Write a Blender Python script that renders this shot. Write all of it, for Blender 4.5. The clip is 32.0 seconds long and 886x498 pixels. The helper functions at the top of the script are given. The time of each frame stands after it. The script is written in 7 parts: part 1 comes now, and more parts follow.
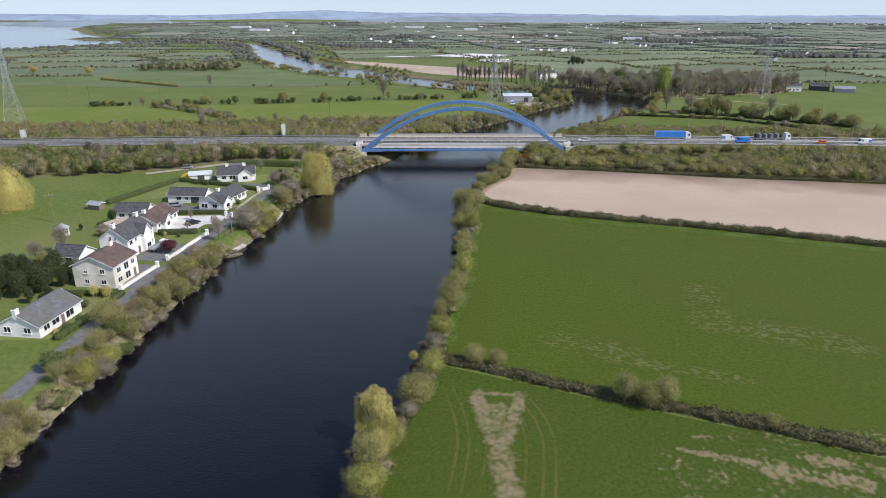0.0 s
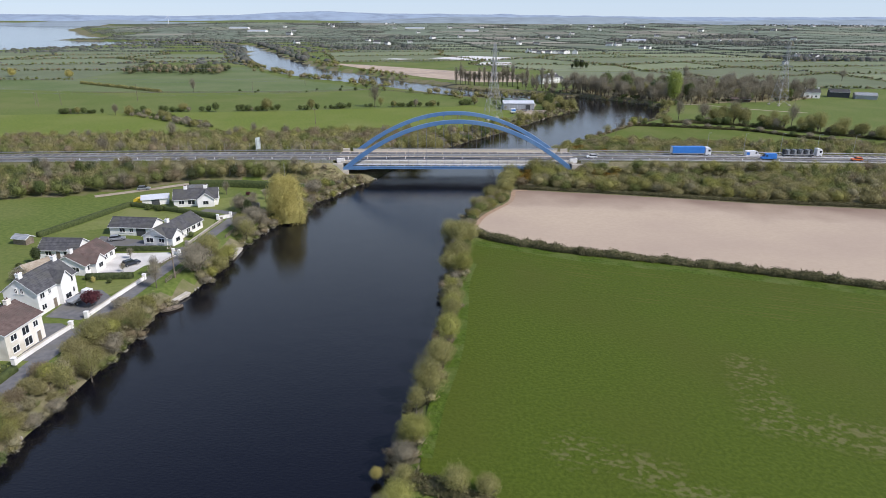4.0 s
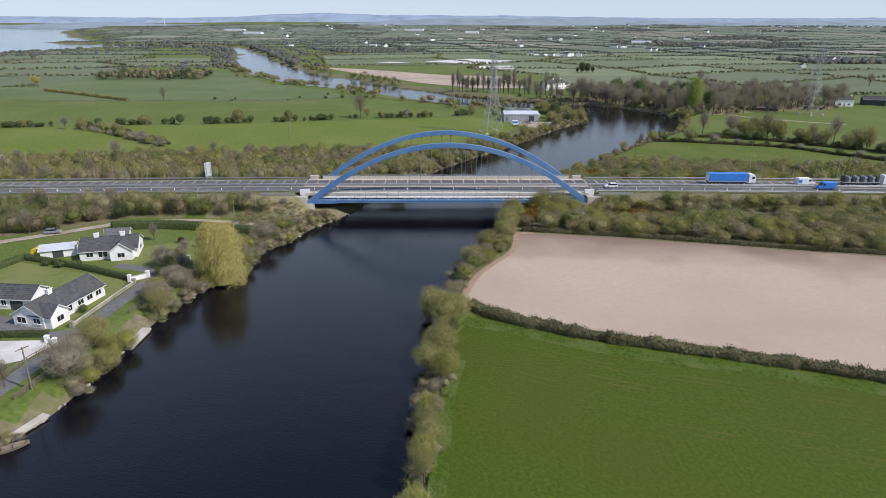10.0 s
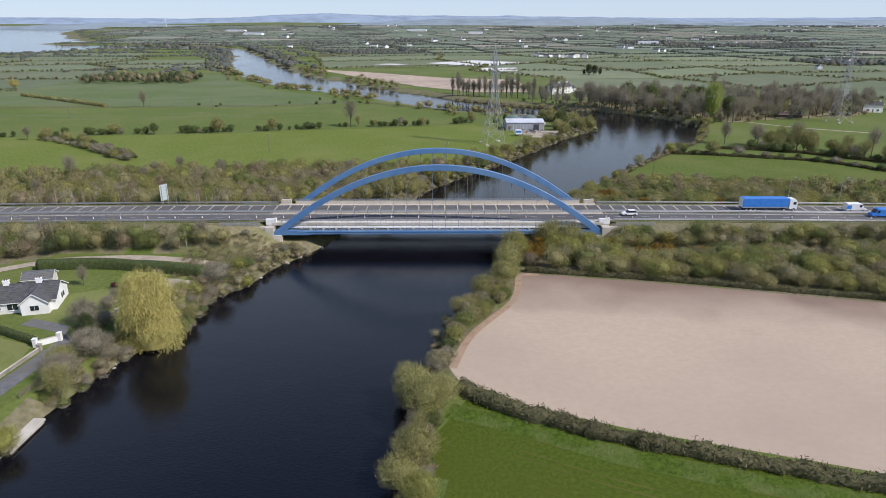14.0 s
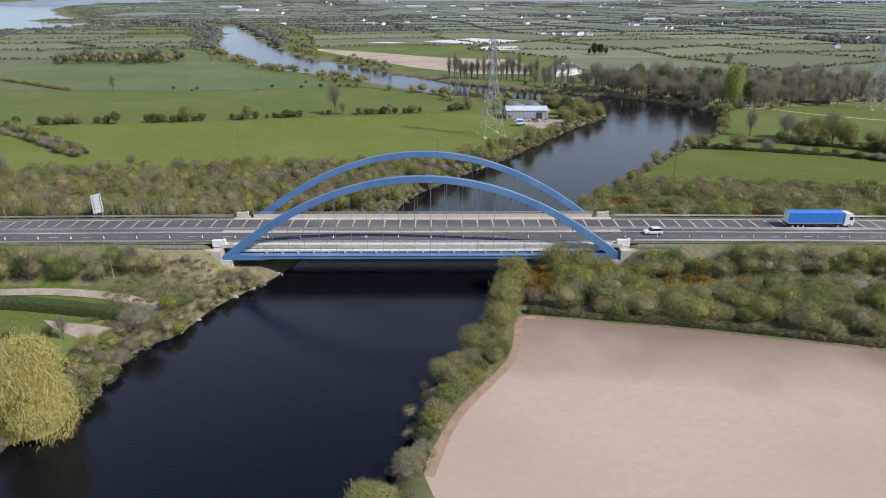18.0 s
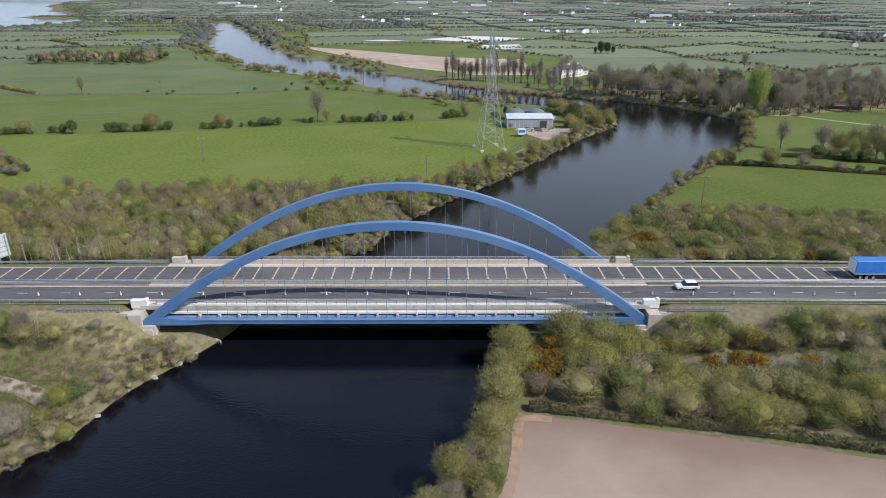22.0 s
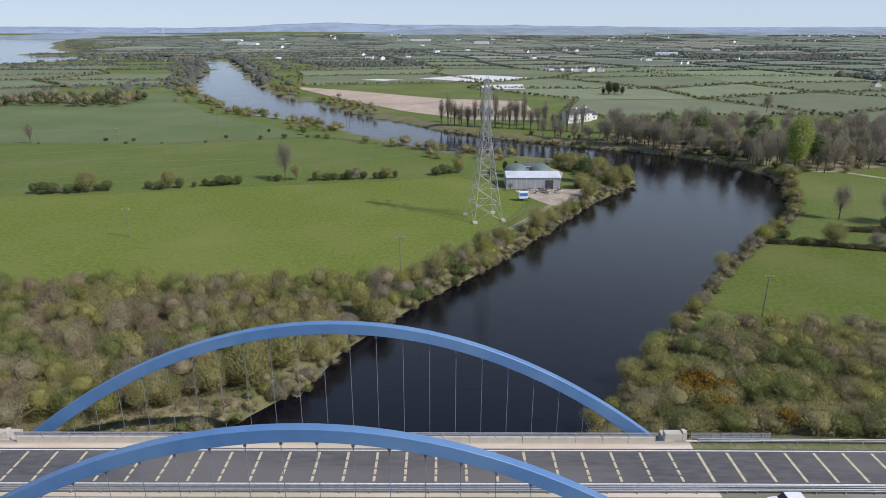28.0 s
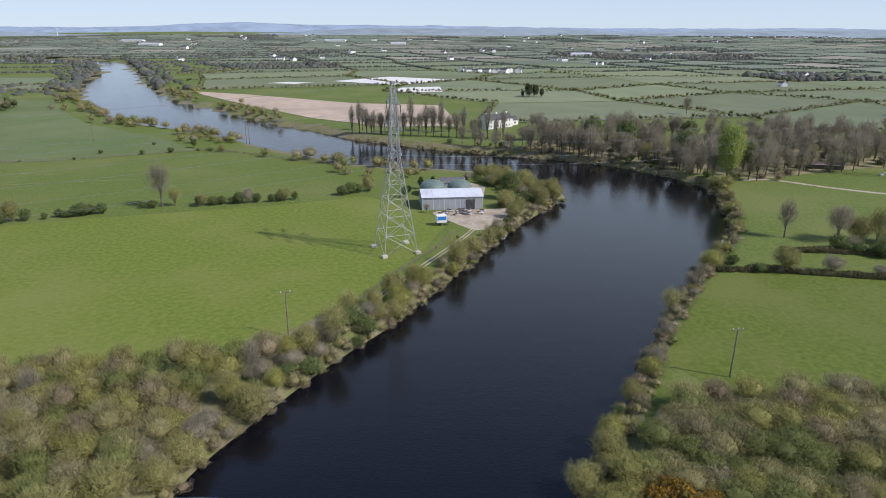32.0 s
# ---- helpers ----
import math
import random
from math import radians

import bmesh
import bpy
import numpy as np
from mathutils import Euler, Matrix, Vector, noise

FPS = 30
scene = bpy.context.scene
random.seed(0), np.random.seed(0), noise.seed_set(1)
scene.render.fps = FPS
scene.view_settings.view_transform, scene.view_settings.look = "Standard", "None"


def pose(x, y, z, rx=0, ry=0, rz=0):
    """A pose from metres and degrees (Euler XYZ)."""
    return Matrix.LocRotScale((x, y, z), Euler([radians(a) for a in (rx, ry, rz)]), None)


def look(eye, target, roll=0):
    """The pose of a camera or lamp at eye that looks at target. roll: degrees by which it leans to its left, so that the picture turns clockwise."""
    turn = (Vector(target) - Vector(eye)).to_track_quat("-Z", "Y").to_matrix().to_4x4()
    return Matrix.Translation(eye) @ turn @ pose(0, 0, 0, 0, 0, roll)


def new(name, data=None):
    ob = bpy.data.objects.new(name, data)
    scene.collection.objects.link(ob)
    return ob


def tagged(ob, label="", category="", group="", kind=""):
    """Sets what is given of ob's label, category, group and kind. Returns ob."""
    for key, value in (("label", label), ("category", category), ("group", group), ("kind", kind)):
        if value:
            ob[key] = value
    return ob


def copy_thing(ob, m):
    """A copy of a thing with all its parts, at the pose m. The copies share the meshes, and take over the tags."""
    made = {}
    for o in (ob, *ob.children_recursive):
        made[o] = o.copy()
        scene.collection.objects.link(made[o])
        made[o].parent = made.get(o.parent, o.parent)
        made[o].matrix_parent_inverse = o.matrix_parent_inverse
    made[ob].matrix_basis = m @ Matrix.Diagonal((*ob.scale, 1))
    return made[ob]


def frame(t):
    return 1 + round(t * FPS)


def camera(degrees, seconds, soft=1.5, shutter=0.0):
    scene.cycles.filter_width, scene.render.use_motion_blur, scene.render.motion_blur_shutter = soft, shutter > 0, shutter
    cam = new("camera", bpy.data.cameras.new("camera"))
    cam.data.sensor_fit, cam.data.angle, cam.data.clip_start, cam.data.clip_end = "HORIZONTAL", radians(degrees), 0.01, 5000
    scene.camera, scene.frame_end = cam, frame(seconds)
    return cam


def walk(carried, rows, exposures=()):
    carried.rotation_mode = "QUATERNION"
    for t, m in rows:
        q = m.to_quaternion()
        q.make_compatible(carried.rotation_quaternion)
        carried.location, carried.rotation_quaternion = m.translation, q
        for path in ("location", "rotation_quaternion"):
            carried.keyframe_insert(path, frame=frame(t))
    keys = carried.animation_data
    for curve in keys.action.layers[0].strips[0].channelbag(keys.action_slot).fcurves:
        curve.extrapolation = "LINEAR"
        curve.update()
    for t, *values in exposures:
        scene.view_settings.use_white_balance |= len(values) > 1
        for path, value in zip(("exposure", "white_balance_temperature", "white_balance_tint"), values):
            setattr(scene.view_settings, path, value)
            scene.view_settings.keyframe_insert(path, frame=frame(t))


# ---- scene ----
cam = camera(69.1, 32.0, soft=0.9)
PATH = [
    (0, (-16.45, -282.62, 61.501), (-16.4, -280.741, 60.815), 0.3),
    (0.5, (-15.737, -278.588, 61.518), (-15.689, -276.709, 60.834), 0.4),
    (1, (-15.085, -274.524, 61.538), (-15.038, -272.645, 60.855), 0.4),
    (1.5, (-14.493, -270.447, 61.561), (-14.447, -268.568, 60.878), 0.3),
    (2, (-13.9, -266.367, 61.589), (-13.853, -264.488, 60.906), 0.3),
    (2.5, (-13.316, -262.306, 61.617), (-13.269, -260.427, 60.933), 0.3),
    (3, (-12.734, -258.259, 61.648), (-12.688, -256.38, 60.964), 0.4),
    (3.5, (-12.197, -254.217, 61.668), (-12.151, -252.338, 60.985), 0.4),
    (5.5, (-10.232, -238.061, 61.773), (-10.187, -236.181, 61.09), 0.4),
    (6, (-9.785, -233.933, 61.768), (-9.739, -232.054, 61.085), 0.3),
    (6.5, (-9.274, -229.672, 61.75), (-9.229, -227.792, 61.067), 0.4),
    (7, (-8.797, -225.394, 61.693), (-8.752, -223.515, 61.011), 0.4),
    (7.5, (-8.362, -221.168, 61.597), (-8.318, -219.289, 60.915), 0.5),
    (8, (-7.95, -216.978, 61.467), (-7.905, -215.099, 60.785), 0.5),
    (8.5, (-7.523, -212.892, 61.332), (-7.479, -211.011, 60.652), 0.4),
    (9, (-7.075, -208.958, 61.213), (-7.03, -207.077, 60.533), 0.4),
    (9.5, (-6.503, -204.952, 61.11), (-6.461, -203.072, 60.431), 0.4),
    (10, (-5.93, -200.973, 61.029), (-5.888, -199.092, 60.35), 0.3),
    (10.5, (-5.341, -197.013, 60.985), (-5.302, -195.131, 60.308), 0.2),
    (11, (-4.754, -193.033, 60.94), (-4.717, -191.151, 60.263), 0.2),
    (11.5, (-4.231, -189.027, 60.903), (-4.194, -187.146, 60.226), 0.2),
    (12, (-3.712, -185.038, 60.898), (-3.676, -183.156, 60.221), 0.3),
    (12.5, (-3.175, -181.061, 60.912), (-3.14, -179.179, 60.234), 0.3),
    (13, (-2.623, -177.062, 60.888), (-2.59, -175.181, 60.208), 0.3),
    (13.5, (-1.983, -173.063, 60.854), (-1.952, -171.181, 60.176), 0.1),
    (14, (-1.324, -168.988, 60.876), (-1.295, -167.107, 60.198), 0.2),
    (14.5, (-0.712, -164.861, 60.897), (-0.685, -162.98, 60.219), 0.1),
    (15, (-0.175, -160.698, 60.909), (-0.149, -158.818, 60.229), 0.2),
    (15.5, (0.32, -156.523, 60.907), (0.346, -154.642, 60.227), 0.1),
    (17.5, (2.272, -139.849, 60.858), (2.299, -137.98, 60.148), 0.2),
    (18, (2.791, -135.669, 60.773), (2.818, -133.812, 60.033), 0.2),
    (18.5, (3.325, -131.485, 60.698), (3.352, -129.632, 59.945), 0.2),
    (19, (3.878, -127.336, 60.622), (3.904, -125.484, 59.868), 0.2),
    (19.5, (4.419, -123.134, 60.542), (4.444, -121.282, 59.787), 0.2),
    (20, (4.964, -118.954, 60.451), (4.989, -117.102, 59.695), 0.2),
    (20.5, (5.581, -114.811, 60.377), (5.604, -112.959, 59.622), 0.1),
    (21, (6.213, -110.714, 60.344), (6.234, -108.861, 59.59), 0.2),
    (21.5, (6.742, -106.675, 60.326), (6.762, -104.822, 59.574), 0.2),
    (22, (7.337, -102.68, 60.323), (7.356, -100.826, 59.573), 0.2),
    (22.5, (7.987, -98.674, 60.327), (8.004, -96.819, 59.58), 0.2),
    (23, (8.571, -94.543, 60.3), (8.586, -92.686, 59.558), 0.2),
    (23.5, (9.214, -90.513, 60.263), (9.227, -88.654, 59.525), 0.1),
    (24, (9.933, -86.437, 60.264), (9.943, -84.576, 59.531), 0.1),
    (24.5, (10.562, -82.293, 60.31), (10.57, -80.43, 59.581), 0.0),
    (25, (11.096, -78.065, 60.418), (11.102, -76.193, 59.715), -0.0),
    (25.5, (11.587, -73.969, 60.457), (11.593, -72.084, 59.789), -0.0),
    (27.5, (13.673, -57.695, 60.689), (13.678, -55.805, 60.036), 0.2),
    (28, (14.166, -53.65, 60.719), (14.171, -51.76, 60.065), 0.2),
    (28.5, (14.69, -49.778, 60.723), (14.698, -47.888, 60.068), 0.4),
    (29, (15.328, -45.985, 60.687), (15.369, -44.095, 60.034), 0.4),
    (29.5, (16.058, -42.102, 60.632), (16.159, -40.213, 59.981), 0.4),
    (30, (16.86, -38.002, 60.598), (17.019, -36.118, 59.946), 0.4),
    (30.5, (17.6, -33.843, 60.53), (17.815, -31.964, 59.878), 0.5),
    (31, (18.302, -29.701, 60.467), (18.541, -27.825, 59.816), 0.4),
    (31.5, (19.064, -25.655, 60.381), (19.301, -23.779, 59.729), 0.4),
    (32, (19.858, -21.647, 60.278), (20.094, -19.77, 59.626), 0.4),
]
walk(cam, [(t, look(eye, target, roll)) for t, eye, target, roll in PATH], exposures=[(0.0, 0.08, 6300, 15), (10.0, 0.0, 6300, 15), (20.0, 0.07, 6300, 15), (25.0, 0.1, 6300, 15), (28.0, -0.08, 6300, 15), (32.0, 0.05, 6300, 15)])

# ---- light ----
SUN_AZ, SUN_EL = radians(117), radians(44)
world = bpy.data.worlds.new("world")
scene.world = world
world.use_nodes = True
wn = world.node_tree.nodes
sky = wn.new("ShaderNodeTexSky")
sky.sky_type, sky.sun_disc = "NISHITA", False
sky.sun_elevation, sky.sun_rotation = SUN_EL, SUN_AZ
sky.air_density, sky.dust_density, sky.ozone_density = 0.8, 0.0, 3.0
sky.altitude = 1200
cool = wn.new("ShaderNodeMix")
cool.data_type, cool.blend_type = "RGBA", "MULTIPLY"
cool.inputs[0].default_value = 1.0
cool.inputs[7].default_value = (0.88, 0.96, 1.14, 1)
world.node_tree.links.new(sky.outputs[0], cool.inputs[6])
hazy = wn.new("ShaderNodeMix")
hazy.data_type = "RGBA"
# thick haze near the horizon, clearer blue overhead
sky_co = wn.new("ShaderNodeTexCoord")
sky_xyz = wn.new("ShaderNodeSeparateXYZ")
world.node_tree.links.new(sky_co.outputs["Generated"], sky_xyz.inputs[0])
sky_up = wn.new("ShaderNodeMapRange")
sky_up.inputs[1].default_value, sky_up.inputs[2].default_value = 0.34, 0.66
sky_up.inputs[3].default_value, sky_up.inputs[4].default_value = 0.86, 0.12
world.node_tree.links.new(sky_xyz.outputs[2], sky_up.inputs[0])
world.node_tree.links.new(sky_up.outputs[0], hazy.inputs[0])
hazy.inputs[7].default_value = (3.8, 4.55, 5.15, 1)
world.node_tree.links.new(cool.outputs[2], hazy.inputs[6])
world.node_tree.links.new(hazy.outputs[2], wn["Background"].inputs[0])
wn["Background"].inputs[1].default_value = 0.146
sun = new("sun", bpy.data.lights.new("sun", "SUN"))
sun.data.energy, sun.data.angle, sun.data.color = 4.3, radians(0.5), (1.0, 0.95, 0.88)
sun.matrix_world = look((0, 0, 300), (-0.89 * 10, 0.455 * 10, 300 - 9.66))

# ---- materials ----
LAND = 2.4


def mat(name, a, b, scale=1.0, rough=0.85, bump=0.3, c=None, big=0.05, patch=(0.45, 0.65), metal=0.0, rand=0.0,
        island=0.0, shade=False, leaf=0.0, depth=0.05, stretch=(1, 1, 1)):
    """Two colours mixed by fine noise, a third in large patches; rand/island: change of brightness per object/piece."""
    m = bpy.data.materials.new(name)
    m.use_nodes = True
    nt = m.node_tree
    n, link = nt.nodes, nt.links.new
    p = n["Principled BSDF"]
    p.inputs["Roughness"].default_value, p.inputs["Metallic"].default_value = rough, metal
    if rough >= 0.7:
        p.inputs["Specular IOR Level"].default_value = 0.2
    co = n.new("ShaderNodeTexCoord")
    mp = n.new("ShaderNodeMapping")
    mp.inputs["Scale"].default_value = stretch
    link(co.outputs["Object"], mp.inputs[0])
    fine = n.new("ShaderNodeTexNoise")
    fine.inputs["Scale"].default_value, fine.inputs["Detail"].default_value = scale, 6
    link(mp.outputs[0], fine.inputs["Vector"])
    ramp = n.new("ShaderNodeValToRGB")
    ramp.color_ramp.elements[0].position, ramp.color_ramp.elements[1].position = 0.35, 0.68
    ramp.color_ramp.elements[0].color, ramp.color_ramp.elements[1].color = (*a, 1), (*b, 1)
    link(fine.outputs["Fac"], ramp.inputs[0])
    out = ramp.outputs[0]
    if c:
        wide = n.new("ShaderNodeTexNoise")
        wide.inputs["Scale"].default_value, wide.inputs["Detail"].default_value = big, 5
        link(mp.outputs[0], wide.inputs["Vector"])
        r2 = n.new("ShaderNodeMapRange")
        r2.inputs[1].default_value, r2.inputs[2].default_value = patch
        link(wide.outputs["Fac"], r2.inputs[0])
        mx = n.new("ShaderNodeMix")
        mx.data_type = "RGBA"
        link(r2.outputs[0], mx.inputs[0])
        link(out, mx.inputs[6])
        mx.inputs[7].default_value = (*c, 1)
        out = mx.outputs[2]
    for amount, kind in ((rand, "o"), (island, "i")):
        if amount:
            src = n.new("ShaderNodeObjectInfo").outputs["Random"] if kind == "o" else n.new("ShaderNodeNewGeometry").outputs["Random Per Island"]
            r3 = n.new("ShaderNodeMapRange")
            r3.inputs[3].default_value, r3.inputs[4].default_value = 1 - amount, 1 + amount
            link(src, r3.inputs[0])
            hs = n.new("ShaderNodeHueSaturation")
            link(r3.outputs[0], hs.inputs["Value"])
            link(out, hs.inputs["Color"])
            out = hs.outputs[0]
    if shade:
        at = n.new("ShaderNodeAttribute")
        at.attribute_name = "tint"
        mx = n.new("ShaderNodeMix")
        mx.data_type, mx.blend_type = "RGBA", "MULTIPLY"
        mx.inputs[0].default_value = 1.0
        link(out, mx.inputs[6])
        link(at.outputs["Color"], mx.inputs[7])
        out = mx.outputs[2]
    link(out, p.inputs["Base Color"])
    if bump:
        bp = n.new("ShaderNodeBump")
        bp.inputs["Strength"].default_value, bp.inputs["Distance"].default_value = bump, depth
        link(fine.outputs["Fac"], bp.inputs["Height"])
        link(bp.outputs[0], p.inputs["Normal"])
    if leaf:
        tr = n.new("ShaderNodeBsdfTranslucent")
        link(out, tr.inputs["Color"])
        ms = n.new("ShaderNodeMixShader")
        ms.inputs[0].default_value = leaf
        link(p.outputs[0], ms.inputs[1])
        link(tr.outputs[0], ms.inputs[2])
        link(ms.outputs[0], n["Material Output"].inputs[0])
    return m


M_GRASS = mat("pasture_grass", (0.084, 0.122, 0.022), (0.138, 0.172, 0.039), 0.9, c=(0.160, 0.174, 0.055), big=0.022, patch=(0.45, 0.75), depth=0.15, bump=0.4)
M_LUSH = mat("lush_grass", (0.052, 0.079, 0.004), (0.077, 0.108, 0.009), 1.6, c=(0.068, 0.084, 0.009), big=0.035, patch=(0.42, 0.8), depth=0.3, bump=0.55)
M_WETGRASS = mat("damp_meadow_grass", (0.042, 0.071, 0.005), (0.070, 0.100, 0.013), 1.6, c=(0.060, 0.079, 0.008), big=0.05, patch=(0.42, 0.8), depth=0.3, bump=0.55)
for _m in (M_LUSH, M_WETGRASS):
    # bare soil where the mesh says so
    _n, _l = _m.node_tree.nodes, _m.node_tree.links.new
    _at, _no, _ra, _mx = _n.new("ShaderNodeAttribute"), _n.new("ShaderNodeTexNoise"), _n.new("ShaderNodeValToRGB"), _n.new("ShaderNodeMix")
    _at.attribute_name = "bare"
    _no.inputs["Scale"].default_value, _no.inputs["Detail"].default_value = 1.5, 5
    _l(_n["Texture Coordinate"].outputs["Object"], _no.inputs["Vector"])
    _ra.color_ramp.elements[0].color, _ra.color_ramp.elements[1].color = (0.22, 0.165, 0.095, 1), (0.40, 0.31, 0.20, 1)
    _l(_no.outputs["Fac"], _ra.inputs[0])
    _mx.data_type = "RGBA"
    _base = _n["Principled BSDF"].inputs["Base Color"]
    _l(_at.outputs["Fac"], _mx.inputs[0])
    _l(_base.links[0].from_socket, _mx.inputs[6])
    _l(_ra.outputs[0], _mx.inputs[7])
    _l(_mx.outputs[2], _base)
M_LAWN = mat("lawn", (0.14, 0.165, 0.045), (0.18, 0.205, 0.06), 1.0, c=(0.19, 0.20, 0.07), big=0.1)
M_SOIL = mat("ploughed_soil", (0.45, 0.358, 0.262), (0.485, 0.388, 0.288), 1.1, c=(0.385, 0.298, 0.232), big=0.03, patch=(0.4, 0.85), depth=0.08, stretch=(0.7, 1, 1), bump=0.22)
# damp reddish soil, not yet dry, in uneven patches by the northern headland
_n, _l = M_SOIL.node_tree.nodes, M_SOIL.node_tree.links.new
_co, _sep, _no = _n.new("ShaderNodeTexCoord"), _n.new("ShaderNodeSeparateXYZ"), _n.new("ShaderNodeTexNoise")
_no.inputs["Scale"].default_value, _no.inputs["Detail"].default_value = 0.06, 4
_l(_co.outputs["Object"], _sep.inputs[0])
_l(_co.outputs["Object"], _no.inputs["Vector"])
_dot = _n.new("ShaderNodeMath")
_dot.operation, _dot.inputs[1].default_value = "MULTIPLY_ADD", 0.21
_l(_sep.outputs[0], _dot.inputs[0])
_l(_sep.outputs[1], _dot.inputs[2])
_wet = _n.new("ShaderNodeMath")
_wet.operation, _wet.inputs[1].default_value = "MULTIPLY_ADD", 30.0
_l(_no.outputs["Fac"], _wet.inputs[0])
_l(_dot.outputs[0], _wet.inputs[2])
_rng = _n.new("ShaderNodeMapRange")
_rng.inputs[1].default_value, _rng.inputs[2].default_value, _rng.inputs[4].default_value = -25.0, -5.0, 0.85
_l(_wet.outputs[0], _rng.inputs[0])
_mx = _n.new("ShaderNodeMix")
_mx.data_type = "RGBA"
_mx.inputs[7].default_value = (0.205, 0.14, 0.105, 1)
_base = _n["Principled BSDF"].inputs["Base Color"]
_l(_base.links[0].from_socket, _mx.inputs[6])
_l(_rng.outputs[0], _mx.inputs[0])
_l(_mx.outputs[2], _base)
M_PALESOIL = mat("dry_pale_soil", (0.42, 0.33, 0.25), (0.50, 0.40, 0.31), 0.12, c=(0.38, 0.30, 0.235), big=0.02, bump=0.1)
M_BANK = mat("bank_earth", (0.14, 0.128, 0.07), (0.225, 0.198, 0.12), 0.9, c=(0.135, 0.145, 0.05), big=0.15)
M_DRY = mat("dry_grass", (0.20, 0.175, 0.09), (0.33, 0.28, 0.16), 1.2, c=(0.15, 0.155, 0.065), big=0.16)
M_RESERVE = mat("dusty_reserve", (0.20, 0.185, 0.155), (0.30, 0.275, 0.23), 1.2, c=(0.16, 0.16, 0.10), big=0.2, stretch=(0.2, 1, 1))
M_GRASSY = mat("thin_verge_grass", (0.13, 0.135, 0.06), (0.22, 0.205, 0.115), 1.6, c=(0.12, 0.14, 0.045), big=0.25)
M_ASPHALT = mat("asphalt", (0.088, 0.086, 0.088), (0.128, 0.125, 0.125), 1.5, c=(0.15, 0.142, 0.136), big=0.12, bump=0.1, stretch=(0.25, 1, 1))
M_LANE = mat("worn_lane_asphalt", (0.13, 0.13, 0.135), (0.18, 0.18, 0.18), 0.9, c=(0.15, 0.145, 0.13), big=0.2, bump=0.1)
M_LINE = mat("road_paint_white", (0.6, 0.6, 0.57), (0.75, 0.75, 0.72), 2, bump=0)
M_HATCH = mat("worn_hatch_paint", (0.42, 0.37, 0.24), (0.60, 0.54, 0.38), 1.2, bump=0)
M_BLUE = mat("blue_bridge_paint", (0.085, 0.19, 0.38), (0.105, 0.22, 0.42), 0.4, rough=0.45, c=(0.13, 0.245, 0.42), big=0.12, bump=0.02)
M_VERGE = mat("beige_verge", (0.54, 0.455, 0.35), (0.63, 0.55, 0.44), 0.8, c=(0.44, 0.39, 0.29), big=0.15, bump=0.1, stretch=(0.2, 1, 1))
M_CONC = mat("concrete", (0.50, 0.46, 0.40), (0.60, 0.56, 0.49), 0.8, c=(0.43, 0.39, 0.32), big=0.25, bump=0.15)
M_WCONC = mat("pale_concrete", (0.74, 0.73, 0.71), (0.82, 0.81, 0.79), 0.8, c=(0.68, 0.67, 0.63), big=0.3, bump=0.1)
M_DARK = mat("dark_grating", (0.05, 0.055, 0.06), (0.09, 0.095, 0.1), 2)
M_STEEL = mat("galvanised_steel", (0.34, 0.35, 0.36), (0.46, 0.47, 0.48), 1.5, rough=0.5, metal=0.4, bump=0.05)
M_HANG = mat("hanger_steel", (0.16, 0.18, 0.22), (0.22, 0.24, 0.28), 2, rough=0.5, bump=0)
M_WALLW = mat("white_render", (0.82, 0.81, 0.78), (0.89, 0.88, 0.86), 0.7, c=(0.76, 0.75, 0.71), big=0.3, bump=0.1)
M_CREAM = mat("cream_render", (0.78, 0.74, 0.65), (0.86, 0.82, 0.74), 0.7, c=(0.62, 0.58, 0.48), big=0.3, bump=0.1)
M_SLATE = mat("dark_roof_tiles", (0.07, 0.07, 0.075), (0.12, 0.12, 0.125), 1.2, c=(0.10, 0.10, 0.09), big=0.3, bump=0.4)
M_BROWN = mat("brown_roof_tiles", (0.12, 0.085, 0.075), (0.17, 0.125, 0.11), 1.2, c=(0.10, 0.08, 0.07), big=0.3, bump=0.4)
M_GREYR = mat("grey_roof_tiles", (0.12, 0.125, 0.13), (0.18, 0.185, 0.19), 1.2, c=(0.15, 0.14, 0.12), big=0.3, bump=0.4)
M_WFRAME = mat("white_frame", (0.75, 0.75, 0.74), (0.82, 0.82, 0.8), 2, rough=0.4, bump=0)
M_GLASS = mat("window_glass", (0.02, 0.025, 0.03), (0.03, 0.035, 0.04), 1, rough=0.05, bump=0)
M_TIN = mat("pale_metal_sheet", (0.56, 0.59, 0.64), (0.64, 0.67, 0.72), 0.4, rough=0.5, c=(0.50, 0.52, 0.55), big=0.2, bump=0.1)
M_TINWALL = mat("grey_metal_wall", (0.30, 0.32, 0.35), (0.38, 0.40, 0.43), 0.4, rough=0.6, c=(0.34, 0.33, 0.31), big=0.2, bump=0.1)
M_GREEN = mat("dull_green_sheet", (0.10, 0.15, 0.13), (0.15, 0.20, 0.18), 0.5, rough=0.6)
M_PALEBARK = mat("pale_birch_bark", (0.34, 0.32, 0.28), (0.46, 0.44, 0.40), 2.0, bump=0.2)
M_BARK = mat("bark", (0.10, 0.085, 0.06), (0.17, 0.15, 0.12), 1.5, bump=0.5)
M_WOOD = mat("weathered_wood", (0.16, 0.13, 0.10), (0.26, 0.22, 0.17), 1.5, bump=0.4)
M_STONE = mat("pale_stone", (0.32, 0.29, 0.25), (0.48, 0.44, 0.39), 1.0, c=(0.25, 0.24, 0.18), big=0.5, rand=0.2)
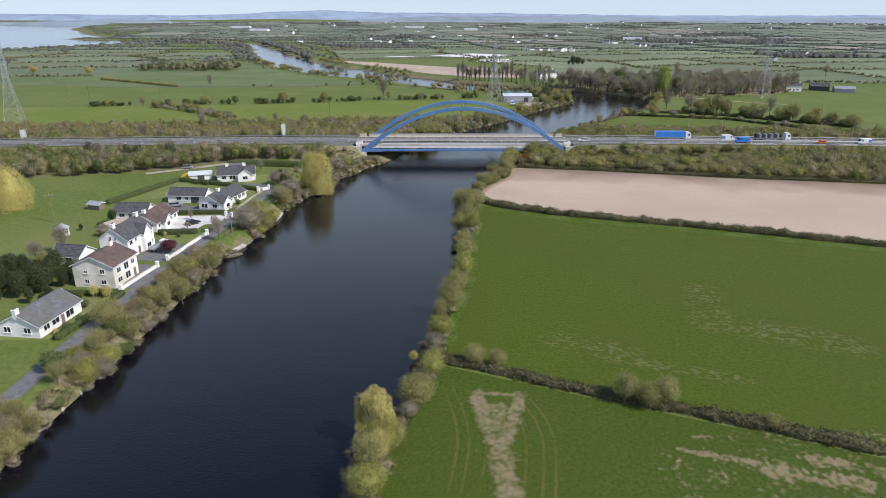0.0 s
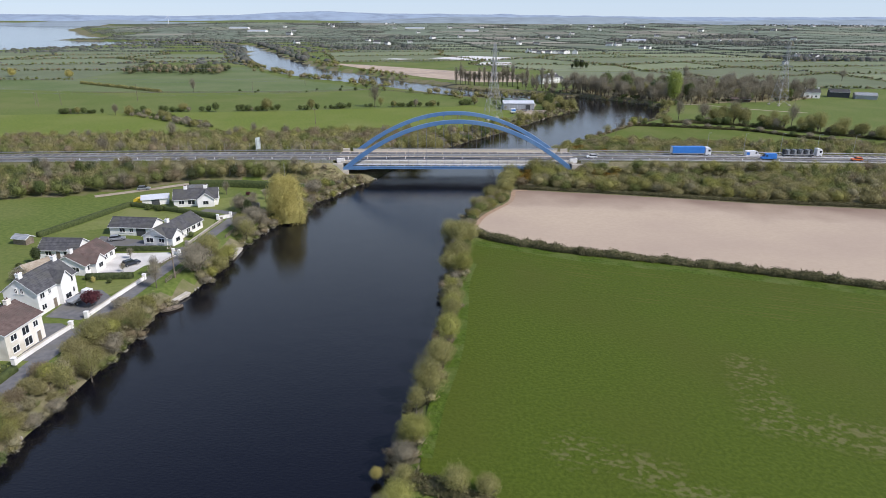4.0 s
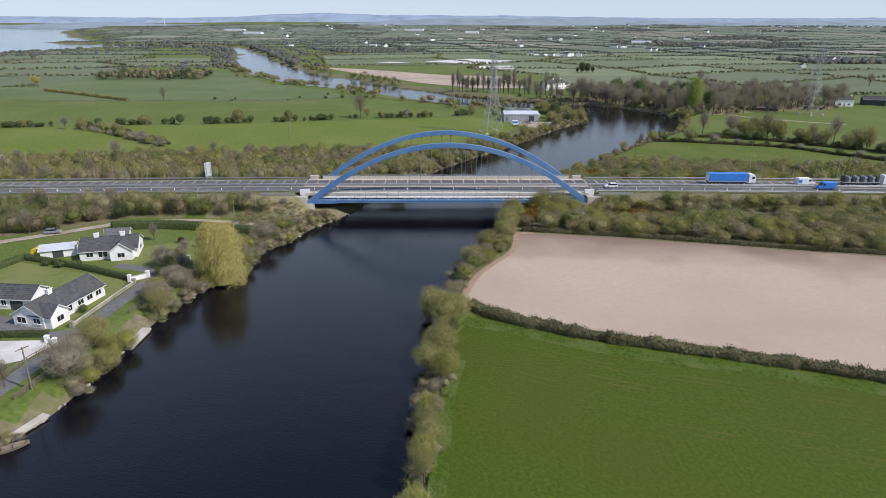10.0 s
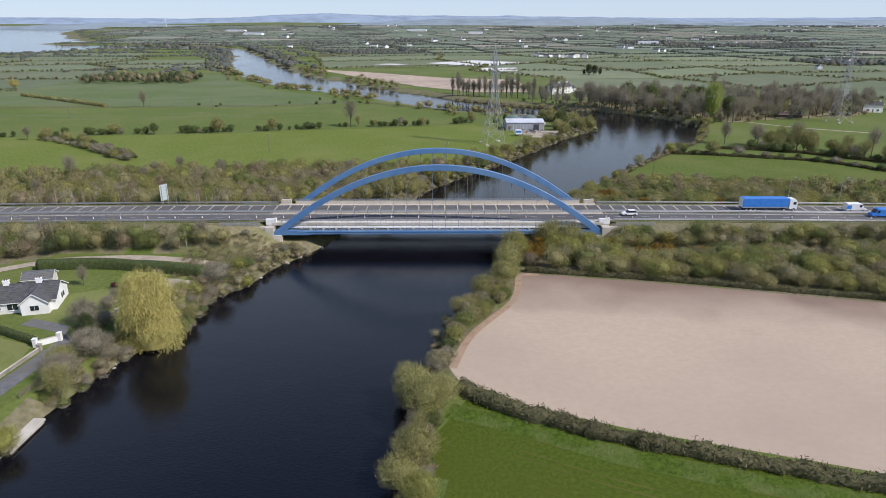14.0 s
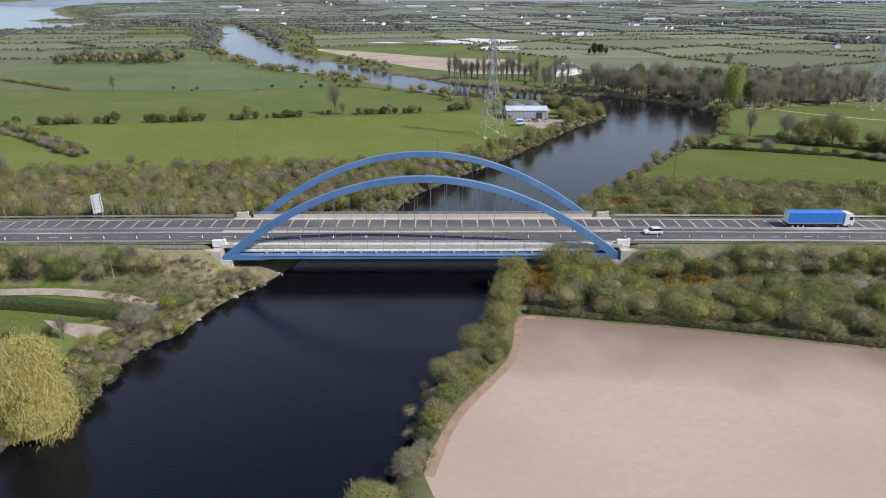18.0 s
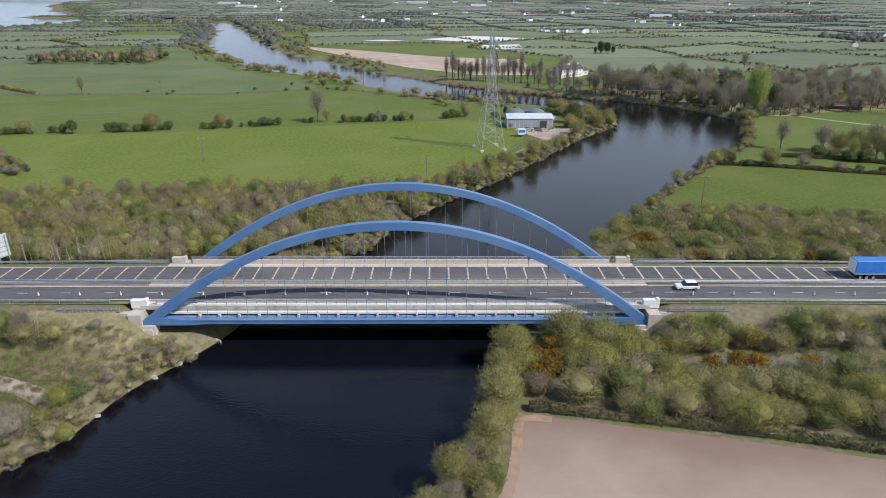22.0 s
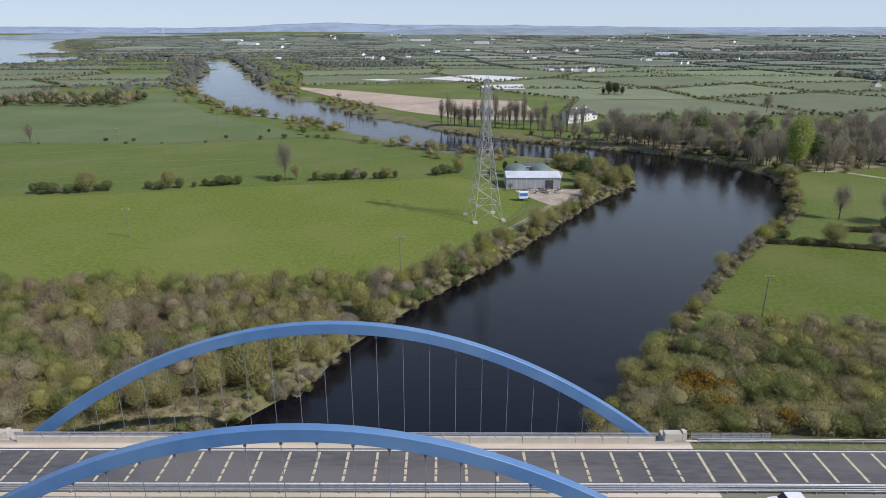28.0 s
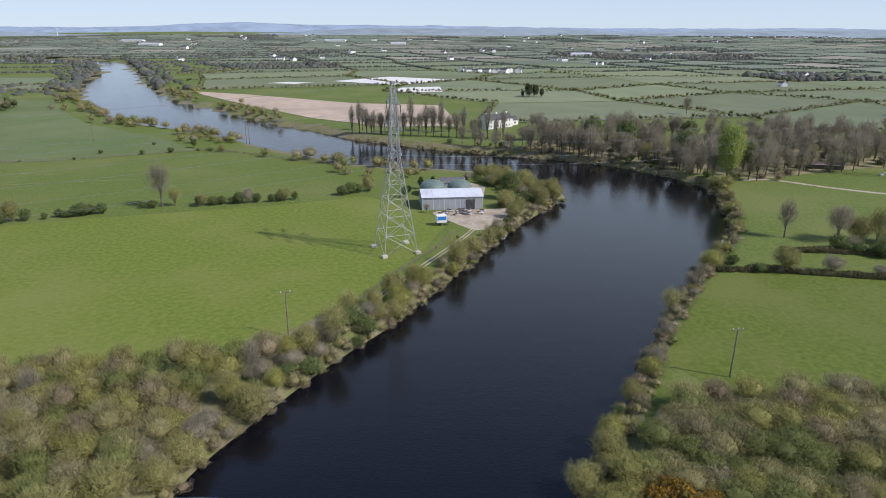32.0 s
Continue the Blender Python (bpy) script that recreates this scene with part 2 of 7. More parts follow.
M_GRAVEL = mat("pale_gravel", (0.60, 0.58, 0.54), (0.72, 0.70, 0.66), 2.5, c=(0.52, 0.50, 0.46), big=0.2)
M_TRACK = mat("dirt_track", (0.36, 0.30, 0.23), (0.47, 0.41, 0.33), 1.5, c=(0.30, 0.25, 0.18), big=0.2)
M_FILM = mat("white_crop_film", (0.66, 0.64, 0.60), (0.76, 0.74, 0.70), 0.08, rough=0.5, stretch=(1, 6, 1))
M_WHITE = mat("white_vehicle_paint", (0.74, 0.74, 0.74), (0.8, 0.8, 0.8), 2, rough=0.3, bump=0)
M_LORRY = mat("blue_curtain_sheet", (0.03, 0.17, 0.55), (0.04, 0.22, 0.62), 0.8, rough=0.5, bump=0.2)
M_TYRE = mat("tyre_rubber", (0.02, 0.02, 0.02), (0.03, 0.03, 0.03), 3)
M_SILVER = mat("silver_paint", (0.35, 0.37, 0.4), (0.42, 0.44, 0.47), 2, rough=0.3, metal=0.5, bump=0)
M_BLACKC = mat("black_car_paint", (0.02, 0.025, 0.035), (0.03, 0.035, 0.045), 2, rough=0.2, bump=0)
M_ORANGE = mat("orange_plastic", (0.7, 0.14, 0.03), (0.75, 0.17, 0.04), 2, rough=0.5, bump=0)
M_SIGN = mat("sign_panel", (0.45, 0.52, 0.50), (0.52, 0.58, 0.56), 1, rough=0.5, bump=0)

FOLIAGE = {  # colours of leaves and twigs
    "lime": ((0.26, 0.265, 0.07), (0.37, 0.36, 0.115)), "willow": ((0.245, 0.235, 0.085), (0.35, 0.33, 0.135)), "green": ((0.10, 0.135, 0.045), (0.175, 0.205, 0.075)),
    "bare": ((0.245, 0.22, 0.155), (0.345, 0.31, 0.225)), "yellow": ((0.46, 0.41, 0.13), (0.60, 0.53, 0.20)),
    "dark": ((0.048, 0.066, 0.025), (0.098, 0.12, 0.05)), "poplar": ((0.25, 0.31, 0.07), (0.38, 0.43, 0.13)),
    "gorse": ((0.10, 0.085, 0.025), (0.34, 0.19, 0.02)), "hedge": ((0.09, 0.092, 0.04), (0.185, 0.165, 0.085)),
    "maroon": ((0.08, 0.026, 0.03), (0.13, 0.045, 0.05))}
M_LEAF = {k: mat(k + "_foliage", a, b, 1.7, rough=0.75, bump=0.35, depth=0.25, rand=0.15, island=0.14, leaf=0.3) for k, (a, b) in FOLIAGE.items()}
M_EVERGREEN = mat("clipped_evergreen", (0.045, 0.062, 0.02), (0.085, 0.105, 0.035), 1.6, rough=0.7, bump=0.3, island=0.12, leaf=0.1)
M_LEAF["evergreen"] = M_EVERGREEN
M_SCRUB = mat("scrub_foliage", (0.74, 0.74, 0.74), (1.06, 1.05, 1.02), 1.5, rough=0.75, bump=0.35, depth=0.25, island=0.12, shade=True, leaf=0.3)

water = mat("river_water", (0.0042, 0.0044, 0.0072), (0.0055, 0.0055, 0.0088), 0.02, rough=0.07, bump=0)
_n, _l = water.node_tree.nodes, water.node_tree.links.new
_p = _n["Principled BSDF"]
_p.inputs["IOR"].default_value = 1.41
_co = _n.new("ShaderNodeTexCoord")
_w = []
for _s, _st in ((1.3, (1.0, 2.2, 1)), (0.12, (1, 1.4, 1))):
    _mp = _n.new("ShaderNodeMapping")
    _mp.inputs["Scale"].default_value = _st
    _mp.inputs["Rotation"].default_value = (0, 0, radians(20))
    _l(_co.outputs["Object"], _mp.inputs[0])
    _t = _n.new("ShaderNodeTexNoise")
    _t.inputs["Scale"].default_value, _t.inputs["Detail"].default_value = _s, 3
    _l(_mp.outputs[0], _t.inputs["Vector"])
    _w.append(_t)
_b1 = _n.new("ShaderNodeBump")
_b1.inputs["Strength"].default_value, _b1.inputs["Distance"].default_value = 0.35, 0.07
_l(_w[0].outputs["Fac"], _b1.inputs["Height"])
_b2 = _n.new("ShaderNodeBump")
_b2.inputs["Strength"].default_value, _b2.inputs["Distance"].default_value = 0.2, 0.15
_l(_w[1].outputs["Fac"], _b2.inputs["Height"])
_l(_b1.outputs[0], _b2.inputs["Normal"])
_l(_b2.outputs[0], _p.inputs["Normal"])


# ---- mesh helpers ----
def mesh_np(name, verts, faces, mats, index=None, tint=None, smooth=False):
    """A mesh from arrays of vertices and of equal-sided faces."""
    me = bpy.data.meshes.new(name)
    verts, faces = np.asarray(verts, np.float32), np.asarray(faces, np.int32)
    k = faces.shape[1]
    me.vertices.add(len(verts))
    me.vertices.foreach_set("co", verts.ravel())
    me.loops.add(faces.size)
    me.loops.foreach_set("vertex_index", faces.ravel())
    me.polygons.add(len(faces))
    me.polygons.foreach_set("loop_start", np.arange(0, faces.size, k, dtype=np.int32))
    for m in mats:
        me.materials.append(m)
    if index is not None:
        me.polygons.foreach_set("material_index", np.asarray(index, np.int32))
    if tint is not None:
        at = me.attributes.new("tint", "FLOAT_COLOR", "POINT")
        at.data.foreach_set("color", np.asarray(tint, np.float32).ravel())
    if smooth:
        me.polygons.foreach_set("use_smooth", np.ones(len(faces), bool))
    me.update()
    me.validate()
    return me


def part(name, bm, material, parent=None, label="", m=None, smooth=False):
    me = bpy.data.meshes.new(name)
    bm.to_mesh(me)
    bm.free()
    me.materials.append(material)
    if smooth:
        me.polygons.foreach_set("use_smooth", [True] * len(me.polygons))
    ob = new(name, me)
    if m is not None:
        ob.matrix_basis = m
    if parent:
        ob.parent = parent
    if label:
        ob["label"] = label
    return ob


def same(ob, m, parent=None):
    """Another object on the same mesh."""
    o = new(ob.name.split(".")[0], ob.data)
    o.matrix_basis = m
    o.parent = parent if parent else ob.parent
    return o


def thing(name, label, category, m=None, group="", kind=""):
    ob = new(name)
    if m is not None:
        ob.matrix_basis = m
    return tagged(ob, label, category, group, kind)


def box(bm, x0, x1, y0, y1, z0, z1, bevel=0.0):
    v = [bm.verts.new(c) for c in ((x0, y0, z0), (x1, y0, z0), (x1, y1, z0), (x0, y1, z0), (x0, y0, z1), (x1, y0, z1), (x1, y1, z1), (x0, y1, z1))]
    f = [bm.faces.new([v[i] for i in q]) for q in ((3, 2, 1, 0), (4, 5, 6, 7), (0, 1, 5, 4), (1, 2, 6, 5), (2, 3, 7, 6), (3, 0, 4, 7))]
    if bevel:
        edges = list({e for q in f for e in q.edges})
        bmesh.ops.bevel(bm, geom=edges, offset=bevel, segments=1, affect="EDGES")
    return bm


def boxes(*rows, bevel=0.0):
    bm = bmesh.new()
    for r in rows:
        box(bm, *r, bevel=bevel)
    return bm


def tube(bm, a, b, r0, r1=None, n=6, cap=True):
    a, b = Vector(a), Vector(b)
    r1 = r0 if r1 is None else r1
    q = (b - a).to_track_quat("Z", "Y")
    rings = []
    for p, r in ((a, r0), (b, r1)):
        rings.append([bm.verts.new(p + q @ Vector((r * math.cos(2 * math.pi * i / n), r * math.sin(2 * math.pi * i / n), 0))) for i in range(n)])
    for i in range(n):
        bm.faces.new((rings[0][i], rings[0][(i + 1) % n], rings[1][(i + 1) % n], rings[1][i]))
    if cap:
        bm.faces.new(rings[0][::-1])
        bm.faces.new(rings[1])
    return bm


def tubes(*rows, n=6):
    bm = bmesh.new()
    for r in rows:
        tube(bm, *r, n=n)
    return bm


def cable(bm, pts, r, n=4):
    """One tube through several points."""
    rings = []
    for i, p in enumerate(pts):
        d = (Vector(pts[min(i + 1, len(pts) - 1)]) - Vector(pts[max(i - 1, 0)])).to_track_quat("Z", "Y")
        rings.append([bm.verts.new(Vector(p) + d @ Vector((r * math.cos(2 * math.pi * k / n), r * math.sin(2 * math.pi * k / n), 0))) for k in range(n)])
    for a, b in zip(rings[:-1], rings[1:]):
        for k in range(n):
            bm.faces.new((a[k], a[(k + 1) % n], b[(k + 1) % n], b[k]))
    return bm


def prism(bm, outline, y0, y1):
    """An outline in x and z, drawn out from y0 to y1."""
    a = [bm.verts.new((x, y0, z)) for x, z in outline]
    b = [bm.verts.new((x, y1, z)) for x, z in outline]
    n = len(a)
    bm.faces.new(a)
    bm.faces.new(b[::-1])
    for i in range(n):
        bm.faces.new((a[i], b[i], b[(i + 1) % n], a[(i + 1) % n]))
    bmesh.ops.recalc_face_normals(bm, faces=bm.faces[:])
    return bm


def smooth_line(pts, step=4.0):
    """Catmull-Rom through the points."""
    p = np.array([pts[0], *pts, pts[-1]], float)
    out = []
    for i in range(1, len(p) - 2):
        n = max(2, int(np.hypot(*(p[i + 1] - p[i])) / step))
        t = np.linspace(0, 1, n, endpoint=False)[:, None]
        a, b, c, d = p[i - 1], p[i], p[i + 1], p[i + 2]
        out.append(0.5 * (2 * b + (c - a) * t + (2 * a - 5 * b + 4 * c - d) * t ** 2 + (3 * b - a - 3 * c + d) * t ** 3))
    out.append(p[-2:-1])
    return np.vstack(out)


def pieces(x, y, work):
    """Runs work over flat points in blocks, to keep the arrays small."""
    x, y = np.broadcast_arrays(np.asarray(x, float), np.asarray(y, float))
    fx_, fy_ = x.ravel()[:, None], y.ravel()[:, None]
    out = [work(fx_[k:k + 4000], fy_[k:k + 4000]) for k in range(0, len(fx_), 4000)]
    return np.concatenate(out).reshape(x.shape)


def inside(poly, x, y):
    a = np.asarray(poly, float)
    b = np.roll(a, -1, 0)
    dy = np.where(a[:, 1] == b[:, 1], 1e-9, b[:, 1] - a[:, 1])

    def work(px, py):
        cross = ((a[:, 1] > py) != (b[:, 1] > py)) & (px < (b[:, 0] - a[:, 0]) * (py - a[:, 1]) / dy + a[:, 0])
        return cross.sum(1) % 2 == 1

    return pieces(x, y, work)


def edge_distance(line, x, y):
    a = np.asarray(line, float)
    d = np.roll(a, -1, 0) - a
    ll = (d ** 2).sum(1) + 1e-9

    def work(px, py):
        t = np.clip(((px - a[:, 0]) * d[:, 0] + (py - a[:, 1]) * d[:, 1]) / ll, 0, 1)
        return np.sqrt(((px - a[:, 0] - t * d[:, 0]) ** 2 + (py - a[:, 1] - t * d[:, 1]) ** 2).min(1))

    return pieces(x, y, work)


# ---- the plan ----
LEFT_BANK = [(-100, -420), (-84, -260), (-77, -198), (-75, -177), (-73, -154), (-71, -132), (-71.2, -123), (-69.4, -117), (-67.3, -111.5), (-66.3, -105), (-65.2, -97), (-64.6, -89), (-64.3, -80), (-59.5, -61),
             (-53, -50), (-52, -34), (-46, -27), (-43, -16), (-38, -8), (-32, 3), (-27, 18), (-19, 35), (-9, 48), (-6, 58), (1, 70), (12, 87),
             (26, 105), (40, 127), (66, 168), (90, 199)]
SPIT_BACK = [(95, 206), (90, 226), (72, 246), (40, 258), (15, 268), (-8, 292), (-32, 318), (-68, 362), (-130, 420), (-170, 480), (-208, 545),
             (-245, 640), (-276, 729), (-341, 960), (-430, 1120), (-560, 1180), (-660, 1160)]
RIGHT_BANK = [(-42, -420), (-31, -260), (-26, -210), (-19, -188), (-15.5, -165), (-10.8, -143), (-8.5, -122), (-7.5, -110), (-5, -98), (-5.5, -80), (-0.5, -60),
              (3, -45), (12, -28), (17, -11), (21, 7), (32, 26), (44, 41), (60, 64), (75, 86), (90, 106), (111, 131), (130, 153), (147, 188),
              (155, 218), (141, 250), (121, 270), (96, 285), (61, 306), (38, 324), (13, 346), (-12, 382)]
RIGHT_FAR = [(-33, 403), (-84, 482), (-141, 569), (-224, 770), (-300, 985), (-380, 1180), (-470, 1270), (-560, 1310), (-680, 1300)]
LAKE = [(-4800, 500), (-1500, 720), (-980, 800), (-748, 892), (-700, 990), (-650, 1120), (-640, 1290), (-740, 1322), (-850, 1345), (-885, 1390),
        (-860, 1436), (-820, 1480), (-1000, 1760), (-1160, 2050), (-1400, 2520), (-1300, 2700), (-1420, 2850), (-1900, 3500), (-2600, 3900), (-4800, 4300)]
left_line, back_line = smooth_line(LEFT_BANK), smooth_line(SPIT_BACK, 12)
right_line, far_line = smooth_line(RIGHT_BANK), smooth_line(RIGHT_FAR, 20)
RIVER = np.vstack([left_line, back_line, (right_line.tolist() + far_line.tolist())[::-1]])
LAKE_SHORE = smooth_line(LAKE, 60)


def deck_z(x):
    return 7.4 - 1.3 * (np.clip(np.abs(x) - 46, 0, 260) / 145) ** 1.5


def shore(x, y):
    """Metres from the water, negative over water."""
    d = edge_distance(RIVER, x, y)
    d = np.where(inside(RIVER, x, y), -d, d)
    far = np.asarray(y) > 450
    if np.any(far):
        e = edge_distance(LAKE_SHORE, x, y)
        e = np.where(inside(LAKE_SHORE, x, y), -e, e)
        d = np.where(far, np.minimum(d, e), d)
    return d


def hills(x, y):
    r = np.minimum(np.hypot(x, y + 100), 3100)
    k = np.clip((r - 1600) / 3000, 0, 1) ** 1.4
    side = 0.5 + 0.5 * np.tanh((x + 0.30 * y + 200) / 700)
    w = 0.5 + 0.25 * np.sin(x / 310 + y / 770) + 0.25 * np.sin(x / 145 - y / 390 + 2)
    return k * (10 + side * (42 + 16 * w))


def ground(x, y):
    x, y = np.asarray(x, float), np.asarray(y, float)
    off = np.abs(y - 10.6) - 10.3
    bank = deck_z(x) - 0.25 - np.clip(off, 0, None) * 0.5 - np.clip(48.5 - np.abs(x), 0, None) * 0.9
    z = np.maximum(LAND, bank) + hills(x, y)
    return np.minimum(z, np.clip(shore(x, y) * 0.85, -1.6, None) + 0.0)


def grid_lines(lo, a, b, hi, fine, grow=1.13):
    mid = list(np.arange(a, b + 0.01, fine))
    s, up, down = fine, [], []
    while (up[-1] if up else b) < hi:
        s = min(s * grow, 50)
        up.append((up[-1] if up else b) + s)
    s = fine
    while (down[-1] if down else a) > lo:
        s = min(s * grow, 50)
        down.append((down[-1] if down else a) - s)
    return np.array(down[::-1] + mid + up)


gx, gy = grid_lines(-4900, -130, 170, 4900, 2.5), grid_lines(-900, -225, 320, 4900, 2.5)
XX, YY = np.meshgrid(gx, gy)
ZZ = ground(XX, YY)
nx, ny = len(gx), len(gy)
idx = np.arange(nx * ny).reshape(ny, nx)
quads = np.stack([idx[:-1, :-1], idx[:-1, 1:], idx[1:, 1:], idx[1:, :-1]], -1).reshape(-1, 4)
tagged(new("ground", mesh_np("ground", np.stack([XX, YY, ZZ], -1).reshape(-1, 3), quads, [M_GRASS])), "green pasture land with low earth river banks", "ground", kind="structure")
bm = bmesh.new()
bmesh.ops.create_grid(bm, x_segments=1, y_segments=1, size=4900, matrix=Matrix.Translation((0, 2400, 0)))
tagged(part("water", bm, water), "dark calm peaty river water under open sky", "river", kind="structure")


def sheet(name, pts, material, label, category, dz=0.03, step=0, kind="structure", z=None):
    """Flat ground cover of an outline, just above the land."""
    line = smooth_line(list(pts) + [pts[0]], step)[:-1] if step else pts
    bm = bmesh.new()
    f = bm.faces.new([bm.verts.new((x, y, (LAND if z is None else z) + dz)) for x, y in line])
    f.normal_update()
    if f.normal.z < 0:
        f.normal_flip()
    bmesh.ops.triangulate(bm, faces=[f])
    return tagged(part(name, bm, material), label, category, kind=kind)


def strip(name, line, width, material, label, category, dz=0.05, zfun=None, kind="structure", parent=None, step=3.0):
    """A band of ground along a line."""
    p = smooth_line(line, step)
    d = np.gradient(p, axis=0)
    nrm = np.stack([-d[:, 1], d[:, 0]], -1) / np.hypot(d[:, 0], d[:, 1])[:, None]
    a, b = p + nrm * width / 2, p - nrm * width / 2
    z = [(zfun(x, y) if zfun else LAND) + dz for x, y in p]
    v = [(x, y, h) for (x, y), h in zip(a, z)] + [(x, y, h) for (x, y), h in zip(b, z)]
    n = len(p)
    ob = new(name, mesh_np(name, v, [(i, i + n, i + n + 1, i + 1) for i in range(n - 1)], [material]))
    if parent:
        ob.parent = parent
        return ob
    return tagged(ob, label, category, kind=kind)


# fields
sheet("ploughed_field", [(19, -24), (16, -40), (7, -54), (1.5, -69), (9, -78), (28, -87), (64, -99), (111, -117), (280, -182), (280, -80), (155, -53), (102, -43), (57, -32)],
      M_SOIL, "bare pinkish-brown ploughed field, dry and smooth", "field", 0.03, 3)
edge = [(float(x) + 3.7, float(y)) for x, y in right_line[::2] if -174 < y < -82]
sheet("meadow", edge + [(4, -79), (12, -81), (28, -91), (64, -103), (111, -121), (280, -188), (280, -300), (50, -205), (7, -187), (-13, -177)],
      M_LUSH, "lush dark green meadow with thin bare streaks", "field", 0.03)
edge = [(float(x) + 3.7, float(y)) for x, y in right_line[::2] if -400 < y < -184]
sheet("meadow", edge + [(-16.5, -184), (-13, -182), (7, -191), (50, -209), (280, -305), (280, -400)],
      M_WETGRASS, "green meadow with wheel marks and muddy patches", "field", 0.03)


def value_noise(x, y, cell, seed):
    """Smooth random field between 0 and 1."""
    lat = np.random.default_rng(seed).random((97, 97))
    u, v = x / cell + 500, y / cell + 500
    i, j = np.floor(u).astype(int), np.floor(v).astype(int)
    a, b = u - i, v - j
    a, b = a * a * (3 - 2 * a), b * b * (3 - 2 * b)
    g = lambda p, q: lat[p % 97, q % 97]
    return (g(i, j) * (1 - a) + g(i + 1, j) * a) * (1 - b) + (g(i, j + 1) * (1 - a) + g(i + 1, j + 1) * a) * b


def bare_patch(arms, res, soft, material, label, seed, speckle=0.0):
    """Worn ground in the grass along lines (start, end, half width): soil in the middle, thinning out to the sides."""
    p = np.array([q for a in arms for q in a[:2]], float)
    reach = max(a[2] for a in arms) * 2.2 + 1
    lo, hi = p.min(0) - reach, p.max(0) + reach
    X, Y = np.meshgrid(np.arange(lo[0], hi[0], res), np.arange(lo[1], hi[1], res))
    m = np.zeros(X.shape)
    for (ax, ay), (bx, by), w in arms:
        t = np.clip(((X - ax) * (bx - ax) + (Y - ay) * (by - ay)) / ((bx - ax) ** 2 + (by - ay) ** 2), 0, 1)
        d = np.hypot(X - ax - t * (bx - ax), Y - ay - t * (by - ay)) / w
        m = np.maximum(m, np.clip(1.5 - d, 0, 1))
    fine = 0.55 * value_noise(X, Y, 0.55, seed) + 0.3 * value_noise(X, Y, 1.6, seed + 1) + 0.15 * value_noise(X, Y, 0.3, seed + 2)
    if speckle:
        fine = fine * 0.5 + 0.5 * value_noise(X * 0.42 + Y * 0.9, (X * 0.9 - Y * 0.42) * 0.5, 0.4, seed + 3)
        m = np.clip((fine - speckle) * 2.4, 0, 0.3) * np.clip(m * 1.2, 0, 1)
    else:
        m = np.clip((m + (fine - 0.5) * soft - 0.4) * 1.05, 0, 0.85)
    i = np.arange(X.size).reshape(X.shape)
    q = np.stack([i[:-1, :-1], i[:-1, 1:], i[1:, 1:], i[1:, :-1]], -1).reshape(-1, 4)
    q = q[m.ravel()[q].max(1) > 0.01]
    used, inv = np.unique(q, return_inverse=True)
    v = np.stack([X.ravel(), Y.ravel(), np.full(X.size, LAND + 0.052)], -1)[used]
    me = mesh_np("bare_ground", v, inv.reshape(-1, 4), [material])
    me.attributes.new("bare", "FLOAT", "POINT").data.foreach_set("value", (m.ravel()[used] * 0.75).astype(np.float32))
    return tagged(new("bare_ground", me), label, "soil", kind="structure")


bare_patch([((-8.2, -191), (-6.6, -204), 1.4), ((-1.2, -192), (-5.0, -203), 1.4), ((-5.0, -195), (-5.8, -206), 1.7), ((-6.2, -202), (-5.6, -216), 1.9), ((-8.0, -190.6), (-1.2, -191.6), 0.55)], 0.22, 1.5, M_WETGRASS, "bare forked patch of soil worn into the grass", 3)
bare_patch([((31, -210.5), (42, -213.5), 1.6), ((20, -206), (31, -209.5), 0.7), ((37, -208), (52, -213), 1.2)], 0.28, 3.0, M_WETGRASS, "pale bare patches of soil in the grass", 13)
bare_patch([((9, -172.5), (20, -178), 3.4), ((22, -181), (40, -188), 1.6)], 0.22, 1.0, M_LUSH, "thin speckled bare soil in the meadow", 23, 0.52)
bare_patch([((46, -149), (42, -165), 3.6), ((42, -165), (64, -175), 4.2)], 0.25, 1.0, M_LUSH, "thin speckled bare soil in the meadow", 33, 0.52)
M_TRAM = mat("trodden_grass", (0.055, 0.08, 0.006), (0.078, 0.10, 0.012), 0.8, c=(0.10, 0.10, 0.02), big=0.1)
for k in range(5):
    o = 4.0 + 5.5 * k
    for q in (0, 1.7):
        strip("wheel_track", [(10, -82 - o - q), (28, -91 - o - q), (64, -103 - o - q), (111, -121 - o - q), (200, -156 - o - q)], 0.35, M_TRAM, "faint wheel track in the grass", "track", 0.04)
for k in range(4):
    for q in (0, 1.7):
        strip("wheel_track", [(-14 + 4.2 * k + q, -188 - 1.5 * k), (-12 + 4.2 * k + q, -203), (-16 + 4.2 * k + q, -224)], 0.45, M_TRAM, "faint wheel track in the grass", "track", 0.04)
M_RANK = mat("rank_grass", (0.046, 0.078, 0.005), (0.078, 0.122, 0.012), 1.4, c=(0.10, 0.13, 0.03), big=0.2, depth=0.4, bump=0.9)
edge = [(float(x) + 4.4, float(y)) for x, y in right_line[::3] if -178 < y < -88]
strip("field_margin", edge, 2.6, M_RANK, "rank bright green grass along the bank bushes", "grass", 0.045)
strip("field_margin", [(1, -82), (12, -86.5), (28, -94.5), (64, -106.5), (111, -124.5), (200, -158.5)], 4.2, M_RANK, "rank bright green grass below the field hedge", "grass", 0.05)
M_HEADLAND = mat("trodden_red_soil", (0.30, 0.20, 0.13), (0.40, 0.28, 0.19), 0.7, c=(0.34, 0.25, 0.18), big=0.15, bump=0.3)
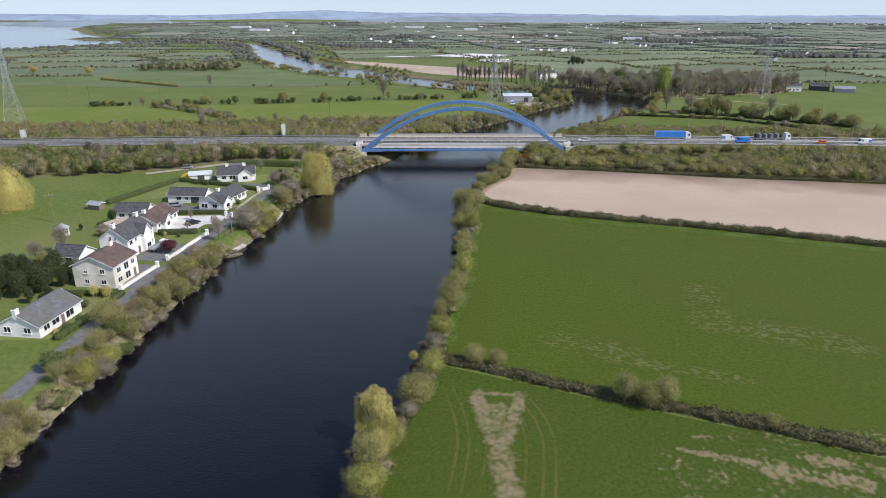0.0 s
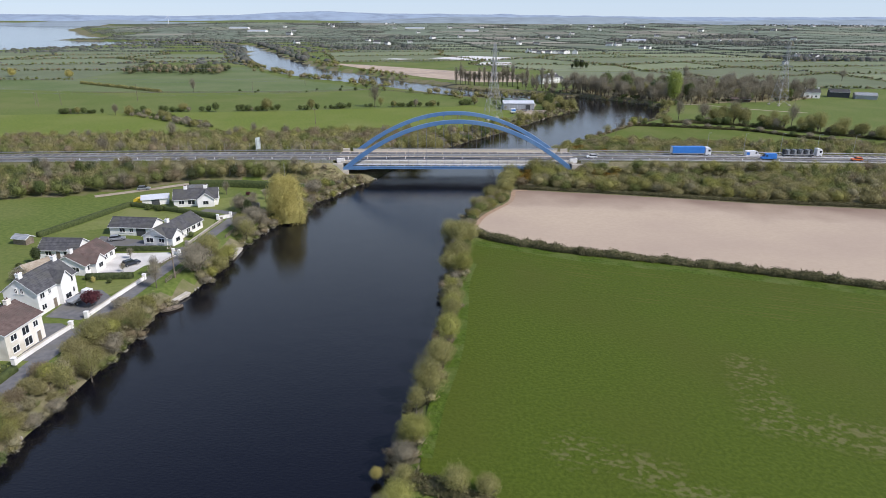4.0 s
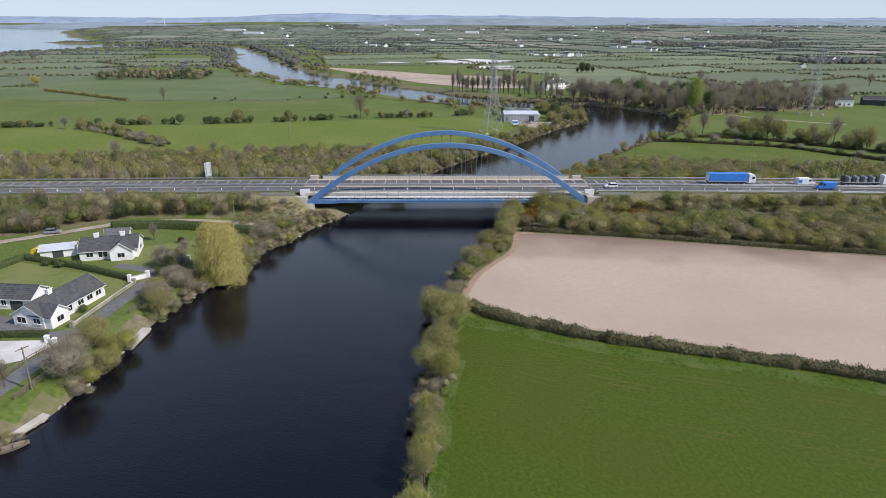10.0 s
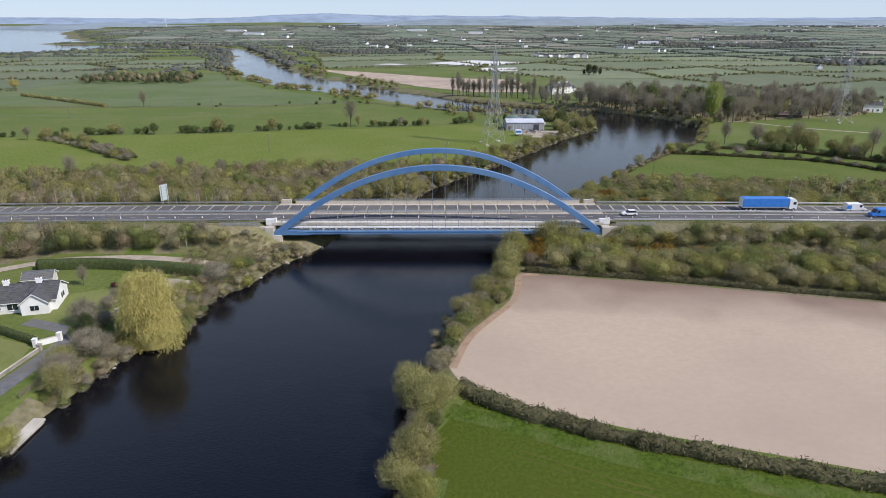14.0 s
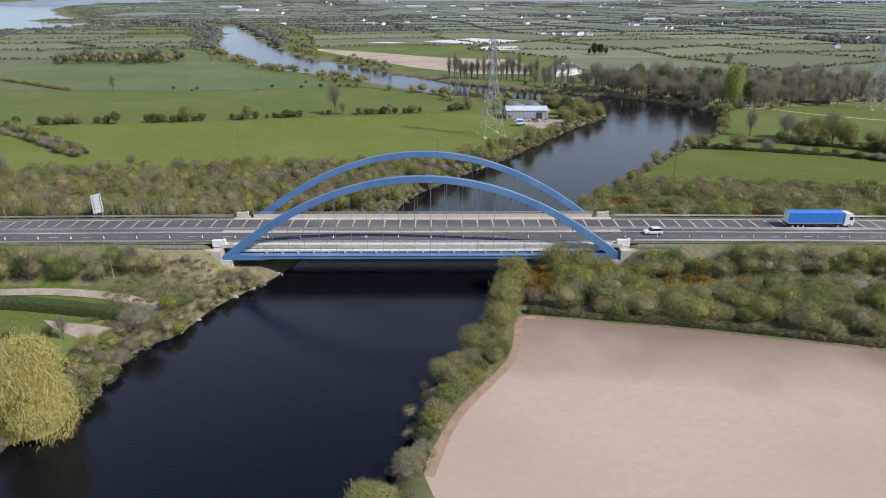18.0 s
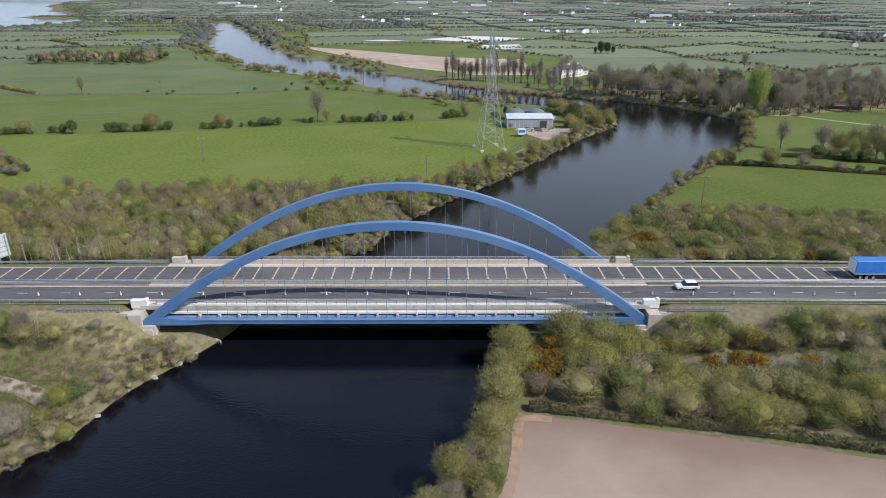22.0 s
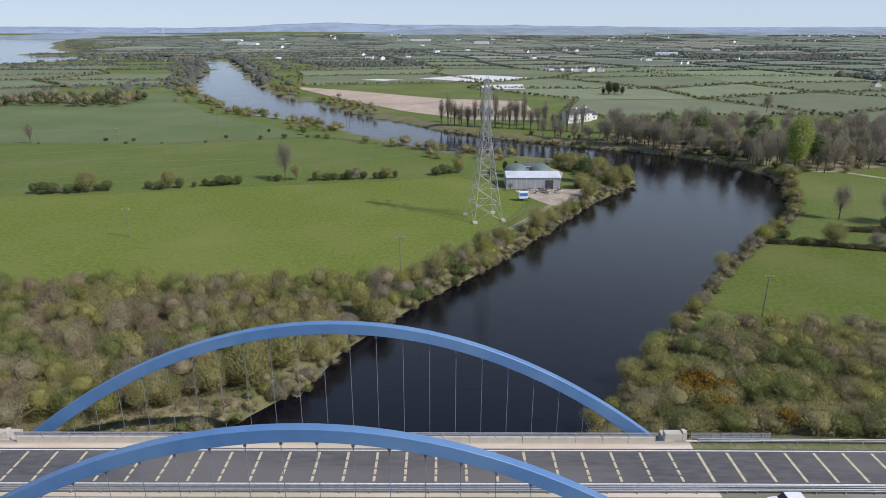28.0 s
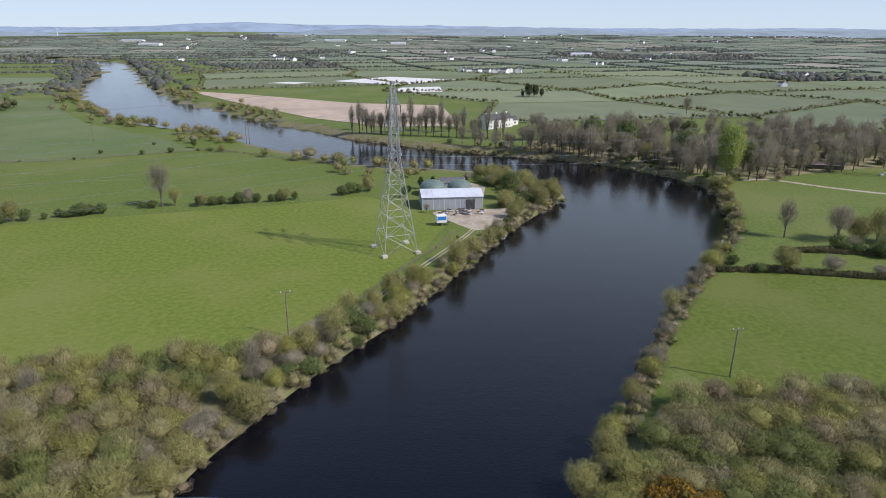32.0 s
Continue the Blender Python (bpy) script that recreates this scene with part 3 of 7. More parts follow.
strip("field_headland", [(2.0, -69), (4.6, -60), (7.4, -54), (12, -47), (16.1, -40.3), (18.2, -32), (19.4, -25.4), (24, -25.6)], 1.5, M_HEADLAND, "bare reddish field edge beside the bank", "soil", 0.05)
M_PASTURE = mat("darker_pasture", (0.088, 0.128, 0.040), (0.132, 0.173, 0.062), 0.7, c=(0.155, 0.18, 0.082), big=0.016, patch=(0.4, 0.7), depth=0.15, bump=0.4)
sheet("pasture", [(-420, 300), (-290, 285), (-199, 278), (-122, 281.5), (-60, 303), (-90, 345), (-150, 405), (-190, 470), (-225, 545), (-330, 560), (-460, 500)], M_PASTURE, "darker green river pasture beyond a wire fence", "field", 0.05)
M_EASTFIELD = mat("cropped_pasture", (0.078, 0.112, 0.015), (0.122, 0.154, 0.028), 0.9, c=(0.132, 0.15, 0.038), big=0.05, patch=(0.42, 0.75), depth=0.25, bump=0.6)
M_NEARFIELD = mat("grazed_pasture", (0.104, 0.146, 0.020), (0.162, 0.198, 0.035), 0.8, c=(0.174, 0.194, 0.050), big=0.03, patch=(0.45, 0.75), depth=0.15, bump=0.4)
sheet("pasture", [(-330, 72), (-150, 78), (-75, 86), (-25, 88), (2, 96), (16, 112), (36, 146), (44, 166), (40, 184), (20, 206), (-10, 196), (-66, 186), (-110, 174), (-150, 170), (-330, 148)], M_NEARFIELD, "close-grazed bright green cattle pasture", "field", 0.03)
sheet("pasture", [(74, 79), (77, 70), (86, 65), (110, 62), (140, 58), (170, 53), (205, 47), (213, 50), (193, 73), (180, 86), (170, 99), (160, 106), (146, 110), (126, 117), (112, 119), (104, 117), (92, 102)], M_EASTFIELD, "close-grazed bright green cattle pasture", "field", 0.03)
for line in ([(-330, 268), (-199, 279), (-122, 282), (-57, 305), (-10, 275), (10, 264)], [(-150, 232), (-110, 237), (-60, 243)], [(-120, 257), (-105, 253)]):
    strip("cattle_track", line, 0.45, M_DRY, "thin pale cattle track in the pasture", "track", 0.07)
# bare earth under scrub and along the water
SCRUB = {
    "south_left": [(-300, -3), (-57, -3), (-55, -7), (-62, -9.5), (-80, -8.5), (-98, -10), (-112, -20), (-135, -34), (-180, -42), (-300, -60)],
    "north_left": [(-320, 25), (-52, 25), (-44, 33), (-32, 33), (-24, 40), (-13, 50), (-10, 62), (-3, 76), (8, 92), (0, 86), (-25, 85), (-75, 83), (-150, 74), (-320, 62)],
    "south_right": [(26, -3), (240, -3), (240, -66), (155, -50), (102, -40), (57, -29), (22, -22), (20, -10)],
    "north_right": [(48, 25), (280, 25), (280, 48), (180, 56), (110, 61), (80, 65), (66, 62), (52, 45), (42, 35)],
    "right_bank": [(20, -10), (19, -22), (15, -39), (5.5, -53), (0, -69), (-3, -62), (3, -45), (12, -28), (17, -12)],
    "right_corner": [(-6, -100), (-6, -74), (0, -73), (2, -77), (-1, -84), (-3, -100)],
    "left_bank": [(-81, -235), (-80.5, -190), (-79, -160), (-77.5, -140), (-76, -125), (-74.5, -119), (-70, -119), (-73, -150), (-77, -185), (-81, -235)]}
gob = bpy.data.objects["ground"]
gob.data.materials.append(M_BANK)
fx, fy = (XX[:-1, :-1] + XX[1:, 1:]) / 2, (YY[:-1, :-1] + YY[1:, 1:]) / 2
sd_face = shore(fx, fy)
rough_land = (sd_face < np.where((fy < -60) & (fx < -50), 2.2, 3.2)) | ((sd_face < 8) & (fy > 235) & (fx > -40))
for poly in SCRUB.values():
    rough_land |= inside(poly, fx, fy)
rough_land |= (np.abs(fy - 10.6) < 17) & (np.abs(fx) < 320)
rough_land |= (sd_face < 9) & (fy < -18) & (fy > -76) & (fx > -12)
rough_land |= inside([(17, -20), (57, -26), (102, -37), (155, -47), (230, -64), (230, -74), (155, -56), (102, -46), (57, -35), (17, -26)], fx, fy)
rough_land |= (sd_face < 15) & (fy > 20) & (fy < 105) & (fx < 60)
gob.data.materials.append(M_DRY)
DRY = [[(-54, 21), (-24, 21), (-17, 33), (-30, 39), (-47, 34)], [(-64, -1), (-37, -1), (-38, -7), (-44, -14), (-56, -15), (-64, -7)], [(46, 22), (60, 22), (60, 26), (46, 27)]]
ground_kind = rough_land.astype(np.int32)
for poly in DRY:
    ground_kind[inside(poly, fx, fy)] = 2
gob.data.polygons.foreach_set("material_index", ground_kind.ravel())
gob.data.update()

# ---- road over the bridge ----
XR = np.concatenate([np.arange(-900, -300, 25), np.arange(-300, 301, 6), np.arange(325, 901, 25)])


def band(name, y0, y1, dz, material, parent=None, xs=XR, thick=0.0):
    n = len(xs)
    z = deck_z(xs) + dz
    v = [(x, y0, h) for x, h in zip(xs, z)] + [(x, y1, h) for x, h in zip(xs, z)]
    f = [(i, i + 1, i + n + 1, i + n) for i in range(n - 1)]
    if thick:
        v += [(a, b, c - thick) for a, b, c in v]
        f += [(i + 2 * n, i + 3 * n, i + 3 * n + 1, i + 2 * n + 1) for i in range(n - 1)]
        f += [(i, i + 2 * n, i + 2 * n + 1, i + 1) for i in range(n - 1)] + [(i + n, i + n + 1, i + 3 * n + 1, i + 3 * n) for i in range(n - 1)]
    ob = new(name, mesh_np(name, v, f, [material]))
    ob.parent = parent
    return ob


road = thing("road", "grey asphalt dual carriageway with pale cross bars and edge lines", "road", kind="structure")
X_WEST, X_DECK, X_EAST = XR[XR < -46], np.arange(-48, 49, 6.0), XR[XR > 46]
for xs_ in (X_WEST, X_EAST):
    band("verge", 2.0, 3.4, -0.06, M_GRASSY, road, xs_, 0.15)
    band("central_reserve", 9.4, 11.7, -0.06, M_RESERVE, road, xs_, 0.15)
    band("verge", 18.8, 20.6, -0.06, M_GRASSY, road, xs_, 0.15)
for y0, y1 in ((2.0, 3.4), (9.4, 11.7), (18.8, 20.6)):
    band("deck_margin", y0, y1, -0.055, M_VERGE, road, X_DECK, 0.12)
band("carriageway", 3.3, 9.5, 0.0, M_ASPHALT, road)
band("carriageway", 11.6, 18.9, 0.0, M_ASPHALT, road)
for y in (3.6, 9.2, 11.9, 18.5):
    band("edge_line", y - 0.1, y + 0.1, 0.006, M_LINE, road)
bar = part("cross_bar", boxes((-0.17, 0.17, 12.3, 13.3, 0.0, 0.008), (-0.17, 0.17, 13.6, 14.6, 0.0, 0.008), (-0.16, 0.16, 14.9, 16.2, 0.0, 0.008), (-0.17, 0.17, 16.4, 18.1, 0.0, 0.008)), M_HATCH, road, "worn cream painted bar", pose(-213.6, 0, deck_z(-213.6) + 0.002))
whole_bar = part("cross_bar", boxes((-0.19, 0.19, 12.3, 18.1, 0.0, 0.008)), M_HATCH, road, "cream painted bar", pose(-213.6 + 3.85 * 114, 0, deck_z(-213.6 + 3.85 * 114) + 0.002))
dash = part("lane_dash", boxes((-1.0, 1.0, 6.35, 6.47, 0, 0.008)), M_LINE, road, m=pose(-216, 0, deck_z(-216) + 0.002))
for k in range(1, 114):
    x = -213.6 + 3.85 * k
    same(bar if x < 46 else whole_bar, pose(x, 0, deck_z(x) + 0.002))
for k in range(1, 54):
    x = -216 + 8.1 * k
    same(dash, pose(x, 0, deck_z(x) + 0.002))


def barrier(y, x0, x1, label, step=3.6):
    th = thing("crash_barrier", label, "barrier", pose(0, y, 0))
    xs = np.arange(x0, x1 + 0.1, 6.0)
    for dz in (0.50, 0.72):
        band("rail", -0.06, 0.06, dz, M_STEEL, th, xs, 0.14)
    p = None
    for x in np.arange(x0, x1, step):
        m = pose(x, 0, float(deck_z(x)) - 0.05)
        if p is None:
            p = part("post", boxes((-0.05, 0.05, -0.05, 0.05, -0.2, 0.75)), M_STEEL, th, m=m)
        else:
            same(p, m)
    return th


barrier(10.2, -250, 250, "galvanised steel crash barrier along the central reserve")
barrier(10.9, -250, 250, "galvanised steel crash barrier along the central reserve")
barrier(20.2, -250, -49, "galvanised steel crash barrier on the road verge", 4.5)
barrier(20.2, 49, 250, "galvanised steel crash barrier on the road verge", 4.5)
barrier(2.3, -250, -49, "galvanised steel crash barrier on the road verge", 4.5)
barrier(2.3, 49, 250, "galvanised steel crash barrier on the road verge", 4.5)

# ---- the bridge ----
bridge = thing("arch_bridge", "blue painted steel tied-arch road bridge with thin hangers", "bridge")
part("deck", boxes((-46, 46, 1.2, 20.8, 6.55, 7.3), (-46, 46, 3.5, 18.2, 5.6, 6.55)), M_CONC, bridge)


def arch_z(x):
    return 5.9 + 17.95 * (1 - (np.asarray(x) / 44.45) ** 2)


def rib():
    bm = bmesh.new()
    xs = np.linspace(-44.45, 44.45, 49)
    zs = arch_z(xs)
    sl = np.gradient(zs, xs)
    rings = []
    for x, z, s in zip(xs, zs, sl):
        k = 1 / math.hypot(1, s)
        d = 1.5 + 0.35 * abs(x / 45) ** 4
        rings.append([bm.verts.new((x + (s * k * o), y, z - k * o)) for y, o in ((-0.55, 0), (0.55, 0), (0.55, d), (-0.55, d))])
    for a, b in zip(rings[:-1], rings[1:]):
        for i in range(4):
            bm.faces.new((a[i], a[(i + 1) % 4], b[(i + 1) % 4], b[i]))
    bm.faces.new(rings[0])
    bm.faces.new(rings[-1][::-1])
    bmesh.ops.recalc_face_normals(bm, faces=bm.faces[:])
    bmesh.ops.bevel(bm, geom=[e for e in bm.edges if len(e.link_faces) == 2 and e.calc_face_angle(0) > 1.0], offset=0.05, segments=1, affect="EDGES")
    return bm


def tie():
    bm = bmesh.new()
    prism(bm, [(-45.4, 4.3), (-36.5, 4.3), (-34.5, 4.55), (34.5, 4.55), (36.5, 4.3), (45.4, 4.3), (45.4, 5.0), (44.2, 5.9), (37, 5.35), (-37, 5.35), (-44.2, 5.9), (-45.4, 5.0)], -0.62, 0.62)
    box(bm, -36, 36, -0.75, 0.75, 5.3, 5.4)
    return bm


Y_FAR = 23.3  # line of the northern arch
first = part("arch_rib", rib(), M_BLUE, bridge, m=pose(0.25, 0, 0))
same(first, pose(0.1, Y_FAR, 0))
first = part("tie_beam", tie(), M_BLUE, bridge)
same(first, pose(0, Y_FAR, 0))
HX = [0.17 + 3.555 * (k - 10.5) for k in range(22)]
for y in (0.0, Y_FAR):
    for x in HX:
        z1 = float(arch_z(x)) - 1.35
        h = part("hanger", tubes(((0, 0, 5.6), (0, 0, z1), 0.042), ((0, 0, z1 - 0.75), (0, 0, z1), 0.16, 0.2), ((0, 0, 5.6), (0, 0, 6.1), 0.13, 0.09)), M_HANG, bridge, m=pose(x, y, 0))
        k = -1 if y else 1
        if x == HX[0] and not y:
            br = part("bracket", boxes((-0.16, 0.16, 0.3, 1.2, 5.2, 5.95), (-0.22, 0.22, 0.3, 0.6, 5.2, 5.8)), M_CONC, bridge, m=pose(x + 1.8, 0, 0))
        else:
            same(br, pose(x + 1.8, y, 0, rz=180 if y else 0))
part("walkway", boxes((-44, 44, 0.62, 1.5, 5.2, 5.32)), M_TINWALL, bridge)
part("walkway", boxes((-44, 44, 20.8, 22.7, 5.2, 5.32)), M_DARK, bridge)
pn = None
part("ledge", boxes((-43.2, 43.2, 0.95, 1.52, 5.75, 6.25), bevel=0.04), M_WCONC, bridge)
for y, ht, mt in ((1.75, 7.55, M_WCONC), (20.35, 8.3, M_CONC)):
    pn = None
    for k in range(24):
        x = -41.4 + 3.6 * k
        if pn is None:
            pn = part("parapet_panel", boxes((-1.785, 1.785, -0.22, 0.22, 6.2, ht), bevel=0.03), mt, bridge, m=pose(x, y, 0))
        else:
            same(pn, pose(x, y, 0))
    rl = part("parapet_rail", boxes((-43.5, 43.5, -0.07, 0.07, ht + 0.45, ht + 0.57), (-43.5, 43.5, -0.07, 0.07, ht + 0.2, ht + 0.28)), M_STEEL, bridge, m=pose(0, y, 0))
    po = None
    for k in range(25):
        m = pose(-43.2 + 3.6 * k, y, 0)
        po = same(po, m) if po else part("rail_post", boxes((-0.08, 0.08, -0.08, 0.08, ht - 0.02, ht + 0.55)), M_STEEL, bridge, m=m)
for sx in (-1, 1):
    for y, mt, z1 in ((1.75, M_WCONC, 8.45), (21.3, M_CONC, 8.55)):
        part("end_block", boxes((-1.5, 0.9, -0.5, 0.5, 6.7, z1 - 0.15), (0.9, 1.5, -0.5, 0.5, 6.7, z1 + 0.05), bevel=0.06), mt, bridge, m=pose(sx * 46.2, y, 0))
        part("bearing_plinth", boxes((-1.2, 1.2, -0.9, 0.9, 2.0, 4.3), bevel=0.06), M_CONC, bridge, m=pose(sx * 44.2, 0 if y < 5 else Y_FAR, 0))
    ab = tagged(part("abutment", boxes((45.2, 47.5, -1.0, 24.4, 0.5, 6.5), (47.5, 58, -0.6, 0.4, 3.0, 6.6), (47.5, 58, 21.0, 22.0, 3.0, 6.6), (43.5, 45.2, -1.2, 24.6, 0.5, 3.6)), M_CONC, m=pose(0, 0, 0, rz=0)),
                "grey concrete bridge abutment with wing walls", "abutment", kind="structure")
    if sx < 0:
        ab.matrix_basis = Matrix.Diagonal((-1, 1, 1, 1))


# ---- plants ----
RNG = np.random.default_rng(7)


def crown_form(rng, lumps):
    """Radius of a lumpy crown by direction, about 1 at most."""
    c = rng.normal(size=(lumps, 3))
    c[:, 2] = np.abs(c[:, 2]) * 0.9 - 0.1
    c /= np.linalg.norm(c, axis=1)[:, None]
    amp, tight = rng.uniform(0.08, 0.30, lumps), rng.uniform(5, 20, lumps)
    return lambda d: 0.68 + (amp * np.exp((d @ c.T - 1) * tight)).max(-1)


NR, NS = 7, 11


def leaf_cloud(rng, rx, rz, zc, n, size, slim, lumps, twig=0.0, gap=0.38, core=0.62):
    """A lumpy crown: fine leaf and twig blades of three vertices, then a grid of NR x NS vertices for the dense inside."""
    form = crown_form(rng, lumps)
    d = rng.normal(size=(n, 3))
    d[:, 2] += 0.5
    d /= np.linalg.norm(d, axis=1)[:, None]
    scale, lift = np.array([rx, rx, rz]), np.array([0, 0, zc])
    reach = rng.uniform(1 - gap, 1.0, n) + 0.26 * rng.random(n) ** 3
    p = d * (form(d) * reach)[:, None] * scale + lift
    nr = d / scale * rx * 0.8 + np.array([0, 0, 0.6]) + rng.normal(size=(n, 3)) * 0.42
    nr /= np.linalg.norm(nr, axis=1)[:, None]
    poke = (rng.random((n, 1)) < twig) * 1.0
    u = rng.normal(size=(n, 3)) * (1 - poke) + (d * 0.9 + np.array([0, 0, 0.75]) + rng.normal(size=(n, 3)) * 0.3) * poke
    u -= nr * (u * nr).sum(1)[:, None] * (1 - 0.5 * poke)
    u /= np.linalg.norm(u, axis=1)[:, None] + 1e-6
    v = np.cross(nr, u)
    v /= np.linalg.norm(v, axis=1)[:, None] + 1e-6
    u, v = u * (1 + poke * 0.9), v * (1 - poke * 0.3)
    s = (size * rng.uniform(0.6, 1.4, n))[:, None]
    u, v = u * s, v * s * slim
    leaves = np.stack([p - u * 0.7 - v, p - u * 0.4 + v, p + u], 1).reshape(-1, 3)
    if not core:
        return leaves
    th, ph = np.linspace(0.02, math.pi * 0.80, NR), np.linspace(0, 2 * math.pi, NS, endpoint=False)
    g = np.stack([np.sin(th)[:, None] * np.cos(ph), np.sin(th)[:, None] * np.sin(ph), np.cos(th)[:, None] * np.ones(NS)], -1)
    g = g * (form(g) * core)[..., None] * scale + lift
    return np.vstack([leaves, g.reshape(-1, 3)])


def crown_faces(n, start=0, core=True):
    f = np.arange(n * 3).reshape(-1, 3)
    if core:
        i = np.arange(NR * NS).reshape(NR, NS) + n * 3
        j = np.roll(i, -1, 1)
        f = np.vstack([f, np.stack([i[:-1], i[1:], j[1:]], -1).reshape(-1, 3), np.stack([i[:-1], j[1:], j[:-1]], -1).reshape(-1, 3)])
    return f + start


def quads_of(v):
    return np.arange(len(v)).reshape(-1, 4)


def limbs(rng, rx, h, n, r0, trunk=0.0, n_side=5):
    bm = bmesh.new()
    if trunk:
        tube(bm, (0, 0, -0.3), (0, 0, trunk), r0, r0 * 0.7, 6)
        tube(bm, (0, 0, trunk), (rng.normal() * 0.3, rng.normal() * 0.3, h * 0.9), r0 * 0.7, r0 * 0.12, 6)
    for k in range(n):
        a = 2 * math.pi * (k + rng.uniform(-0.3, 0.3)) / n
        z0 = trunk * rng.uniform(0.6, 1.3) if trunk else -0.2
        d = rx * rng.uniform(0.35, 0.75)
        mid = Vector((math.cos(a) * d * 0.5, math.sin(a) * d * 0.5, z0 + (h - z0) * 0.4))
        tip = Vector((math.cos(a) * d, math.sin(a) * d, z0 + (h - z0) * rng.uniform(0.65, 0.9)))
        rr = r0 * (0.4 if trunk else 0.6)
        tube(bm, (0, 0, z0), mid, rr, rr * 0.6, n_side)
        tube(bm, mid, tip, rr * 0.6, rr * 0.15, n_side)
    return bm


PLANTS = {  # rx, height, trunk, leaves, leaf size, slimness, lumps, twigs, colour
    "willow_bush": (3.5, 4.9, 0.0, 3800, 0.19, 0.2, 16, 0.55, "willow"),
    "lime_bush": (3.4, 5.6, 0.0, 4200, 0.19, 0.18, 16, 0.6, "lime"),
    "green_bush": (2.6, 4.0, 0.0, 2000, 0.21, 0.42, 14, 0.25, "green"),
    "bare_bush": (3.7, 5.0, 0.0, 4000, 0.24, 0.11, 16, 0.7, "bare"),
    "gorse_bush": (1.7, 2.3, 0.0, 900, 0.15, 0.5, 12, 0.3, "gorse"),
    "yellow_willow": (6.0, 11.0, 0.9, 11000, 0.28, 0.18, 30, 0.45, "yellow"),
    "bare_tree": (4.0, 11.0, 3.0, 2200, 0.55, 0.06, 16, 0.85, "bare"),
    "budding_tree": (4.0, 9.0, 1.6, 3600, 0.26, 0.16, 18, 0.55, "willow"),
    "green_tree": (3.4, 7.5, 1.6, 2200, 0.30, 0.4, 16, 0.2, "green"),
    "conifer": (2.8, 9.5, 0.8, 2600, 0.32, 0.3, 18, 0.3, "dark"),
    "poplar": (6.0, 23.0, 2.5, 6500, 0.40, 0.35, 26, 0.5, "poplar"),
    "lombardy": (2.9, 19.0, 2.2, 2000, 0.6, 0.06, 14, 0.85, "bare"),
    "maroon_bush": (2.5, 3.8, 0.8, 1800, 0.22, 0.45, 14, 0.1, "maroon"),
    "clipped_shrub": (1.2, 1.9, 0.0, 900, 0.12, 0.5, 6, 0.0, "green"),
    "golden_shrub": (1.3, 2.6, 0.0, 900, 0.12, 0.5, 6, 0.0, "yellow"),
}
WORDS = {
    "lime_bush": ("tall rounded yellow-green willow bush in new leaf", "bush"),
    "willow_bush": ("rounded olive-grey willow bush just coming into leaf", "bush"), "green_bush": ("dense fresh green leafy bush", "bush"),
    "bare_bush": ("bare grey-brown twiggy bush in early spring", "bush"), "gorse_bush": ("low gorse bush covered with orange-yellow flowers", "gorse"),
    "yellow_willow": ("large yellow-green weeping willow by the water", "tree"), "bare_tree": ("leafless brown tree with fine twigs", "tree"),
    "budding_tree": ("olive-brown tree with opening buds", "tree"), "green_tree": ("small tree in fresh green leaf", "tree"),
    "conifer": ("dark evergreen conifer tree", "tree"), "poplar": ("tall bright green poplar on the river bank", "tree"),
    "lombardy": ("tall narrow leafless poplar in a row", "tree"), "maroon_bush": ("dark maroon-leaved garden bush", "bush"),
    "clipped_shrub": ("small clipped green garden shrub", "shrub"), "golden_shrub": ("upright golden-green garden conifer", "shrub")}
made = {}


def plant(kind, x, y, s=1.0, sz=None, variant=None, z=None):
    rx, h, trunk, n, size, slim, blobs, twig, colour = PLANTS[kind]
    v = int(RNG.integers(0, 3)) if variant is None else variant
    zz = float(np.clip(ground(x, y), 0.1, None)) - 0.05 if z is None else z
    m = pose(x, y, zz, rz=float(RNG.uniform(0, 360))) @ Matrix.Diagonal((s, s, sz or s * float(RNG.uniform(0.85, 1.15)), 1))
    if (kind, v) in made:
        return copy_thing(made[kind, v], m)
    rng = np.random.default_rng(hash_name(kind) + v)
    low = trunk * 0.6
    ob = thing(kind, *WORDS[kind], m, group=WORDS[kind][1] + "s along the river and fields")
    part("trunk" if trunk else "stem", limbs(rng, rx, h, 6 if not trunk else 7 if twig > 0.5 else 0, 0.05 + h * 0.02, trunk), M_BARK, ob)
    airy = bool(trunk) and twig > 0.5
    verts = leaf_cloud(rng, rx, (h - low) / 2 * 1.12, low + (h - low) / 2, n, size, slim, blobs, twig, *((0.75, 0.0) if airy else (0.4, 0.62)))
    verts[:, 2] = np.maximum(verts[:, 2], 0.05)
    crown = new("crown", mesh_np("crown", verts, crown_faces(n, 0, not airy), [M_LEAF[colour]], smooth=True))
    crown.parent = ob
    made[kind, v] = ob
    # the first one is scaled by its pose alone
    return ob


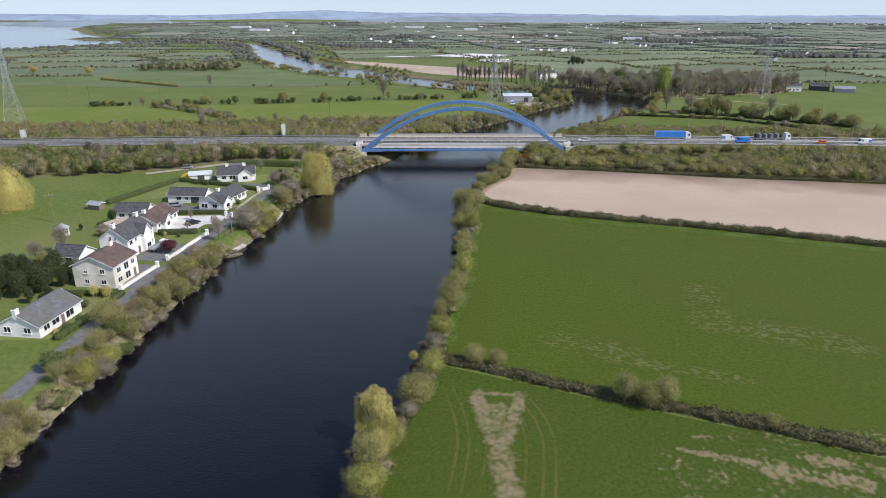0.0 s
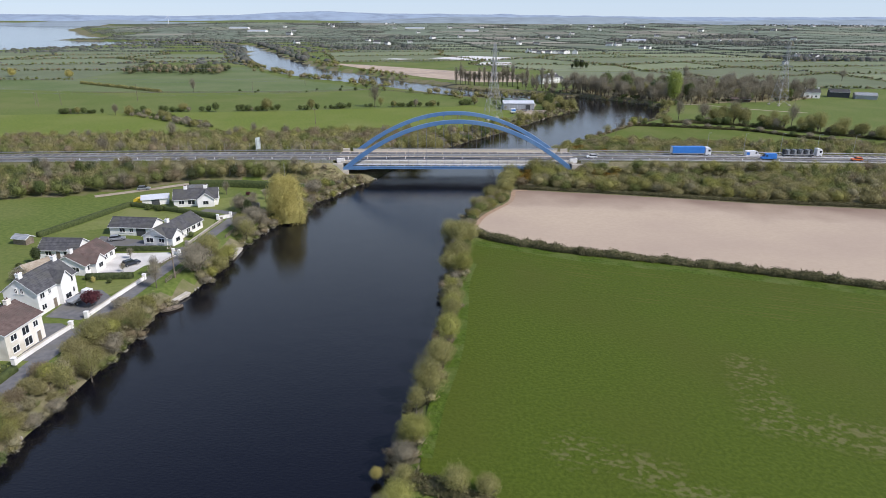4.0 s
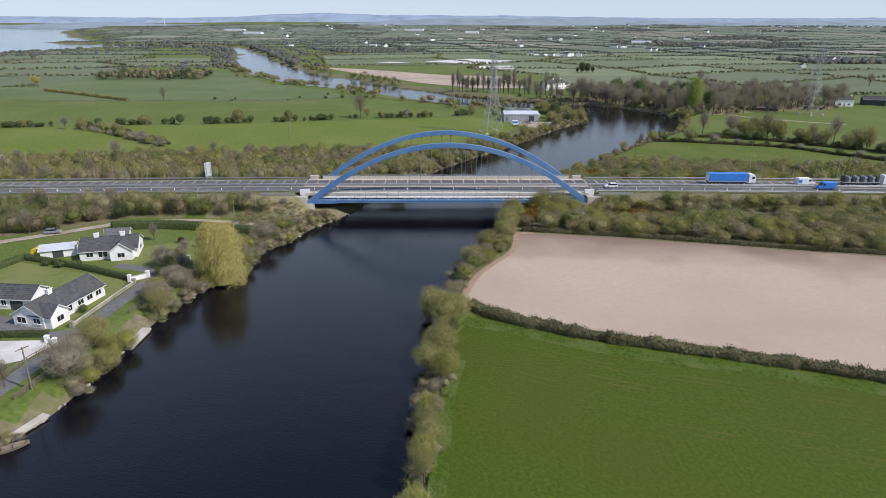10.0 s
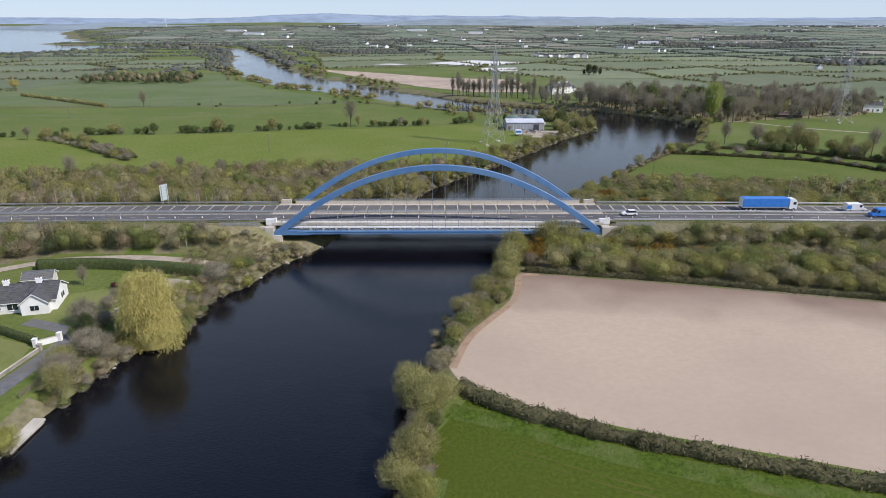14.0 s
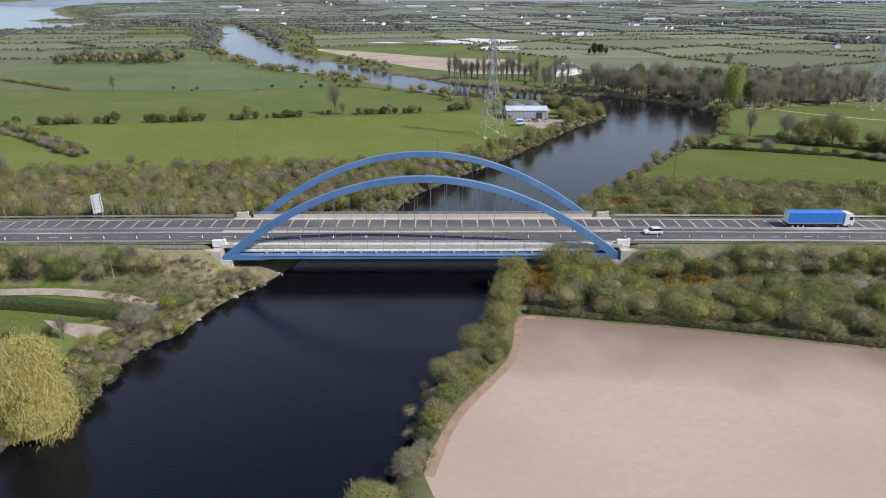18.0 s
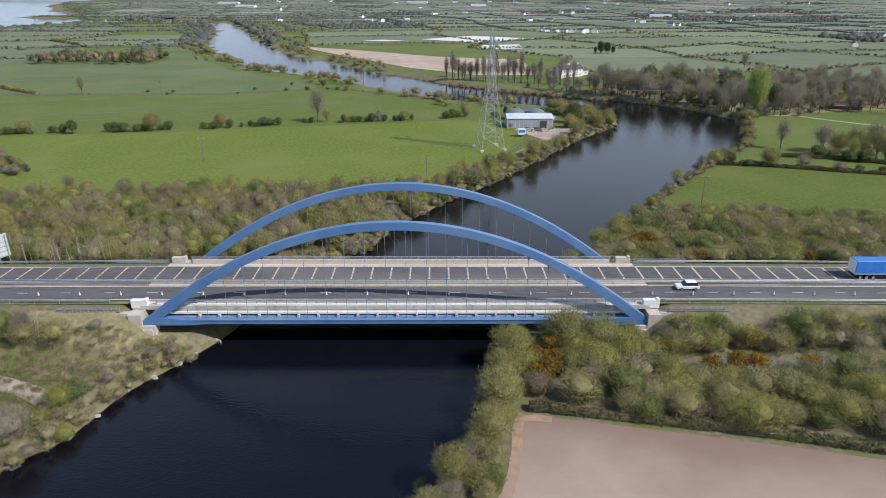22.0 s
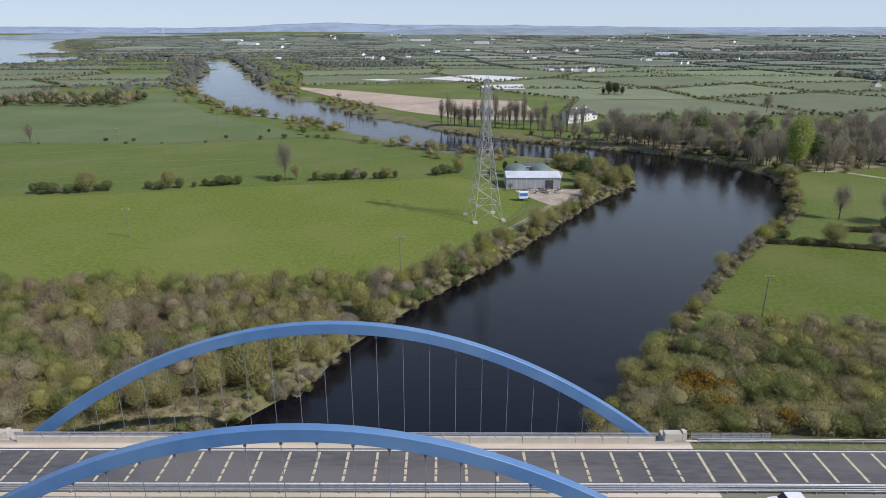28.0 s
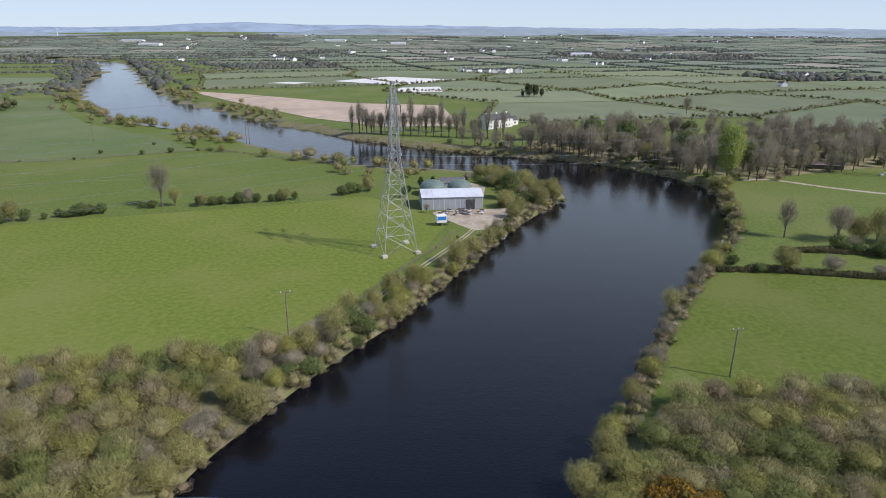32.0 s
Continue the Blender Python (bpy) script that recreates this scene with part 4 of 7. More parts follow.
def weeping(rng, rx, h, clumps, per):
    """A broad crown of billows of hanging leaves, and the dense inside."""
    def radius(f):
        return rx * np.sqrt(np.clip(1 - np.abs(np.clip((f - 0.27) / 0.73, -0.6, 1)) ** 1.75, 0.0, 1)) * 0.8

    a, f = rng.uniform(0, 6.28, clumps), np.concatenate([[0.9], 0.06 + 0.88 * rng.random(clumps - 1)])
    size = rx * rng.uniform(0.2, 0.42, clumps)
    r = radius(f) * rng.uniform(0.72, 1.0, clumps)
    c = np.stack([r * np.cos(a), r * np.sin(a), h * f * 0.94], -1)
    d = rng.normal(size=(clumps, per, 3))
    d[..., 2] += 0.35
    d /= np.linalg.norm(d, axis=2)[..., None]
    d *= 1 + 0.12 * np.sin(d * 5 + a[:, None, None])
    p = (c[:, None] + d * size[:, None, None] * np.array([1, 1, 1.15]) * (0.55 + 0.5 * rng.random((clumps, per, 1)) ** 0.6)).reshape(-1, 3)
    m = len(p)
    d = d.reshape(-1, 3)
    u = np.array([0, 0, -0.8]) + d * rng.uniform(0.0, 0.8, (m, 1)) + rng.normal(size=(m, 3)) * 0.4
    u *= rng.uniform(0.2, 0.5, (m, 1))
    nr = d * 0.6 + np.array([0, 0, 0.5]) + rng.normal(size=(m, 3)) * 0.4
    v = np.cross(nr, u)
    v *= 0.052 / (np.linalg.norm(v, axis=1)[:, None] + 1e-6)
    p[:, 2] = np.maximum(p[:, 2], 0.6)
    leaves = np.stack([p - u * 0.3 - v, p - u * 0.3 + v, p + u], 1).reshape(-1, 3)
    leaves[:, 2] = np.maximum(leaves[:, 2], 0.1)
    ph = np.linspace(0, 2 * math.pi, NS, endpoint=False)
    g = np.stack([np.stack([radius(q) * 0.72 * np.cos(ph), radius(q) * 0.72 * np.sin(ph), np.full(NS, h * q * 0.9)], -1) for q in np.linspace(0.99, 0.04, NR)])
    return np.vstack([leaves, g.reshape(-1, 3)]), m


def willow_tree(x, y, rx, h, clumps, seed):
    rng = np.random.default_rng(seed)
    ob = thing("weeping_willow", "large yellow-green weeping willow hanging over the water", "tree", pose(x, y, float(np.clip(ground(x, y), 0.1, None)) - 0.05), group="trees along the river and fields")
    part("trunk", limbs(rng, rx, h, 7, 0.4, h * 0.2), M_BARK, ob)
    verts, m = weeping(rng, rx, h, clumps, 400)
    crown = new("crown", mesh_np("crown", verts, crown_faces(m), [M_LEAF["yellow"]], smooth=True))
    crown.parent = ob


def hash_name(s):
    return sum((i + 1) * ord(c) for i, c in enumerate(s))


TINTS = {"willow": (0.325, 0.298, 0.138), "grey": (0.32, 0.292, 0.17), "green": (0.20, 0.225, 0.075), "lime": (0.325, 0.315, 0.105), "brown": (0.295, 0.242, 0.15), "dark": (0.10, 0.12, 0.055), "straw": (0.30, 0.265, 0.15), "pale": (0.50, 0.46, 0.37), "moss": (0.17, 0.19, 0.07)}


def scatter(poly, spacing, rng):
    poly = np.asarray(poly, float)
    lo, hi = poly.min(0), poly.max(0)
    gx_, gy_ = np.meshgrid(np.arange(lo[0], hi[0], spacing), np.arange(lo[1], hi[1], spacing))
    p = np.stack([gx_.ravel(), gy_.ravel()], -1) + rng.uniform(-0.45, 0.45, (gx_.size, 2)) * spacing
    return p[inside(poly, p[:, 0], p[:, 1])]


def thicket(name, pts, label, mix, rlo, rhi, hlo, hhi, n, size, slim, twig, seed, category="woodland", core=0.56):
    """Scrub that nobody could count, in one mesh."""
    rng = np.random.default_rng(seed)
    protos = [leaf_cloud(rng, 1, 0.60, 0.46, n, 1.0, slim, 9, twig, core=core) for _ in range(8)]
    names, w = list(mix), np.array(list(mix.values()), float)
    zs = np.clip(ground(pts[:, 0], pts[:, 1]), 0.1, None)
    out, tints, faces = [], [], []
    face, m = crown_faces(n, 0, bool(core)), n * 3 + (NR * NS if core else 0)
    for i, ((x, y), z) in enumerate(zip(pts, zs)):
        f = rng.random()
        r, h = rlo + (rhi - rlo) * f, hlo + (hhi - hlo) * min(1, max(0, f + rng.uniform(-0.35, 0.35)))
        proto = protos[int(rng.integers(8))]
        leaf = proto[:n * 3].reshape(-1, 3, 3)
        c = leaf.mean(1, keepdims=True)
        q = np.vstack([(c * np.array([r, r, h]) + (leaf - c) * size).reshape(-1, 3), proto[n * 3:] * np.array([r, r, h])])
        a = rng.uniform(0, 6.28)
        ca, sa = math.cos(a), math.sin(a)
        out.append(np.stack([q[:, 0] * ca - q[:, 1] * sa + x, q[:, 0] * sa + q[:, 1] * ca + y, np.maximum(q[:, 2], 0.02) + z], -1))
        faces.append(face + i * m)
        col = np.array(TINTS[names[int(rng.choice(len(names), p=w / w.sum()))]]) * rng.uniform(0.88, 1.12)
        tints.append(np.tile(np.append(col, 1.0), (m, 1)))
    return tagged(new(name, mesh_np(name, np.vstack(out), np.vstack(faces), [M_SCRUB], tint=np.vstack(tints), smooth=True)), label, category, kind="stuff")


MIX = {"willow": 5, "grey": 2, "green": 1.6, "lime": 2.2, "brown": 1.2}
for k, (key, poly) in enumerate(SCRUB.items()):
    slim_bank = "bank" in key or "corner" in key
    tall = key in ("north_left", "south_left")
    pts = scatter(poly, 3.0 if slim_bank else 3.9 if tall else 3.8, np.random.default_rng(20 + k))
    pts = pts[shore(pts[:, 0], pts[:, 1]) > 1.5]
    pts = pts[~((pts[:, 0] > 44) & (pts[:, 0] < 102) & (np.abs(pts[:, 1] + 11.4) < 3.0))]
    pts = pts[(np.hypot(pts[:, 0] - 25, pts[:, 1] + 12) > 5.0) & (np.hypot(pts[:, 0] - 54, pts[:, 1] + 14) > 4.0) & (np.hypot(pts[:, 0] - 57, pts[:, 1] - 40) > 4.0)]
    far = (np.abs(pts[:, 0]) > 130)
    mix = {**MIX, "lime": 3.2, "green": 2.2, "brown": 1.8} if key == "north_left" else {"green": 5, "dark": 1.6, "grey": 2, "willow": 2.5, "brown": 1} if key == "south_left" else {**MIX, "green": 3.0, "lime": 2.8, "grey": 1.2, "brown": 0.7, "straw": 0.4} if "right" in key else MIX
    lo_ = 0.62 if slim_bank else 1.0
    thicket("scrub_woodland", pts[~far], "dense olive and brown willow scrub on the road embankment", mix, (2.7 if tall else 2.9) * lo_, (4.3 if tall else 4.8) * lo_, (4.2 if tall else 3.2) * lo_, (7.2 if tall else 5.6) * lo_, 1650 if not tall else 1300, 0.30, 0.14, 0.75 if tall else 0.6, 50 + k)
    if far.any():
        thicket("scrub_woodland", pts[far], "distant olive and brown scrub beside the road", mix, 2.2, 3.8, 3.5, 6.5, 240, 0.55, 0.2, 0.6, 60 + k)
for key, kinds in (("north_left", ("bare_tree", "budding_tree", "budding_tree")), ("south_left", ("bare_tree", "green_tree", "budding_tree"))):
    for x, y in scatter(SCRUB[key], 13.0, np.random.default_rng(3)):
        if x > -190 and shore(np.array([x]), np.array([y]))[0] > 4:
            plant(kinds[int(RNG.integers(3))], float(x), float(y), float(RNG.uniform(0.65, 0.85)))
# slender pale trunks at the edge of the scrub
for key, x0, x1, y0, y1, count in (("n", -130, -54, 25.5, 31, 150), ("s", -130, -60, -8.0, -4, 45)):
    bm, trng = bmesh.new(), np.random.default_rng(len(key) + count)
    for _ in range(count):
        x, y = trng.uniform(x0, x1), trng.uniform(y0, y1)
        z, hh = float(ground(x, y)), trng.uniform(4.0, 7.0)
        tube(bm, (x, y, z - 0.2), (x + trng.normal() * 0.4, y + trng.normal() * 0.3, z + hh), 0.07, 0.025, 5)
    tagged(part("sapling_trunks", bm, M_PALEBARK), "slender pale trunks of young birches and willows", "saplings", kind="stuff")

# bushes on the river banks
NW_BUSHES = ((-18.5, 43, "willow_bush", 1.5), (-24, 41, "willow_bush", 1.2), (-9.5, 55, "bare_bush", 1.5), (-14, 50, "willow_bush", 1.4), (-12, 58, "bare_bush", 1.3), (-5, 66, "bare_bush", 1.35), (-10, 64, "lime_bush", 1.1), (0.5, 75.5, "green_bush", 1.2), (-3, 73, "lime_bush", 0.9), (6, 84, "bare_bush", 1.3),
             (1, 80, "bare_bush", 1.2), (12, 92, "bare_bush", 1.2), (8, 88, "willow_bush", 1.1), (16, 99, "green_bush", 1.4), (20, 102, "bare_bush", 1.0), (26, 110, "lime_bush", 0.9), (32, 119, "willow_bush", 1.1), (-30, 37, "willow_bush", 0.9))
KINDS = ["willow_bush", "bare_bush", "green_bush", "lime_bush", "bare_bush", "budding_tree"]


def bank_row(line, y0, y1, side, gaps, spacing, seed, kinds=KINDS, off=(-0.4, 2.4), s=(0.6, 1.15)):
    rng = np.random.default_rng(seed)
    d = 0.0
    for a, b in zip(line[:-1], line[1:]):
        d += float(np.hypot(*(b - a)))
        if d < spacing or not y0 < a[1] < y1 or any(g0 < a[1] < g1 for g0, g1 in gaps):
            continue
        d = rng.uniform(-1.0, 0.5)
        t = (b - a) / np.hypot(*(b - a))
        n = np.array([-t[1], t[0]]) * side
        p = a + n * rng.uniform(*off)
        plant(kinds[int(rng.integers(len(kinds)))], float(p[0]), float(p[1]), float(rng.uniform(*s)))


bank_row(left_line, -235, -24, 1, [(-116, -107), (-88, -79), (-58, -50)], 2.6, 1, off=(-1.2, 0.7), s=(0.5, 1.0))
bank_row(left_line, -235, -60, 1, [(-119, -103), (-90, -74)], 4.4, 2, off=(1.6, 3.4), s=(0.5, 0.85))
bank_row(left_line, 40, 190, 1, [], 3.0, 3, s=(0.75, 1.35))
bank_row(left_line, 60, 120, 1, [], 6.0, 4, off=(4, 7))
bank_row(right_line, -225, -22, -1, [(-137, -133), (-111, -107), (-73, -70)], 3.0, 5, off=(0.8, 2.9), s=(0.5, 1.0))
bank_row(right_line, -225, -90, -1, [], 9.0, 15, kinds=["lime_bush", "willow_bush"], off=(1.8, 2.6), s=(0.9, 1.2))
for x, y, k, s in ((-5, -76, "willow_bush", 1.3), (-3, -82, "willow_bush", 1.5), (-5, -88, "bare_bush", 1.3), (-2, -76, "green_bush", 1.1), (0, -80, "willow_bush", 1.2), (-6, -97, "willow_bush", 1.2), (-4, -93, "willow_bush", 1.3), (-1, -68, "bare_bush", 1.1), (3, -55, "bare_bush", 1.2), (9, -42, "bare_bush", 1.2), (15, -30, "willow_bush", 1.2), (17, -22, "willow_bush", 1.3), (18, -15, "willow_bush", 1.3), (20, -8, "willow_bush", 1.4), (30, -6, "willow_bush", 1.5), (35, -8, "willow_bush", 1.6)):
    plant(k, x, y, s)
bank_row(right_line, 30, 135, -1, [], 4.0, 6)
bank_row(right_line, 135, 230, -1, [], 9.0, 7)
willow_tree(-56.0, -55.5, 6.6, 15.2, 95, 4)
low = []
for line, side in ((left_line, 1), (right_line, -1)):
    d = np.gradient(line, axis=0)
    nrm = np.stack([-d[:, 1], d[:, 0]], -1) / np.hypot(d[:, 0], d[:, 1])[:, None] * side
    for k in range(3):
        low.append(line + d * RNG.uniform(-0.5, 0.5, (len(line), 1)) + nrm * RNG.uniform(-0.2, 4.0, (len(line), 1)))
low = np.vstack(low)
low = low[(low[:, 1] > -240) & (low[:, 1] < 215) & (np.abs(low[:, 1] - 10) > 16) & ~((low[:, 0] < -55) & (((low[:, 1] > -118) & (low[:, 1] < -106)) | ((low[:, 1] > -90) & (low[:, 1] < -77))))]
thicket("bank_scrub", low, "low brambles and twigs along the river bank", {"willow": 2, "grey": 3, "brown": 2, "green": 1.5}, 0.9, 1.9, 0.7, 1.9, 110, 0.28, 0.2, 0.6, 71, "scrub")
edge_pts = np.vstack([scatter([(-66, -60), (-30, -60), (-28, -4), (-48, -4)], 3.0, np.random.default_rng(5)), scatter([(-90, -235), (-55, -235), (-45, -60), (-72, -60)], 3.4, np.random.default_rng(6))])
edge_pts = np.vstack([edge_pts, scatter([(-30, 28), (12, 28), (95, 150), (150, 150), (160, 215), (60, 215), (-20, 80)], 3.2, np.random.default_rng(7)), scatter([(36, 26), (60, 26), (120, 120), (90, 120)], 3.2, np.random.default_rng(12))])
edge_sd = shore(edge_pts[:, 0], edge_pts[:, 1])
edge_pts = edge_pts[(edge_sd > 0.3) & (edge_sd < np.where(edge_pts[:, 1] > 0, 2.8, np.where(edge_pts[:, 1] > -24, 2.2, np.where(edge_pts[:, 1] > -60, 5.0, 2.6)))) & ~((edge_pts[:, 1] > -118) & (edge_pts[:, 1] < -105)) & ~((edge_pts[:, 1] > -90) & (edge_pts[:, 1] < -77))]
thicket("bank_thicket", edge_pts, "olive-grey willow thicket overhanging the river edge", {"willow": 3, "grey": 4, "brown": 1.5, "lime": 1}, 1.3, 2.6, 1.4, 3.6, 420, 0.28, 0.17, 0.65, 72, "scrub")
fringe = []
for line, side in ((left_line, 1), (right_line, -1)):
    d = np.gradient(line, axis=0)
    nrm = np.stack([-d[:, 1], d[:, 0]], -1) / np.hypot(d[:, 0], d[:, 1])[:, None] * side
    for k in range(2):
        fringe.append(line + d * RNG.uniform(-0.5, 0.5, (len(line), 1)) + nrm * (RNG.uniform(-1.1, 0.8, (len(line), 1)) - (RNG.random((len(line), 1)) < 0.2) * 0.9))
fringe = np.vstack(fringe)
fringe = fringe[(fringe[:, 1] > -240) & (fringe[:, 1] < 345) & (np.abs(fringe[:, 1] - 10) > 15) & ~((fringe[:, 0] < -55) & (((fringe[:, 1] > -117) & (fringe[:, 1] < -106)) | ((fringe[:, 1] > -89) & (fringe[:, 1] < -78)))) & (RNG.random(len(fringe)) < 0.75)]
pale = fringe[RNG.random(len(fringe)) < 0.8]
thicket("waterline_twigs", pale, "pale dead branches and flood litter at the waterline", {"pale": 3, "straw": 1}, 0.8, 1.7, 0.3, 1.0, 110, 0.36, 0.06, 0.9, 74, "branches", 0.0)
thicket("bank_fringe", fringe, "ragged willow branches hanging over the water's edge", {"willow": 3, "grey": 4, "brown": 2, "green": 1}, 0.9, 2.1, 0.9, 2.6, 200, 0.26, 0.17, 0.6, 73, "scrub")
for k, (poly, gap_) in enumerate((([(-66, -2), (-36, -2), (-34, -8), (-40, -20), (-50, -32), (-64, -26)], 1.5), ([(47, -2), (112, -2), (112, -22), (47, -20)], 1.7), ([(-56, 23), (-26, 23), (-14, 40), (-34, 42), (-50, 36)], 1.7))):
    pts = scatter(poly, gap_, np.random.default_rng(80 + k))
    pts = pts[(shore(pts[:, 0], pts[:, 1]) > 0.2) & ~((pts[:, 0] > 44) & (np.abs(pts[:, 1] + 11) < 1.8))]
    thicket("rough_grass", pts, "rough tussocks of dry straw-coloured grass and low bramble", {"straw": 4, "moss": 2, "brown": 1.5, "willow": 1}, 0.8, 1.8, 0.3, 0.9, 110, 0.24, 0.14, 0.8, 84 + k, "grass", 0.0)
pts = scatter([(47, -3), (112, -3), (112, -8), (47, -8)], 2.6, np.random.default_rng(90))
thicket("scrub_woodland", pts, "olive scrub on the slope below the road", {"willow": 3, "lime": 2, "grey": 2, "green": 1}, 1.5, 3.0, 1.8, 4.3, 520, 0.26, 0.15, 0.65, 91)
for x, y, k, s in ((-68.4, -102.5, "bare_bush", 1.9), (-70.2, -43.6, "bare_bush", 1.3), (-71.5, -51, "bare_bush", 1.3), (-66, -61.5, "bare_bush", 1.4), (-61.5, -63, "bare_bush", 1.2), (-66.5, -69, "bare_bush", 1.3), (-67.5, -57.5, "conifer", 0.6), (-73, -47, "green_bush", 0.9), (-68.5, -92, "willow_bush", 1.1), (-65.2, -72, "bare_bush", 1.5), (-52, -29.5, "bare_bush", 1.95), (-49, -22, "lime_bush", 0.8), (-47.5, -19.5, "green_bush", 0.9), (-45, -15, "bare_bush", 0.7), (-52, -3.5, "bare_bush", 0.7), (-41, -8, "bare_bush", 0.6), (-68, -57, "bare_bush", 1.15), (-77, -124, "bare_bush", 1.3), (-61, -47, "bare_bush", 0.95), (-75, -140, "willow_bush", 1.2), (-80, -165, "willow_bush", 1.25), (-82, -182, "green_bush", 1.3), (-84, -196, "bare_bush", 1.4)):
    plant(k, x, y, s)
willow_tree(-149, -82, 7.5, 14.0, 60, 5)
willow_tree(-24.5, -200.5, 3.4, 9.5, 40, 6)
plant("yellow_willow", -23.5, -206, 0.42)
for x, y, s in ((24, -12, 1.6), (27, -9, 1.7), (25.5, -14.5, 1.4), (39, -6.5, 1.6), (41, -5.5, 1.4), (46, -8, 1.5), (48, -7.5, 1.5), (52, -8, 1.4), (56, -13.5, 1.7), (59, -14, 1.5), (61, -7, 1.5), (68, -13.5, 1.4), (60, 30, 1.6), (56, 31, 1.5), (53, 38, 1.5), (58, 34, 1.6),
                (66, 28.5, 1.5), (69, 28, 1.4), (72, 28.5, 1.4), (76, 28, 1.4), (80, 28.5, 1.3), (84, 28, 1.3), (90, 28, 1.3), (97, 28, 1.2), (105, 28, 1.2), (62, 40, 1.4)):
    plant("gorse_bush", x, y, s * 0.76, z=float(ground(x, y)) + 0.9)
for x, y, s in ((23, -14, 1.5), (24.5, -15.5, 1.2), (26.5, -12, 1.5), (23.5, -10, 1.3), (52, -13, 1.2), (55, -15, 1.3), (55, 41, 1.4), (58, 42, 1.5), (57, 38, 1.4), (60, 39, 1.2), (64, 31, 1.3), (73, 31, 1.2), (79, 30.5, 1.2), (86, 30, 1.1)):
    plant("gorse_bush", x, y, s)
for x, y, s in ((33.5, -14.5, 1.45), (38, -12, 1.2), (30, -11, 1.2), (21.5, -13, 1.0), (20.5, -9, 1.1), (44, -17, 1.1), (71.5, -24, 1.2), (62, -21, 1.0), (80, -22, 1.1), (90, -27, 1.2)):
    plant("lime_bush", x, y, s)
for x, y, k, s in NW_BUSHES:
    plant(k, x, y, s)
strip("service_path", [(46, -11.5), (56, -10.8), (70, -10.6), (86, -11.2), (110, -13)], 3.2, M_LANE, "narrow grey asphalt service path through the scrub", "path", 0.12, lambda x, y: float(ground(x, y)))


# ---- hedges, walls and fences ----
def hedge(line, w, h, label, colour="hedge", per=14, size=0.16, wild=0.0, category="hedge", step=1.5, dz=0.0):
    """A hedge along a line: a lumpy body with leaves on it."""
    rng = np.random.default_rng(int(abs(line[0][0] * 13 + line[0][1] * 7)) + 3)
    p = smooth_line(line, step) if len(line) > 2 else np.linspace(line[0], line[1], max(2, int(np.hypot(line[1][0] - line[0][0], line[1][1] - line[0][1]) / step)))
    d = np.gradient(p, axis=0)
    nrm = np.stack([-d[:, 1], d[:, 0]], -1) / np.hypot(d[:, 0], d[:, 1])[:, None]
    z0 = np.clip(ground(p[:, 0], p[:, 1]), 0.1, None) + dz
    hs = h * (1 + wild * rng.uniform(-0.5, 0.5, len(p)))
    ws = w * (1 + wild * rng.uniform(-0.4, 0.4, len(p)))
    body = 0.72 if wild else 0.9
    prof = ((-0.5, 0.0), (-0.52, 0.7), (-0.3, 1.0), (0.3, 1.0), (0.52, 0.7), (0.5, 0.0))
    ring = np.stack([np.concatenate([p + nrm * (a * ws)[:, None] * body, (z0 + b * hs * (body + 0.03))[:, None]], 1) for a, b in prof], 1)
    ring += rng.uniform(-0.06, 0.06, ring.shape) * (1 + 3 * wild)
    n = int(per * (7.0 if wild else 2.2) * len(p))
    k, q = rng.integers(0, len(p) - 1, n), rng.integers(0, len(prof) - 1, n)
    a, b = rng.random((n, 1)), rng.random((n, 1))
    c = (ring[k, q] * (1 - a) + ring[k, q + 1] * a) * (1 - b) + (ring[k + 1, q] * (1 - a) + ring[k + 1, q + 1] * a) * b
    c += rng.normal(size=(n, 3)) * (0.22 * (w * 0.35) if wild else 0.07)
    u, v = rng.normal(size=(n, 3)) * size * 0.8 + np.array([0, 0, size * 0.5]), rng.normal(size=(n, 3)) * size * 0.32
    leaves = np.stack([c - u, c - v * 0.7, c + u, c + v * 0.7], 1).reshape(-1, 3)
    th = thing("hedge", label, category)
    span = max(4, int(7.5 / step))
    for s0 in range(0, len(p) - 1, span):
        s1 = min(len(p) - 1, s0 + span)
        m = s1 - s0 + 1
        i = np.arange(m * 6).reshape(-1, 6)
        f = np.stack([i[:-1, :-1], i[1:, :-1], i[1:, 1:], i[:-1, 1:]], -1).reshape(-1, 4)
        if s0 == 0:
            f = np.vstack([f, i[0, [0, 1, 4, 5]], i[0, [1, 2, 3, 4]]])
        if s1 == len(p) - 1:
            f = np.vstack([f, i[-1, [5, 4, 1, 0]], i[-1, [4, 3, 2, 1]]])
        own = leaves.reshape(-1, 4, 3)[(k >= s0) & (k < s1)].reshape(-1, 3)
        ob = new("shrub", mesh_np("shrub", np.vstack([ring[s0:s1 + 1].reshape(-1, 3), own]), np.vstack([f, quads_of(own) + m * 6]), [M_LEAF[colour]], smooth=True))
        ob.parent = th
    return th


